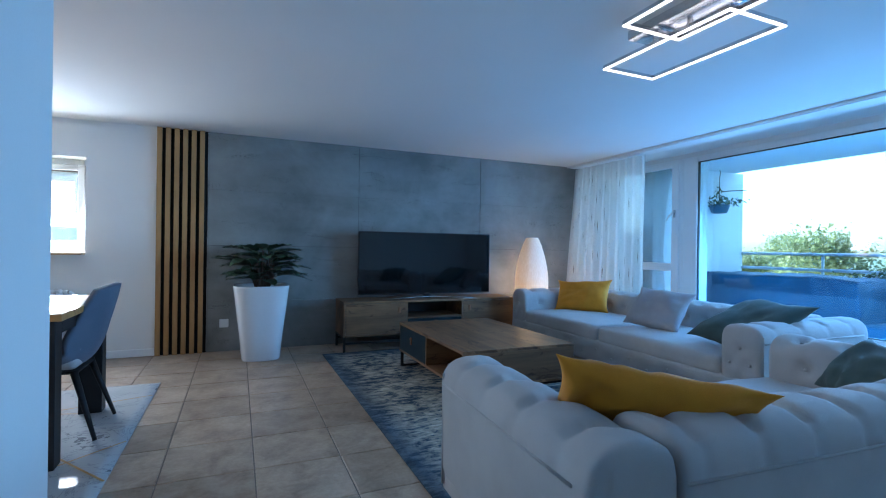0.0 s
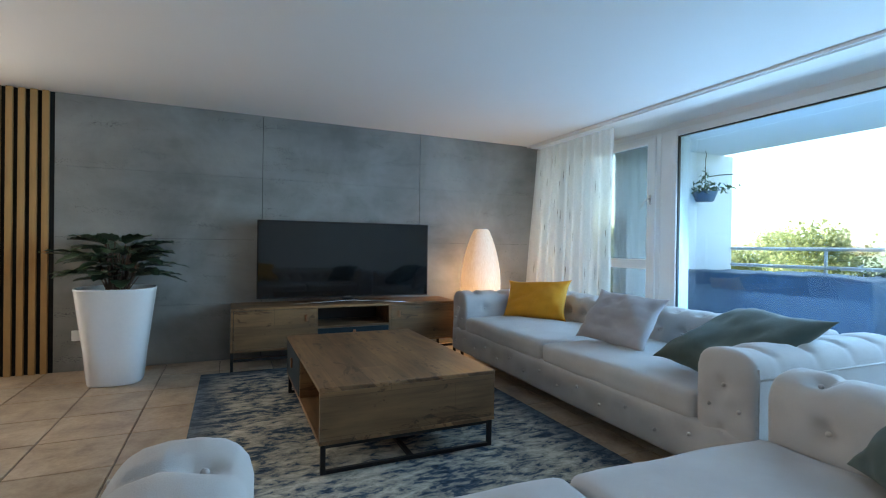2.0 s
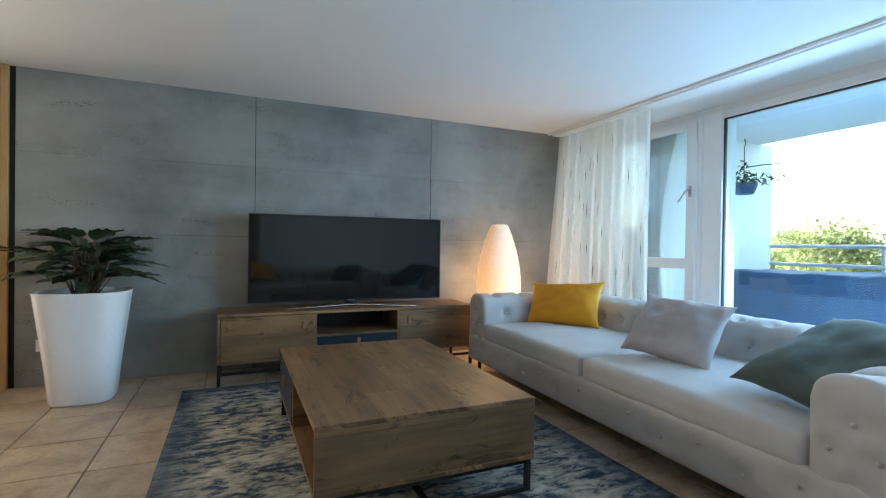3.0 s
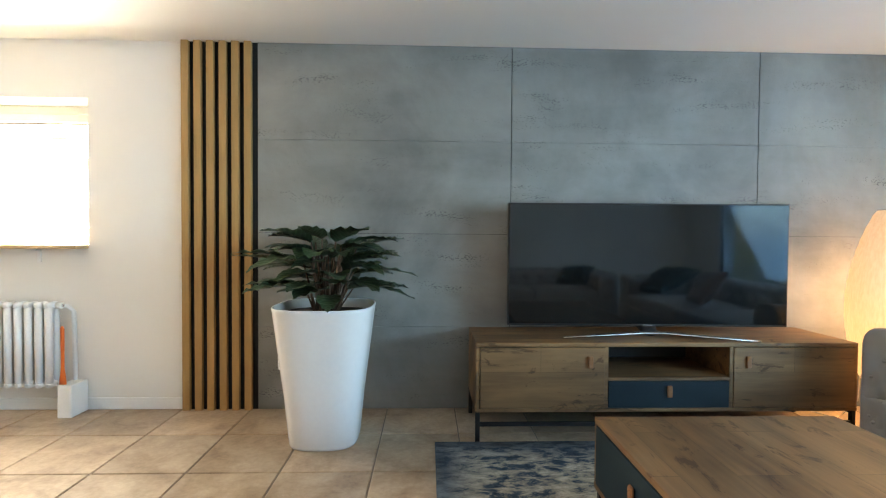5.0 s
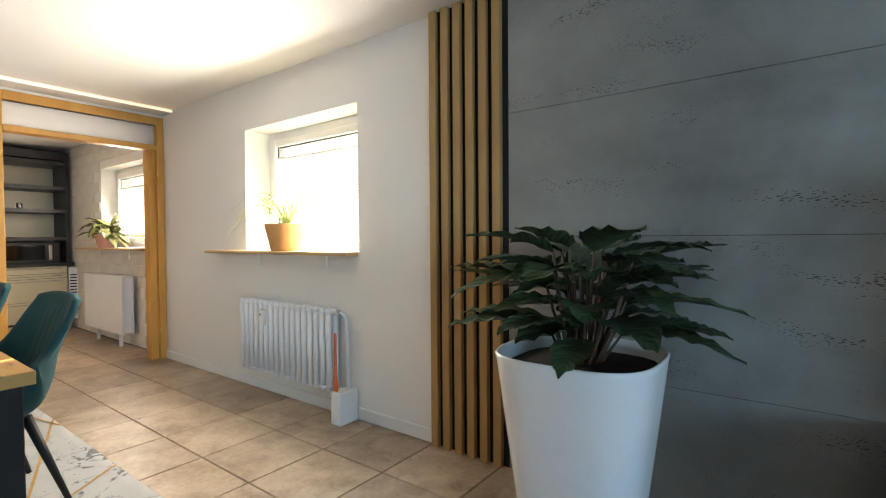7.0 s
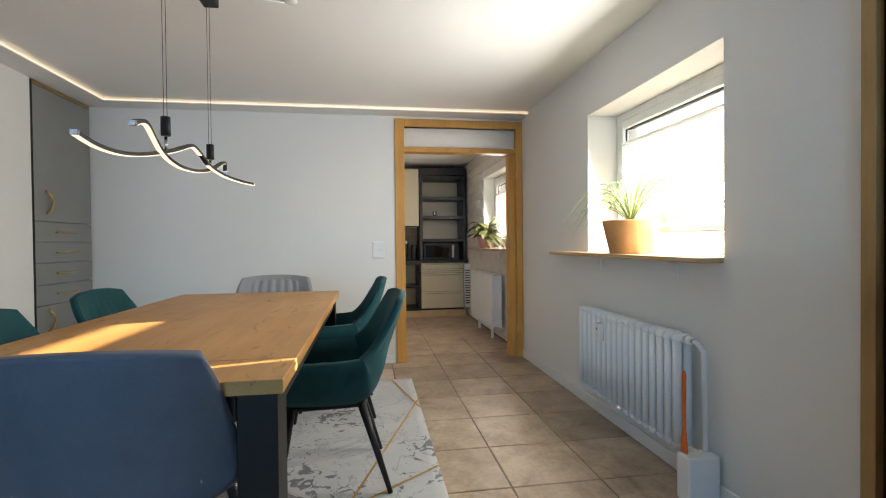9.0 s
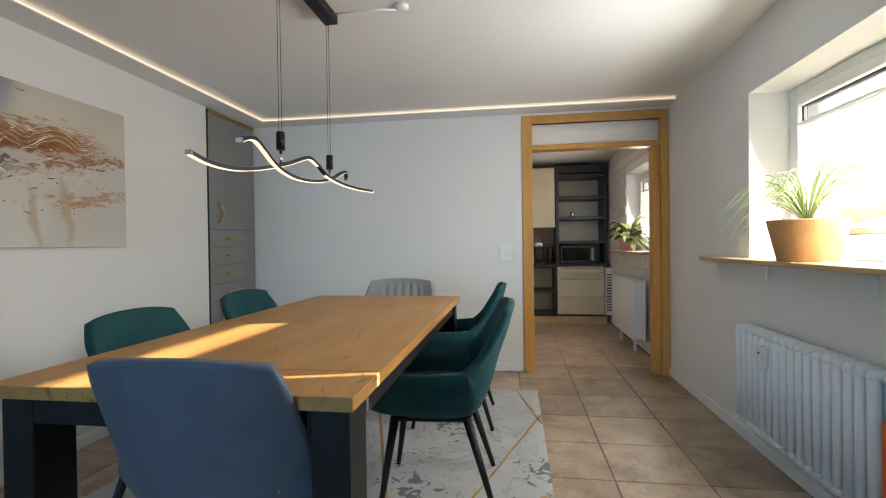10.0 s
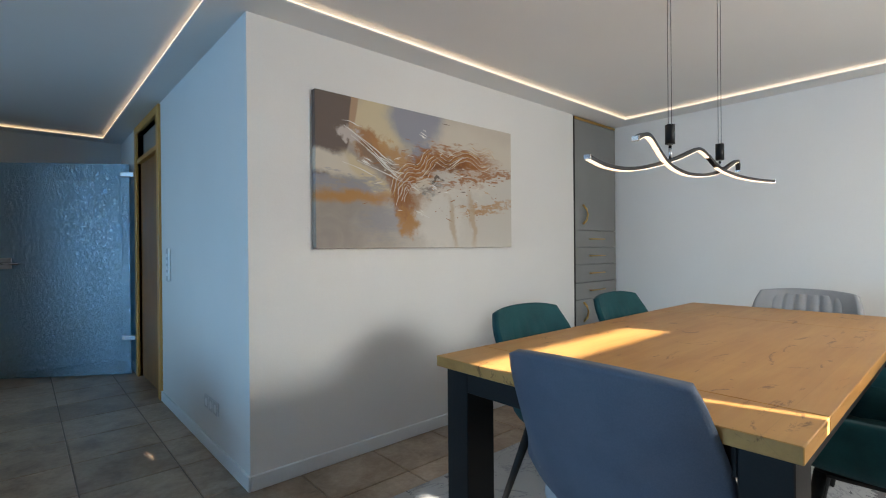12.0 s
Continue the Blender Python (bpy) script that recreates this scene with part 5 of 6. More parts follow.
sofa(pose(1.935, 2.255, 0, 0, 0, 180 - 3.4), 2.27, 1.06, "light grey tufted velvet sofa with its back to the hall")


def pillow(name, m, w, h, t, mat, label, seed, crumple=0.012):
    bm = bmesh.new()
    n = 26
    off = Vector((seed * 3.1, seed * 1.7, 0))

    def point(i, j, side):
        u, v = -1 + 2 * i / n, -1 + 2 * j / n
        su, sv = math.sin(u * math.pi / 2), math.sin(v * math.pi / 2)
        pull = 1 - 0.13 * (1 - abs(sv) ** 3) * abs(su) ** 4
        pull2 = 1 - 0.13 * (1 - abs(su) ** 3) * abs(sv) ** 4
        x, y = su * w / 2 * pull, sv * h / 2 * pull2
        fat = (max(0.0, 1 - abs(su) ** 2.6) * max(0.0, 1 - abs(sv) ** 2.6)) ** 0.5
        wr = crumple * fat * (1.2 * noise.noise(Vector((x * 7, y * 7, side * 0.5)) + off) + 0.8 * (0.5 - abs(noise.noise(Vector((x * 9 + y * 5, y * 13 - x * 6, side)) + off)) * 2) + 0.6 * noise.noise(Vector((x * 17, y * 11, side)) + off))
        bend = 0.03 * noise.noise(Vector((x * 3, y * 3, 4)) + off)
        return (x, y, side * (t / 2 * fat + wr) + bend)

    top = {}
    for side in (1, -1):
        for i in range(n + 1):
            for j in range(n + 1):
                edge = i in (0, n) or j in (0, n)
                if side == -1 and edge:
                    top[-1, i, j] = top[1, i, j]
                else:
                    top[side, i, j] = bm.verts.new(point(i, j, side))
    for side in (1, -1):
        for i in range(n):
            for j in range(n):
                q = [top[side, i, j], top[side, i + 1, j], top[side, i + 1, j + 1], top[side, i, j + 1]]
                bm.faces.new(q if side == 1 else q[::-1]).smooth = True
    ob = thing(name, m, label, "cushion", "sofa cushions")
    part("cover", bm, mat, ob)
    return ob


def leaning(x, y, z, ax, tilt, spin=0):
    """A pillow's pose: its face turned to yaw ax, tilted back by tilt, spun in its plane."""
    return pose(x, y, z) @ pose(0, 0, 0, 0, 0, ax) @ pose(0, 0, 0, 90 - tilt, 0, 0) @ pose(0, 0, 0, 0, 0, spin)


pillow("cushion", leaning(3.66, 4.83, 0.6, -62, 24, 3), 0.66, 0.4, 0.16, M["cushion_yellow"], "mustard yellow velvet cushion leaning in the sofa corner", 1, 0.018)
pillow("cushion", leaning(3.48, 3.58, 0.61, -78, 36, -4), 0.54, 0.42, 0.16, M["cushion_grey"], "crumpled grey cotton cushion leaning on the sofa back", 2, 0.03)
pillow("cushion", leaning(3.43, 2.72, 0.615, -105, 62, 0), 0.61, 0.62, 0.17, M["cushion_green"], "dark green velvet cushion leaning on the sofa arm", 3, 0.016)
pillow("cushion", leaning(1.2, 1.555, 0.615, 139, 38, 11), 0.64, 0.41, 0.12, M["cushion_yellow"], "mustard yellow velvet cushion leaning on the sofa back", 4, 0.028)
pillow("cushion", leaning(2.6, 1.6, 0.575, -125, 40, -6), 0.56, 0.34, 0.16, M["cushion_green"], "dark green velvet cushion in the sofa corner by its arm", 5, 0.018)


def paper_lamp():
    ob = thing("floor_lamp", pose(3.53, 5.68, 0), "glowing egg-shaped rice paper lamp beside the sofa", "floor lamp")
    prof = []
    for k in range(31):
        t = k / 30
        z = 0.26 + 1.027 * t
        r = 0.085 + 0.135 * math.sin(math.pi * min(1.0, t * 0.94 + 0.06) ** 0.9) ** 0.8 - 0.012 * t
        prof.append((r + (0.0025 if k % 2 else 0.0), z))
    bm = bmesh.new()
    rings = [[bm.verts.new((r * math.cos(2 * math.pi * k / 40), r * math.sin(2 * math.pi * k / 40), z)) for k in range(40)] for r, z in prof]
    for r0, r1 in zip(rings, rings[1:]):
        for k in range(40):
            bm.faces.new((r0[k], r0[(k + 1) % 40], r1[(k + 1) % 40], r1[k])).smooth = True
    shade = part("shade", bm, M["paper"], ob, "glowing rice paper shade")
    shade.visible_shadow = False
    for r, z in (prof[0], prof[-1]):
        part("wire_ring", tube(bmesh.new(), [(r * math.cos(2 * math.pi * k / 24), r * math.sin(2 * math.pi * k / 24), z) for k in range(25)], 0.003, 6, False), M["chrome"], ob)
    for k in range(3):
        a = 2 * math.pi * k / 3
        part("leg", tube(bmesh.new(), [(0.085 * math.cos(a), 0.085 * math.sin(a), 0.27), (0.12 * math.cos(a), 0.12 * math.sin(a), 0.0)], 0.006, 8), M["black_metal"], ob)
    part("cable", tube(bmesh.new(), [(-0.09, -0.02, 0.28), (-0.14, -0.03, 0.36), (-0.2, -0.02, 0.3), (-0.19, 0.0, 0.15), (-0.22, 0.1, 0.004), (-0.3, 0.25, 0.004)], 0.003, 6), M["plastic_white"], ob, "white cable")


paper_lamp()


def leaf_mesh(bm, uvl, base, aim, length, width, droop, waves, seed):
    """A lanceolate leaf from base towards aim, arching down, with wavy margins."""
    d = Vector(aim).normalized()
    side = d.cross(Vector((0, 0, 1)))
    side = side.normalized() if side.length > 0.05 else Vector((1, 0, 0))
    n, rows = 12, []
    for i in range(n + 1):
        t = i / n
        p = Vector(base) + d * length * t + Vector((0, 0, -droop * length * t * t))
        w = width * (math.sin(math.pi * t ** 0.75) ** 0.9 if 0 < t < 1 else 0.02)
        rip = 0.1 * width * math.sin(waves * t * 6.28 + seed)
        rows.append([(bm.verts.new(p + side * w * s + Vector((0, 0, abs(s) * (0.25 * w + rip)))), s, t) for s in (-1, -0.5, 0, 0.5, 1)])
    for r0, r1 in zip(rows, rows[1:]):
        for k in range(4):
            q = (r0[k], r0[k + 1], r1[k + 1], r1[k])
            f = bm.faces.new([v[0] for v in q])
            f.smooth = True
            for lp, v in zip(f.loops, q):
                lp[uvl].uv = (v[1] * 0.2, v[2])


def big_plant():
    ob = thing("potted_plant", pose(0.212, 5.56, 0), "dark-leaved prayer plant in a tall white tapered planter", "potted plant")
    prof = [(0.178, 0.0), (0.182, 0.012), (0.205, 0.25), (0.236, 0.5), (0.262, 0.715), (0.266, 0.732), (0.262, 0.738), (0.254, 0.734), (0.245, 0.68)]
    part("planter", lathe(bmesh.new(), prof, 56, power=3.2), M["pot_white"], ob, "glossy white tapered planter")
    part("soil", lathe(bmesh.new(), [(0.23, 0.66), (0.24, 0.685), (0.1, 0.7), (0.01, 0.705)], 28, power=3.2), M["soil"], ob)
    rg = random.Random(11)
    bm_s, bm_l = bmesh.new(), bmesh.new()
    uvl = bm_l.loops.layers.uv.new("UVMap")
    for k in range(58):
        a = 2.399963 * k + rg.uniform(-0.3, 0.3)
        lev = k / 58
        b = (0.06 * math.cos(a), 0.06 * math.sin(a), 0.69)
        r = rg.uniform(0.06, 0.15)
        z = 0.815 + 0.27 * lev + rg.uniform(-0.04, 0.03)
        tip = (r * math.cos(a) + 0.02, r * math.sin(a), z)
        tube(bm_s, [b, (tip[0] * 0.7, tip[1] * 0.7, (0.69 + z) / 2), tip], [0.006, 0.005, 0.004], 6)
        lift = 0.05 + 0.3 * lev + rg.uniform(-0.08, 0.14)
        ln = rg.uniform(0.26, 0.38)
        leaf_mesh(bm_l, uvl, tip, (math.cos(a), math.sin(a), lift), ln, rg.uniform(0.06, 0.095), rg.uniform(0.06, 0.3), rg.uniform(4, 6), rg.uniform(0, 6))
    tube(bm_s, [(0, 0, 0.66), (0.004, 0, 0.9)], [0.022, 0.014], 8)
    tagged(part("stalk_cluster", bm_s, M["stem"], ob), kind="stuff")
    part("leaves", bm_l, M["leaf_dark"], ob, "dark green striped leaves")


big_plant()


def curtain():
    ob = thing("curtain", pose(0, 0, 0), "white sheer curtain with fine dark dashes hanging beside the balcony door", "curtain")
    nx, nz = 150, 12
    y0, y1 = 5.975, 4.68

    def at(s, t):
        """s along the curtain from the corner, t down from the rail."""
        y = y0 + (y1 - y0) * s
        fold = 0.028 * math.sin(s * 62) + 0.016 * math.sin(s * 27 + 1.2)
        return Vector((4.45 + fold * (0.5 + 0.5 * t) - 0.2 * t * (1 - s) ** 1.6 + 0.004 * math.sin(9 * t + s * 20), y + 0.01 * math.sin(s * 90) * t, 2.29 - 2.26 * t))

    bm = bmesh.new()
    g = [[bm.verts.new(at(i / nx, j / nz)) for j in range(nz + 1)] for i in range(nx + 1)]
    for i in range(nx):
        for j in range(nz):
            bm.faces.new((g[i][j], g[i + 1][j], g[i + 1][j + 1], g[i][j + 1])).smooth = True
    part("fabric", bm, M["sheer"], ob, "white sheer fabric")
    rg = random.Random(8)
    bm = bmesh.new()
    for k in range(72):
        s, t, hh = rg.uniform(0.01, 0.97), rg.uniform(0.04, 0.85), rg.uniform(0.035, 0.085)
        w = 0.0019
        pts = [at(s, t), at(s + w, t + hh / 2), at(s, t + hh), at(s - w, t + hh / 2)]
        bm.faces.new([bm.verts.new(p + Vector((-0.003, 0, 0))) for p in pts])
    tagged(part("woven_dashes", bm, M["dash"], ob, "dark bronze woven dashes"), kind="stuff")
    return ob


M["dash"] = surface("bronze_thread", (0.12, 0.09, 0.06), (0.2, 0.15, 0.1), 0.6, 0.2, 20, 200, 0.2)
curtain()
rail = thing("curtain_rail", pose(0, 0, 0), "white curtain track fixed to the ceiling along the window wall", "curtain rail")
part("track", boxed(4.37, 4.55, -0.28, YN - 0.02, CEIL - 0.02, CEIL, 0.003), M["trim_white"], rail)
part("cover_strip", boxed(4.315, 4.33, -0.28, YN - 0.02, CEIL - 0.02, CEIL, 0.002), M["trim_white"], rail)


def ceiling_lamp():
    ob = thing("ceiling_lamp", pose(0, 0, 0), "ceiling lamp of two overlapping glowing rectangular frames", "ceiling lamp")
    part("canopy", boxed(1.92, 2.1, 1.4, 2.4, 2.275, CEIL, 0.003), M["chrome"], ob, "brushed steel canopy")
    for x0, x1, y0, y1, z in ((2.008, 2.412, 1.872, 2.687, 2.225), (1.715, 2.1, 1.41, 2.225, 2.235)):
        bm, bl = bmesh.new(), bmesh.new()
        w = 0.015
        for a, b, c, d in ((x0, x1, y0, y0 + w), (x0, x1, y1 - w, y1), (x0, x0 + w, y0 + w, y1 - w), (x1 - w, x1, y0 + w, y1 - w)):
            box(bm, a, b, c, d, z + 0.008, z + 0.028, 0.001)
            box(bl, a + 0.001, b - 0.001, c + 0.001, d - 0.001, z, z + 0.008)
        fr = part("frame_profile", bm, M["chrome"], ob, "brushed steel frame")
        part("diffuser", bl, M["led_ceiling"], fr, "glowing white diffuser")
    for x, y in ((2.03, 2.1), (2.03, 1.85), (1.98, 1.6), (2.02, 2.3)):
        part("spacer", boxed(x - 0.01, x + 0.01, y - 0.01, y + 0.01, 2.25, 2.276), M["chrome"], ob)


ceiling_lamp()


# ---- dining area ----
def dining_table():
    ob = thing("dining_table", pose(-3.028, 3.285, 0), "golden oak dining table on square black metal legs", "dining table")
    L, D, z = 2.23, 1.035, 0.784
    bm = bmesh.new()
    part("tabletop", boxed(0, 0.555, 0, D, z - 0.036, z, 0.002), M["table_wood"], ob)
    part("tabletop", boxed(0.557, 1.998, 0, D, z - 0.036, z, 0.002), M["table_wood"], ob)
    part("tabletop", boxed(2.0, L, 0, D, z - 0.036, z, 0.002), M["table_wood"], ob)
    for x in (0.03, L - 0.16):
        for y in (0.02, D - 0.12):
            part("leg", boxed(x, x + 0.13, y, y + 0.1, 0.012, z - 0.036, 0.003), M["black_metal"], ob)
    for y in (0.03, D - 0.06):
        part("apron", boxed(0.16, L - 0.16, y, y + 0.03, z - 0.11, z - 0.037, 0.002), M["black_metal"], ob)
    for x in (0.03, L - 0.06):
        part("apron", boxed(x, x + 0.03, 0.12, D - 0.12, z - 0.11, z - 0.037, 0.002), M["black_metal"], ob)


dining_table()


def shell(profile, curl, thick, nu=32):
    """A bent seat shell: profile points (y, z, half width, side rise) from the seat's front edge to the back's top."""
    bm = bmesh.new()
    rows = []
    n = len(profile)
    for i, (y, z, hw, rise, wrap) in enumerate(profile):
        row = []
        for k in range(nu + 1):
            u = -1 + 2 * k / nu
            e = abs(u) ** (curl - (curl - 2.5) * min(1.0, max(0.0, (z - 0.42) / 0.2)))
            yy, zz = y + wrap * e, z + rise * e
            row.append(bm.verts.new((u * hw, yy, zz)))
        rows.append(row)
    for r0, r1 in zip(rows, rows[1:]):
        for k in range(nu):
            bm.faces.new((r0[k], r0[k + 1], r1[k + 1], r1[k])).smooth = True
    bmesh.ops.recalc_face_normals(bm, faces=bm.faces)
    bmesh.ops.solidify(bm, geom=bm.faces[:], thickness=thick)
    for f in bm.faces:
        f.smooth = True
    return bm


def chair(m, label, shell_mat, seat_mat, arms, group):
    """Upholstered dining chair; it faces +y."""
    ob = thing("dining_chair", m, label, "chair", group)
    hw = 0.285
    if arms:
        prof = [(0.3, 0.42, hw * 0.9, 0.12, -0.03), (0.22, 0.4, hw * 0.98, 0.2, 0.0), (0.02, 0.385, hw, 0.22, 0.0), (-0.14, 0.405, hw, 0.21, 0.02), (-0.22, 0.51, hw * 0.98, 0.115, 0.09),
                (-0.265, 0.64, hw * 0.9, 0.03, 0.075), (-0.315, 0.79, hw * 0.84, -0.01, 0.05), (-0.34, 0.885, hw * 0.72, -0.025, 0.03)]
    else:
        prof = [(0.27, 0.4, hw * 0.9, 0.03, 0.0), (0.15, 0.4, hw * 0.95, 0.05, 0.0), (-0.02, 0.4, hw, 0.08, 0.0), (-0.14, 0.42, hw, 0.1, 0.03), (-0.21, 0.52, hw * 1.02, 0.06, 0.1),
                (-0.25, 0.66, hw, 0.01, 0.1), (-0.285, 0.8, hw * 0.93, 0.0, 0.07), (-0.3, 0.885, hw * 0.85, -0.022, 0.05)]
    part("shell", shell(spline(prof), 6.0 if arms else 2.5, 0.03), shell_mat, ob, "curved upholstered shell")
    part("seat_pad", soft_box((0, 0.06, 0.462 if arms else 0.455), (0.44, 0.42, 0.085), 0.04, (14, 14, 3), (), [((-0.2, y, 0.045), (0.2, y, 0.045), 0.006, 0.012) for y in (-0.12, -0.04, 0.04, 0.12)], 0.015), seat_mat, ob, "quilted seat pad")
    inner = [(y + 0.012, z, w * 0.82, r * 0.3, wr * 0.45) for y, z, w, r, wr in prof[4:-1]] + [(prof[-1][0] + 0.008, prof[-1][1] - 0.03, prof[-1][2] * 0.85, 0, prof[-1][4] * 0.45)]
    bm = bmesh.new()
    rows = []
    for y, z, w, r, wr in spline(inner, 4):
        row = []
        for k in range(43):
            u = -1 + 2 * k / 42
            e = abs(u) ** 2.5
            row.append(bm.verts.new((u * w, y + wr * e + 0.012 + (0.002 if arms else 0.012) * abs(math.sin(u * math.pi * 3.5)) + 0.012 * (1 - e), z + r * e)))
        rows.append(row)
    for r0, r1 in zip(rows, rows[1:]):
        for k in range(42):
            bm.faces.new((r0[k], r0[k + 1], r1[k + 1], r1[k])).smooth = True
    bmesh.ops.recalc_face_normals(bm, faces=bm.faces)
    bmesh.ops.solidify(bm, geom=bm.faces[:], thickness=0.01)
    part("back_pad", bm, shell_mat if arms else seat_mat, ob, "channel-stitched back pad", True)
    for sx in (-1, 1):
        for y0, y1 in ((0.19, 0.25), (-0.12, -0.24)):
            bm = tube(bmesh.new(), [(sx * 0.17, y0, 0.4), (sx * 0.235, y1, 0.012)], [0.02, 0.011], 10)
            part("leg", bm, M["black_metal"], ob, "tapered black leg")
    part("under_frame", boxed(-0.18, 0.18, -0.14, 0.21, 0.385, 0.4, 0.003), M["black_metal"], ob)
    return ob


GREEN = "teal velvet chairs round the dining table"
teal = chair(pose(-1.9, 4.36, 0, 0, 0, 184), "teal velvet armchair with tapered black legs, pushed to the table", M["teal"], M["teal"], True, GREEN)
copy_thing(teal, pose(-2.83, 4.31, 0, 0, 0, 182))
copy_thing(teal, pose(-1.47, 3.42, 0, 0, 0, -5))
copy_thing(teal, pose(-2.31, 3.42, 0, 0, 0, -3))
chair(pose(-0.985, 3.91, 0, 0, 0, 90), "blue-grey dining chair with a pale seat at the table's head", M["chair_grey"], M["seat_grey"], False, "grey chairs at the table's ends")
chair(pose(-3.02, 3.845, 0, 0, 0, -90), "light grey channel-stitched chair between table and wall", M["chair_lightgrey"], M["chair_lightgrey"], False, "grey chairs at the table's ends")


def pendant():
    ob = thing("pendant_lamp", pose(0, 0, 0), "black pendant lamp with two glowing intertwined wave ribbons", "pendant lamp")
    part("canopy", boxed(-2.07, -1.45, 3.75, 3.82, CEIL - 0.045, CEIL, 0.003), M["black_metal"], ob, "long black ceiling canopy")
    for x in (-1.505, -2.012):
        for dy in (-0.006, 0.006):
            part("cable", tube(bmesh.new(), [(x, 3.786 + dy, 1.595), (x, 3.786 + dy, CEIL - 0.04)], 0.0011, 6), M["black_plastic"], ob)
        part("socket", tube(bmesh.new(), [(x, 3.786, 1.53), (x, 3.786, 1.6)], 0.017, 18), M["black_metal"], ob, "black cylinder")
        part("pin", tube(bmesh.new(), [(x, 3.786, 1.47), (x, 3.786, 1.525)], 0.006, 8), M["chrome"], ob, "chrome pin")
    one = [(-1.016, 3.745, 1.43), (-1.1, 3.755, 1.412), (-1.22, 3.765, 1.412), (-1.37, 3.775, 1.437), (-1.56, 3.785, 1.485), (-1.68, 3.795, 1.525), (-1.745, 3.798, 1.54), (-1.83, 3.8, 1.522), (-1.93, 3.81, 1.482), (-2.09, 3.83, 1.462), (-2.24, 3.86, 1.456), (-2.388, 3.893, 1.458)]
    two = [(-1.122, 3.844, 1.484), (-1.18, 3.838, 1.505), (-1.24, 3.831, 1.51), (-1.34, 3.81, 1.49), (-1.43, 3.795, 1.465), (-1.535, 3.785, 1.446), (-1.68, 3.78, 1.438), (-1.87, 3.78, 1.453), (-2.05, 3.783, 1.49), (-2.16, 3.785, 1.53), (-2.238, 3.786, 1.55), (-2.25, 3.786, 1.51)]
    for pts in (one, two):
        pts = [Vector(p) for p in spline(pts, 5)]
        bm, bl = bmesh.new(), bmesh.new()
        rows, rl = [], []
        for i, p in enumerate(pts):
            d = (pts[min(i + 1, len(pts) - 1)] - pts[max(i - 1, 0)]).normalized()
            side = d.cross(Vector((0, 0, 1))).normalized()
            nrm = side.cross(d).normalized()
            w, t = side * 0.009, nrm * 0.006
            rows.append([bm.verts.new(p + a * w + b * t) for a, b in ((-1, -1), (1, -1), (1, 1), (-1, 1))])
            rl.append([bl.verts.new(p + a * w * 0.85 - nrm * (0.006 + b)) for a, b in ((-1, 0.0004), (1, 0.0004), (1, 0.0025), (-1, 0.0025))])
        for bmx, rr in ((bm, rows), (bl, rl)):
            for i, (r0, r1) in enumerate(zip(rr, rr[1:])):
                if bmx is bl and i > 9 and (pts[i + 1] - pts[i]).normalized().z < -0.3:
                    continue
                for k in range(4):
                    bmx.faces.new((r0[k], r0[(k + 1) % 4], r1[(k + 1) % 4], r1[k]))
            if bmx is bm:
                bm.faces.new(rr[0][::-1]), bm.faces.new(rr[-1])
        rib = part("ribbon", bm, M["black_metal"], ob, "black wave-shaped ribbon")
        part("diffuser", bl, M["led_pendant"], rib, "glowing warm white underside")
        for e in (pts[0], pts[-1]):
            part("end_cap", boxed(e.x - 0.005, e.x + 0.005, e.y - 0.0105, e.y + 0.0105, e.z - 0.008, e.z + 0.0075, 0.001), M["chrome"], rib, "chrome end cap")


pendant()
cp = thing("ceiling_outlet", pose(-2.02, 4.17, CEIL), "white ceiling cable outlet with a loose wire to the pendant", "ceiling outlet")
part("cap", lathe(bmesh.new(), [(0.032, -0.0005), (0.032, -0.014), (0.022, -0.02), (0.004, -0.021)], 20), M["plastic_white"], cp)
part("wire", tube(bmesh.new(), [(0.0, -0.03, -0.02), (0.05, -0.14, -0.035), (0.02, -0.26, -0.022), (0.0, -0.36, -0.012)], 0.004, 6), M["plastic_white"], cp)


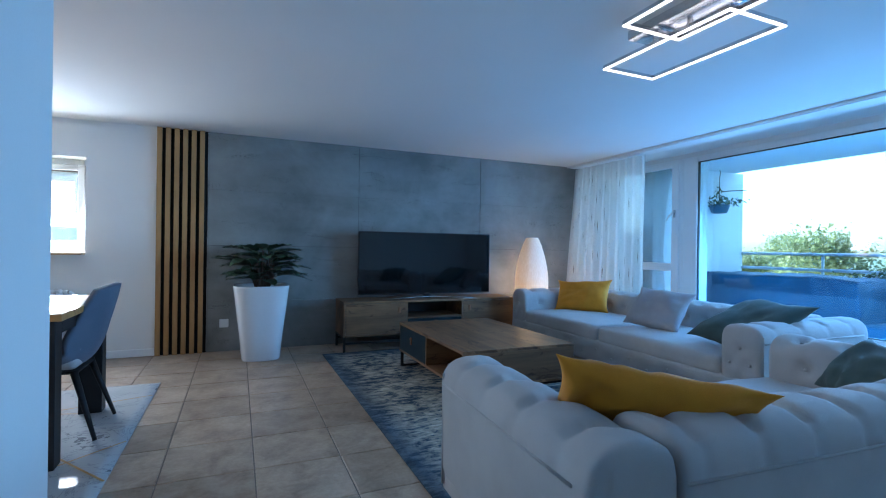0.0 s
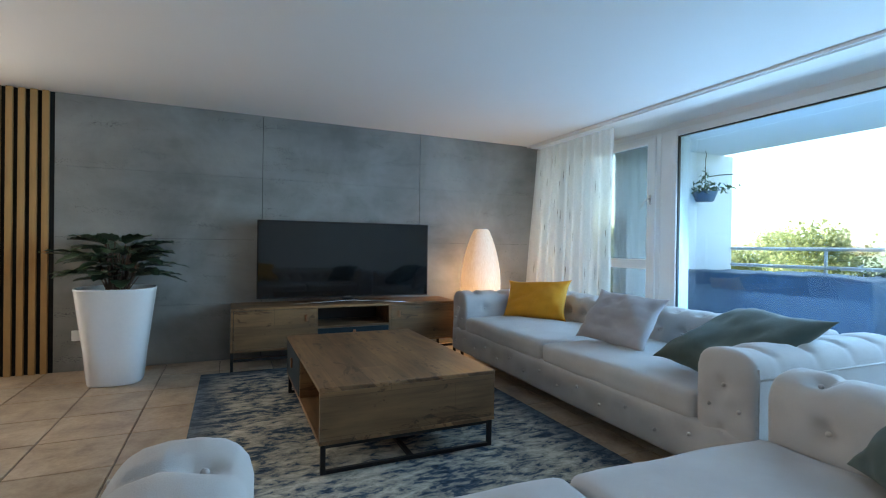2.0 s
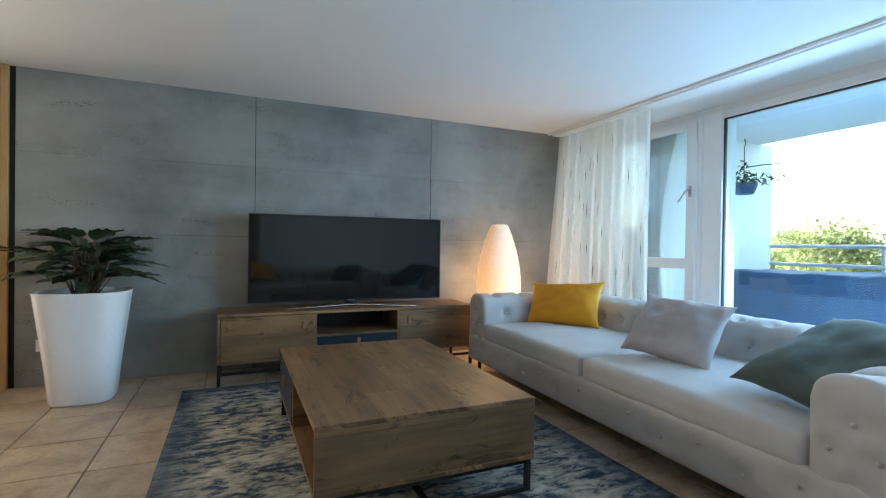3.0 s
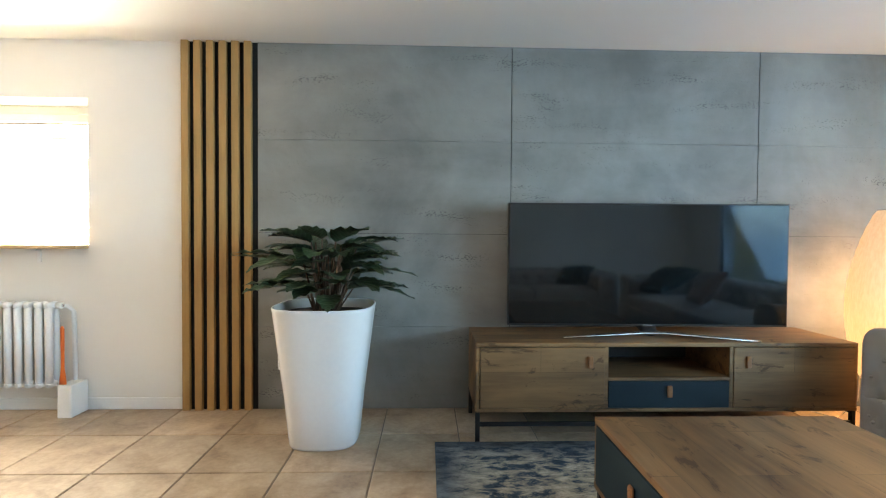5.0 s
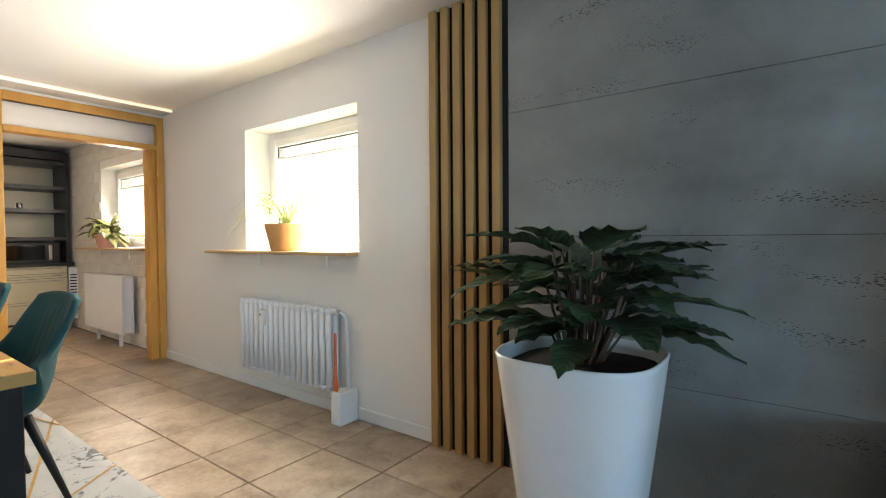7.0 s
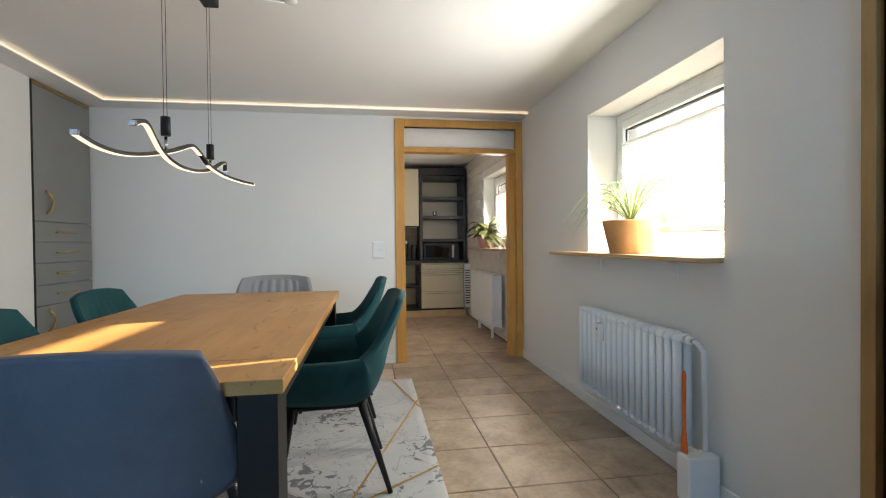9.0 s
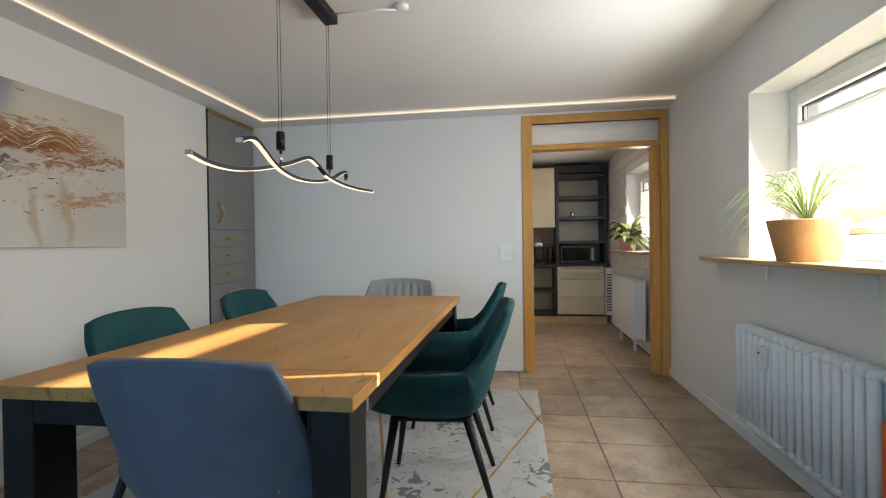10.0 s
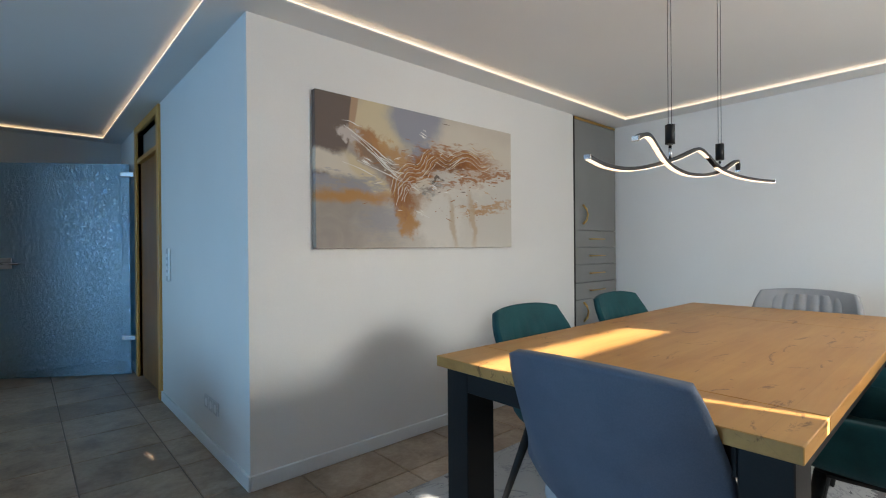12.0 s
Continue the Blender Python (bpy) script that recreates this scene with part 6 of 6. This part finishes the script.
def column_radiator():
    ob = thing("radiator", pose(-2.56, YN, 0), "white column radiator under the dining window", "radiator")
    n, L, z0, z1 = 17, 1.04, 0.165, 0.69
    sec = None
    for i in range(n):
        x = L * (i + 0.5) / n
        if sec is None:
            bm = bmesh.new()
            for y in (-0.092, -0.042):
                tube(bm, [(0, y, z0 + 0.02), (0, y, z1 - 0.02)], 0.0215, 10)
            for z in (z0 + 0.02, z1 - 0.02):
                tube(bm, [(0, -0.114, z - 0.004), (0, -0.1, z), (0, -0.036, z), (0, -0.022, z - 0.004)], [0.012, 0.023, 0.023, 0.012], 10)
                tube(bm, [(-L / n / 2, -0.067, z), (L / n / 2, -0.067, z)], 0.018, 8)
            s = part("section", bm, M["radiator"], ob)
            sec, s.location = s.data, (x, 0, 0)
        else:
            share("section", sec, ob, (x, 0, 0))
    hx = L * 5.5 / n
    part("heat_meter", boxed(hx - 0.02, hx + 0.02, -0.142, -0.108, 0.52, 0.63, 0.004), M["plastic_white"], ob, "white heat cost meter")
    part("meter_window", boxed(hx - 0.01, hx + 0.004, -0.1435, -0.142, 0.59, 0.602), M["black_plastic"], ob)
    bm = tube(bmesh.new(), [(L, -0.067, z1 - 0.02), (L + 0.035, -0.067, z1 - 0.02)], 0.02, 10)
    part("valve_head", bm, M["plastic_white"], ob)
    part("vent_plug", tube(bmesh.new(), [(L + 0.035, -0.067, z1 - 0.02), (L + 0.05, -0.067, z1 - 0.02)], 0.011, 8), M["chrome"], ob, "steel vent plug")
    part("pipe", tube(bmesh.new(), [(L, -0.067, z1 - 0.02), (L + 0.06, -0.06, z1 - 0.025), (L + 0.085, -0.045, z1 - 0.06), (L + 0.09, -0.04, 0.02)], 0.013, 8), M["radiator"], ob, "white riser pipe")
    part("pipe", tube(bmesh.new(), [(L, -0.067, z0 + 0.02), (L + 0.1, -0.06, z0 + 0.02), (L + 0.11, -0.05, 0.07), (L + 0.11, -0.05, 0.0)], 0.011, 8), M["radiator"], ob, "white return pipe")
    part("pipe_cover", boxed(L + 0.065, L + 0.15, -0.165, -0.016, 0.0, 0.2, 0.008, 2), M["plastic_white"], ob, "white pipe box")


column_radiator()
sh = thing("shoehorn", pose(-1.435, YN - 0.14, 0.201), "long orange plastic shoehorn leaning beside the radiator", "shoehorn")
part("blade", tube(bmesh.new(), [(0, 0, 0.0), (0, 0, 0.04), (0, 0.0, 0.1), (0, 0.0, 0.335), (0, 0.0, 0.352)], [0.022, 0.02, 0.011, 0.013, 0.008], 10, squash=0.4), M["orange"], sh)


def grass_plant():
    ob = thing("potted_plant", pose(-2.115, 6.025, 1.044), "spindly grass-leaved plant in a terracotta pot on the sill", "potted plant")
    part("pot", lathe(bmesh.new(), [(0.112, 0.0), (0.117, 0.006), (0.145, 0.13), (0.157, 0.182), (0.157, 0.19), (0.147, 0.19), (0.14, 0.165)], 36), M["terracotta"], ob, "terracotta pot")
    part("soil", lathe(bmesh.new(), [(0.125, 0.15), (0.128, 0.168), (0.01, 0.172)], 20), M["soil"], ob)
    rg = random.Random(21)
    bm = bmesh.new()
    for k in range(52):
        a = rg.uniform(0, 6.28)
        ln = rg.uniform(0.26, 0.5) if k % 3 else rg.uniform(0.45, 0.72)
        if k == 0:
            a, ln = 3.2, 0.72
        dx, dy = math.cos(a), (math.sin(a) if ln < 0.4 else -abs(math.sin(a))) * 0.6
        rise = rg.uniform(0.1, 0.21)
        pts = []
        for i in range(9):
            t = i / 8
            y = min(0.12, dy * ln * t)
            pts.append(Vector((dx * ln * t, y, 0.165 + rise * math.sin(min(1.0, t * 1.25) * math.pi * 0.62) * 1.5 - 0.16 * (ln / 0.4) * t ** 2.2)))
        rows = []
        for i, p in enumerate(pts):
            w = 0.0026 * (1 - (i / 8) ** 1.5) + 0.0006
            rows.append([bm.verts.new(p + Vector((-dy, dx, 0)).normalized() * w * s + Vector((0, 0, 1.3 * w * abs(s)))) for s in (-1, 0, 1)])
        for r0, r1 in zip(rows, rows[1:]):
            for j in (0, 1):
                bm.faces.new((r0[j], r0[j + 1], r1[j + 1], r1[j])).smooth = True
    part("leaves", bm, M["grass_leaf"], ob, "thin arching yellow-green leaves")


grass_plant()

# ---- kitchen ----
XK = -6.65


def kitchen():
    base = thing("kitchen_base_unit", pose(XK, 5.3, 0), "cream drawer unit in a black kitchen base", "kitchen cabinet")
    part("body", boxed(-0.58, -0.02, 0, 0.65, 0.1, 0.81), M["kitchen_black"], base)
    for z0, z1 in ((0.72, 0.81), (0.66, 0.715), (0.38, 0.655), (0.13, 0.375)):
        d = part("drawer", boxed(-0.02, 0.0, 0.004, 0.646, z0, z1, 0.003), M["cream"], base, "cream drawer front")
        part("handle", boxed(0.0, 0.008, 0.06, 0.59, z1 - 0.03, z1 - 0.022, 0.001), M["chrome"], d)
    part("plinth", boxed(-0.5, -0.01, -0.6, 0.68, 0.0, 0.1), M["sill_wood"], base, "wood-look plinth")
    b2 = thing("kitchen_base_shelf", pose(XK, 4.55, 0), "open black kitchen base shelf", "kitchen cabinet")
    for y in (0.0, 0.72):
        part("side_panel", boxed(-0.58, 0, y, y + 0.025, 0.1, 0.81), M["kitchen_black"], b2)
    for z in (0.1, 0.44, 0.785):
        part("shelf", boxed(-0.58, 0, 0.025, 0.72, z, z + 0.025), M["kitchen_black"], b2)
    part("back_panel", boxed(-0.58, -0.56, 0.025, 0.72, 0.125, 0.785), M["cream"], b2)
    wt = part("worktop", boxed(-0.62, 0.02, -0.9, 0.72, 0.0, 0.04, 0.004), M["kitchen_black"])
    wt.location = (XK, 5.3, 0.81)
    tagged(wt, "black laminate kitchen worktop", "worktop")
    tall = thing("kitchen_shelf_unit", pose(XK - 0.1, 5.3, 0.85), "tall open black shelf above the worktop", "shelf")
    for y in (0.0, 0.67):
        part("side_panel", boxed(-0.5, 0, y, y + 0.045, 0.0, 1.4), M["kitchen_black"], tall)
    for z in (0.28, 0.63, 0.92, 1.24):
        part("shelf", boxed(-0.5, 0, 0.045, 0.67, z, z + 0.045), M["kitchen_black"], tall)
    part("top_panel", boxed(-0.5, 0, 0.045, 0.67, 1.3, 1.4), M["kitchen_black"], tall)
    part("back_panel", boxed(-0.5, -0.48, 0.045, 0.67, 0.0, 1.3), M["cream"], tall, "cream back panel")
    up = thing("kitchen_wall_unit", pose(XK - 0.1, 4.5, 1.37), "cream wall cabinet above the worktop", "kitchen cabinet")
    part("body", boxed(-0.35, -0.02, 0, 0.79, 0, 0.86), M["kitchen_black"], up)
    for y in (0.0, 0.395):
        part("door", boxed(-0.02, 0, y + 0.003, y + 0.392, 0.0, 0.86, 0.003), M["cream"], up, "cream door")
    mw = thing("microwave", pose(XK - 0.12, 5.36, 0.85), "black microwave on the kitchen worktop", "microwave")
    part("casing", boxed(-0.36, 0, 0, 0.55, 0.0, 0.26, 0.008), M["black_plastic"], mw)
    part("door_window", boxed(0, 0.004, 0.03, 0.4, 0.04, 0.22, 0.002), M["screen"], mw)
    part("handle", boxed(0.004, 0.03, 0.43, 0.47, 0.03, 0.23, 0.006), M["chrome"], mw, "steel handle")
    cm = thing("coffee_machine", pose(XK - 0.2, 4.98, 0.85), "black and silver capsule coffee machine", "coffee machine")
    part("base", boxed(-0.2, 0.12, 0, 0.16, 0, 0.03, 0.008), M["black_plastic"], cm)
    part("body", soft_box((-0.08, 0.08, 0.16), (0.2, 0.15, 0.27), 0.05, (4, 4, 6)), M["black_plastic"], cm)
    part("head", soft_box((0.02, 0.08, 0.27), (0.2, 0.13, 0.1), 0.045, (4, 4, 3)), M["chrome"], cm, "silver brew head")
    gr = thing("canister", pose(XK - 0.25, 5.22, 0.85), "tall black canister beside the coffee machine", "canister")
    part("body", lathe(bmesh.new(), [(0.05, 0.0), (0.052, 0.005), (0.052, 0.22), (0.046, 0.235), (0.01, 0.238)], 18), M["black_plastic"], gr)
    cup = part("tin", lathe(bmesh.new(), [(0.028, 0.0), (0.03, 0.003), (0.03, 0.07), (0.026, 0.074), (0.005, 0.075)], 16), M["chrome"])
    cup.location = (XK - 0.25, 5.55, 0.85 + 0.675)
    tagged(cup, "small steel tin on the kitchen shelf", "tin")
    # slotted vent grille, a white frame with dark slots
    vent_ob = thing("bottle_rack", pose(XK + 0.0, 5.99, 0.13), "narrow white vent grille beside the drawer unit", "vent grille")
    part("grille_frame", boxed(-0.02, 0.02, -0.03, 0.06, 0.0, 0.66, 0.003), M["trim_white"], vent_ob)
    for k in range(14):
        part("slot", boxed(0.02, 0.0215, -0.02, 0.05, 0.06 + k * 0.038, 0.076 + k * 0.038), M["black_plastic"], vent_ob)
    rad = thing("radiator", pose(0, YN + 0.05, 0), "flat white panel radiator under the kitchen window", "radiator")
    part("front_panel", boxed(-5.85, -4.75, -0.17, -0.145, 0.14, 0.75, 0.01, 2), M["radiator"], rad)
    part("rear_panel", boxed(-5.85, -4.75, -0.08, -0.055, 0.14, 0.75, 0.01, 2), M["radiator"], rad)
    for x in (-5.83, -4.77):
        part("side_cover", boxed(x - 0.01, x + 0.01, -0.145, -0.08, 0.16, 0.73, 0.003), M["radiator"], rad)
    for x in (-5.6, -4.95):
        part("foot", boxed(x - 0.015, x + 0.015, -0.13, -0.1, 0.0, 0.14), M["radiator"], rad)
    pl = thing("potted_plant", pose(-5.55, 6.03, 1.044), "variegated leafy plant in a pink pot on the kitchen sill", "potted plant")
    part("pot", lathe(bmesh.new(), [(0.08, 0.0), (0.085, 0.005), (0.115, 0.12), (0.12, 0.15), (0.112, 0.152), (0.105, 0.13)], 28), M["pink_pot"], pl, "pink ceramic pot")
    part("soil", lathe(bmesh.new(), [(0.1, 0.11), (0.103, 0.132), (0.01, 0.135)], 16), M["soil"], pl)
    rg = random.Random(4)
    bm = bmesh.new()
    uvl = bm.loops.layers.uv.new("UVMap")
    for k in range(38):
        a = 2.4 * k
        lift = rg.uniform(-0.1, 1.1)
        b = (0.04 * math.cos(a), 0.04 * math.sin(a), 0.14 + rg.uniform(0.0, 0.12))
        leaf_mesh(bm, uvl, b, (math.cos(a), math.sin(a) * 0.55, lift), rg.uniform(0.2, 0.34), rg.uniform(0.035, 0.055), rg.uniform(0.3, 0.7), 3, k)
    part("leaves", bm, M["leaf_kitchen"], pl, "variegated green and cream leaves")


kitchen()

# ---- balcony and distance ----
setting("balcony_floor", boxed(5.25, 7.15, -1.5, 5.6, -0.25, -0.05), M["concrete_slab"], "grey concrete balcony floor", "balcony")
setting("balcony_roof", boxed(5.25, 6.9, -1.5, 5.6, 2.33, 2.55), M["render_white"], "white underside of the balcony above", "balcony")
setting("balcony_side_wall", boxed(5.25, 7.1, 5.3, 5.5, -0.05, 2.33), M["render_white"], "white rendered balcony side wall", "wall")
setting("balcony_parapet", boxed(7.05, 7.15, -1.5, 5.3, -0.05, 0.8), M["render_white"], "white balcony parapet", "balcony")
br = thing("balcony_railing", pose(0, 0, 0), "two grey rails on posts above the balcony parapet", "railing")
for z in (0.91, 1.12):
    part("rail", tube(bmesh.new(), [(7.1, -1.5, z), (7.1, 5.3, z)], 0.022, 10), M["rail_metal"], br)
for y in (-1.2, 0.6, 2.4, 4.2):
    part("post", tube(bmesh.new(), [(7.1, y, 0.78), (7.1, y, 1.12)], 0.018, 8), M["rail_metal"], br)
bc = thing("covered_bench", pose(6.1, 3.32, -0.05), "garden sofa under a dark blue weather cover on the balcony", "garden sofa")
part("cover", soft_box((0.42, 0.965, 0.45), (0.84, 1.93, 0.9), 0.05, (10, 26, 10), (), (), 0.0, 0.03), M["balcony_blue"], bc, "dark blue tarpaulin cover")
gc = thing("garden_chair", pose(5.75, 2.5, -0.05), "low blue cushioned garden seat on the balcony", "garden chair")
part("seat", soft_box((0.35, 0.35, 0.36), (0.7, 0.7, 0.2), 0.05, (8, 8, 3), (), (), 0.02), M["balcony_blue"], gc, "blue cushion")
for x in (0.05, 0.65):
    for y in (0.05, 0.65):
        part("leg", tube(bmesh.new(), [(x, y, 0), (x, y, 0.3)], 0.018, 8), M["black_metal"], gc)


def clump(bm, centre, spread, n, size, rg):
    for _ in range(n):
        c = Vector(centre) + Vector((rg.gauss(0, spread[0]), rg.gauss(0, spread[1]), rg.gauss(0, spread[2])))
        a, b = Vector((rg.uniform(-1, 1), rg.uniform(-1, 1), rg.uniform(-1, 1))), Vector((rg.uniform(-1, 1), rg.uniform(-1, 1), rg.uniform(-1, 1)))
        a, b = a.normalized() * size * rg.uniform(0.6, 1.3), b.normalized() * size * rg.uniform(0.4, 0.8)
        bm.faces.new([bm.verts.new(c + v) for v in (-a, b, a, -b)])


hb = thing("hanging_basket", pose(6.44, 5.2, 0), "blue hanging flower basket with trailing leaves on the balcony", "hanging basket")
part("bowl", lathe(bmesh.new(), [(0.09, 1.7), (0.1, 1.705), (0.135, 1.8), (0.14, 1.82), (0.13, 1.82)], 24), M["balcony_blue"], hb, "blue plastic bowl")
part("wire", tube(bmesh.new(), [(0, 0, 1.82), (0, 0, 2.24), (0.02, 0, 2.28), (0, 0, 2.33)], 0.005, 6), M["black_metal"], hb, "wire hook")
part("wall_arm", tube(bmesh.new(), [(0.15, 0.06, 2.03), (0.05, -0.15, 2.015), (-0.02, -0.42, 1.99)], 0.006, 6), M["black_metal"], hb, "thin steel arm from the side wall")
rg = random.Random(2)
bm = bmesh.new()
clump(bm, (0, 0, 1.85), (0.12, 0.15, 0.03), 160, 0.03, rg), clump(bm, (0, 0, 1.95), (0.03, 0.03, 0.06), 50, 0.025, rg)
part("leaves", bm, M["leaf_small"], hb, "trailing green leaves")
for y in (3.5, 2.5, 1.5):
    fb = thing("flower_box", pose(6.93, y, 0), "white balcony flower box with white blossoms and leaves", "flower box", "flower boxes on the parapet")
    part("box", boxed(-0.09, 0.09, -0.4, 0.4, 0.62, 0.8, 0.01), M["render_white"], fb)
    part("bracket", boxed(0.09, 0.12, -0.3, 0.3, 0.7, 0.72), M["black_metal"], fb)
    bm = bmesh.new()
    clump(bm, (0, 0, 0.84), (0.05, 0.2, 0.04), 260, 0.03, rg)
    part("leaves", bm, M["leaf_small"], fb)
    bm = bmesh.new()
    clump(bm, (-0.02, 0, 0.87), (0.06, 0.2, 0.04), 90, 0.02, rg)
    part("blossoms", bm, M["petal"], fb, "white blossoms")

bm = bmesh.new()
bmesh.ops.create_circle(bm, cap_ends=True, segments=64, radius=1500)
for v in bm.verts:
    v.co.z = -9.0
setting("ground", bm, M["meadow"], "far green ground below the flat", "ground")


def tree(x, y, top, spread, seed):
    rg = random.Random(seed)
    ob = thing("tree", pose(x, y, -9.0), "leafy broad-crowned tree beyond the balcony", "tree", "trees beyond the balcony")
    h = top + 9.0
    bm = tube(bmesh.new(), [(0, 0, 0), (0.1, 0.05, h * 0.35), (-0.1, 0.1, h * 0.7)], [0.35, 0.25, 0.1], 8)
    for k in range(6):
        a = k * 1.05 + seed
        tube(bm, [(0, 0, h * (0.35 + 0.05 * k)), (spread * 0.4 * math.cos(a), spread * 0.4 * math.sin(a), h * (0.55 + 0.05 * k))], [0.12, 0.04], 6)
    part("trunk", bm, M["bark"], ob)
    bm = bmesh.new()
    for k in range(34):
        a, rr, zz = rg.uniform(0, 6.28), spread * rg.uniform(0.1, 0.95), rg.uniform(0.42, 0.97)
        rr *= math.sin(math.pi * (0.15 + 0.8 * (zz - 0.4) / 0.6)) + 0.1
        clump(bm, (rr * math.cos(a), rr * math.sin(a), h * zz), (0.55, 0.55, 0.4), 400, 0.1, rg)
    part("crown", bm, M["tree_leaf"], ob, "uneven leafy crown")


rg = random.Random(77)
for k in range(15):
    yy = -6 + k * 4.0
    tree(28 + rg.uniform(-5, 12), yy * 0.9 + rg.uniform(-1.5, 1.5), rg.uniform(0.6, 3.0), rg.uniform(2.4, 3.6), k)


def far_house(x, y, w, d, h, storeys, cols, label, facing, mat):
    ob = thing("apartment_building", pose(x, y, -9.0, 0, 0, facing), label, "building")
    part("wall", boxed(-w / 2, w / 2, 0, d, 0, h), mat, ob)
    part("roof", boxed(-w / 2 - 0.3, w / 2 + 0.3, -0.3, d + 0.3, h, h + 0.4), M["roof"], ob)
    me = None
    for s in range(storeys):
        for c in range(cols):
            px, pz = -w / 2 + w * (c + 0.5) / cols, h * (s + 0.35) / storeys
            if me is None:
                q = part("window", boxed(-0.8, 0.8, -0.06, 0.0, 0, 1.3), M["facade_blue"], ob)
                me, q.location = q.data, (px, 0, pz)
            else:
                share("window", me, ob, (px, 0, pz))


far_house(60, 12, 22, 10, 11.4, 4, 8, "pale apartment block far behind the trees", -90, M["facade"])
far_house(-2.5, 24, 26, 10, 13.0, 5, 9, "pale apartment block opposite the dining window", 0, M["facade"])

# ---- floor tiles, kitchen brick cladding ----
P, G = 0.4335, 0.0035
tile_bm = boxed(-P / 2 + G, P / 2 - G, -P / 2 + G, P / 2 - G, -0.012, 0.0, 0.003)
floor_ob = bpy.data.objects["floor"]
first = part("tile", tile_bm, M["tile"], floor_ob)
tile_me, used, far = first.data, 0, []
for i in range(-18, 12):
    for j in range(-17, 3):
        x, y = 0.08 + (i + 0.5) * P, 5.165 + (j + 0.5) * P
        if x > XE + 0.2 or x < -7.5 or y > YN + 0.1 or y < -1.75:
            continue
        hall = XH - 0.2 < x < 1.3
        if y < YP - 0.2 and x < XH - 0.25:
            continue
        if y < -0.5 and not hall:
            continue
        if -4.4 < x < 3.2 and not (x > 1.0 and y < 2.3) and used < 299:
            if used == 0:
                first.location = (x, y, 0)
            else:
                share("tile", tile_me, floor_ob, (x, y, 0))
            used += 1
        else:
            far.append((x, y))
bm = bmesh.new()
for x, y in far:
    h = P / 2 - G
    box(bm, x - h, x + h, y - h, y + h, -0.012, 0.0)
tagged(part("far_tiles", bm, M["tile"], floor_ob), kind="stuff")

wk = bpy.data.objects["wall_kitchen_north"]
brick_bm = boxed(0.002, 0.398, -0.012, 0.0, 0.002, 0.118, 0.003)
bfirst = part("brick", brick_bm, M["white_brick"], wk)
nb = 0
for r in range(19):
    for c in range(9):
        x, z = -7.0 + c * 0.4 - (0.2 if r % 2 else 0), 0.02 + r * 0.12
        if x + 0.4 > XW - 0.21 or (x + 0.4 > WIN_K[0] and x < WIN_K[1] and z + 0.12 > WIN_K[2] and z < WIN_K[3]):
            continue
        if nb == 0:
            bfirst.location = (x, YN + 0.05, z)
        else:
            share("brick", bfirst.data, wk, (x, YN + 0.05, z))
        nb += 1
wkw = bpy.data.objects["wall_kitchen_west"]
tb = part("wall_tile", boxed(0, 0.01, 0.002, 0.098, 0.002, 0.098, 0.002), M["beige_tile"], wkw)
for r in range(5):
    for c in range(8):
        p = (-7.3, 4.5 + c * 0.1, 0.86 + r * 0.1)
        if r == c == 0:
            tb.location = p
        else:
            share("wall_tile", tb.data, wkw, p)
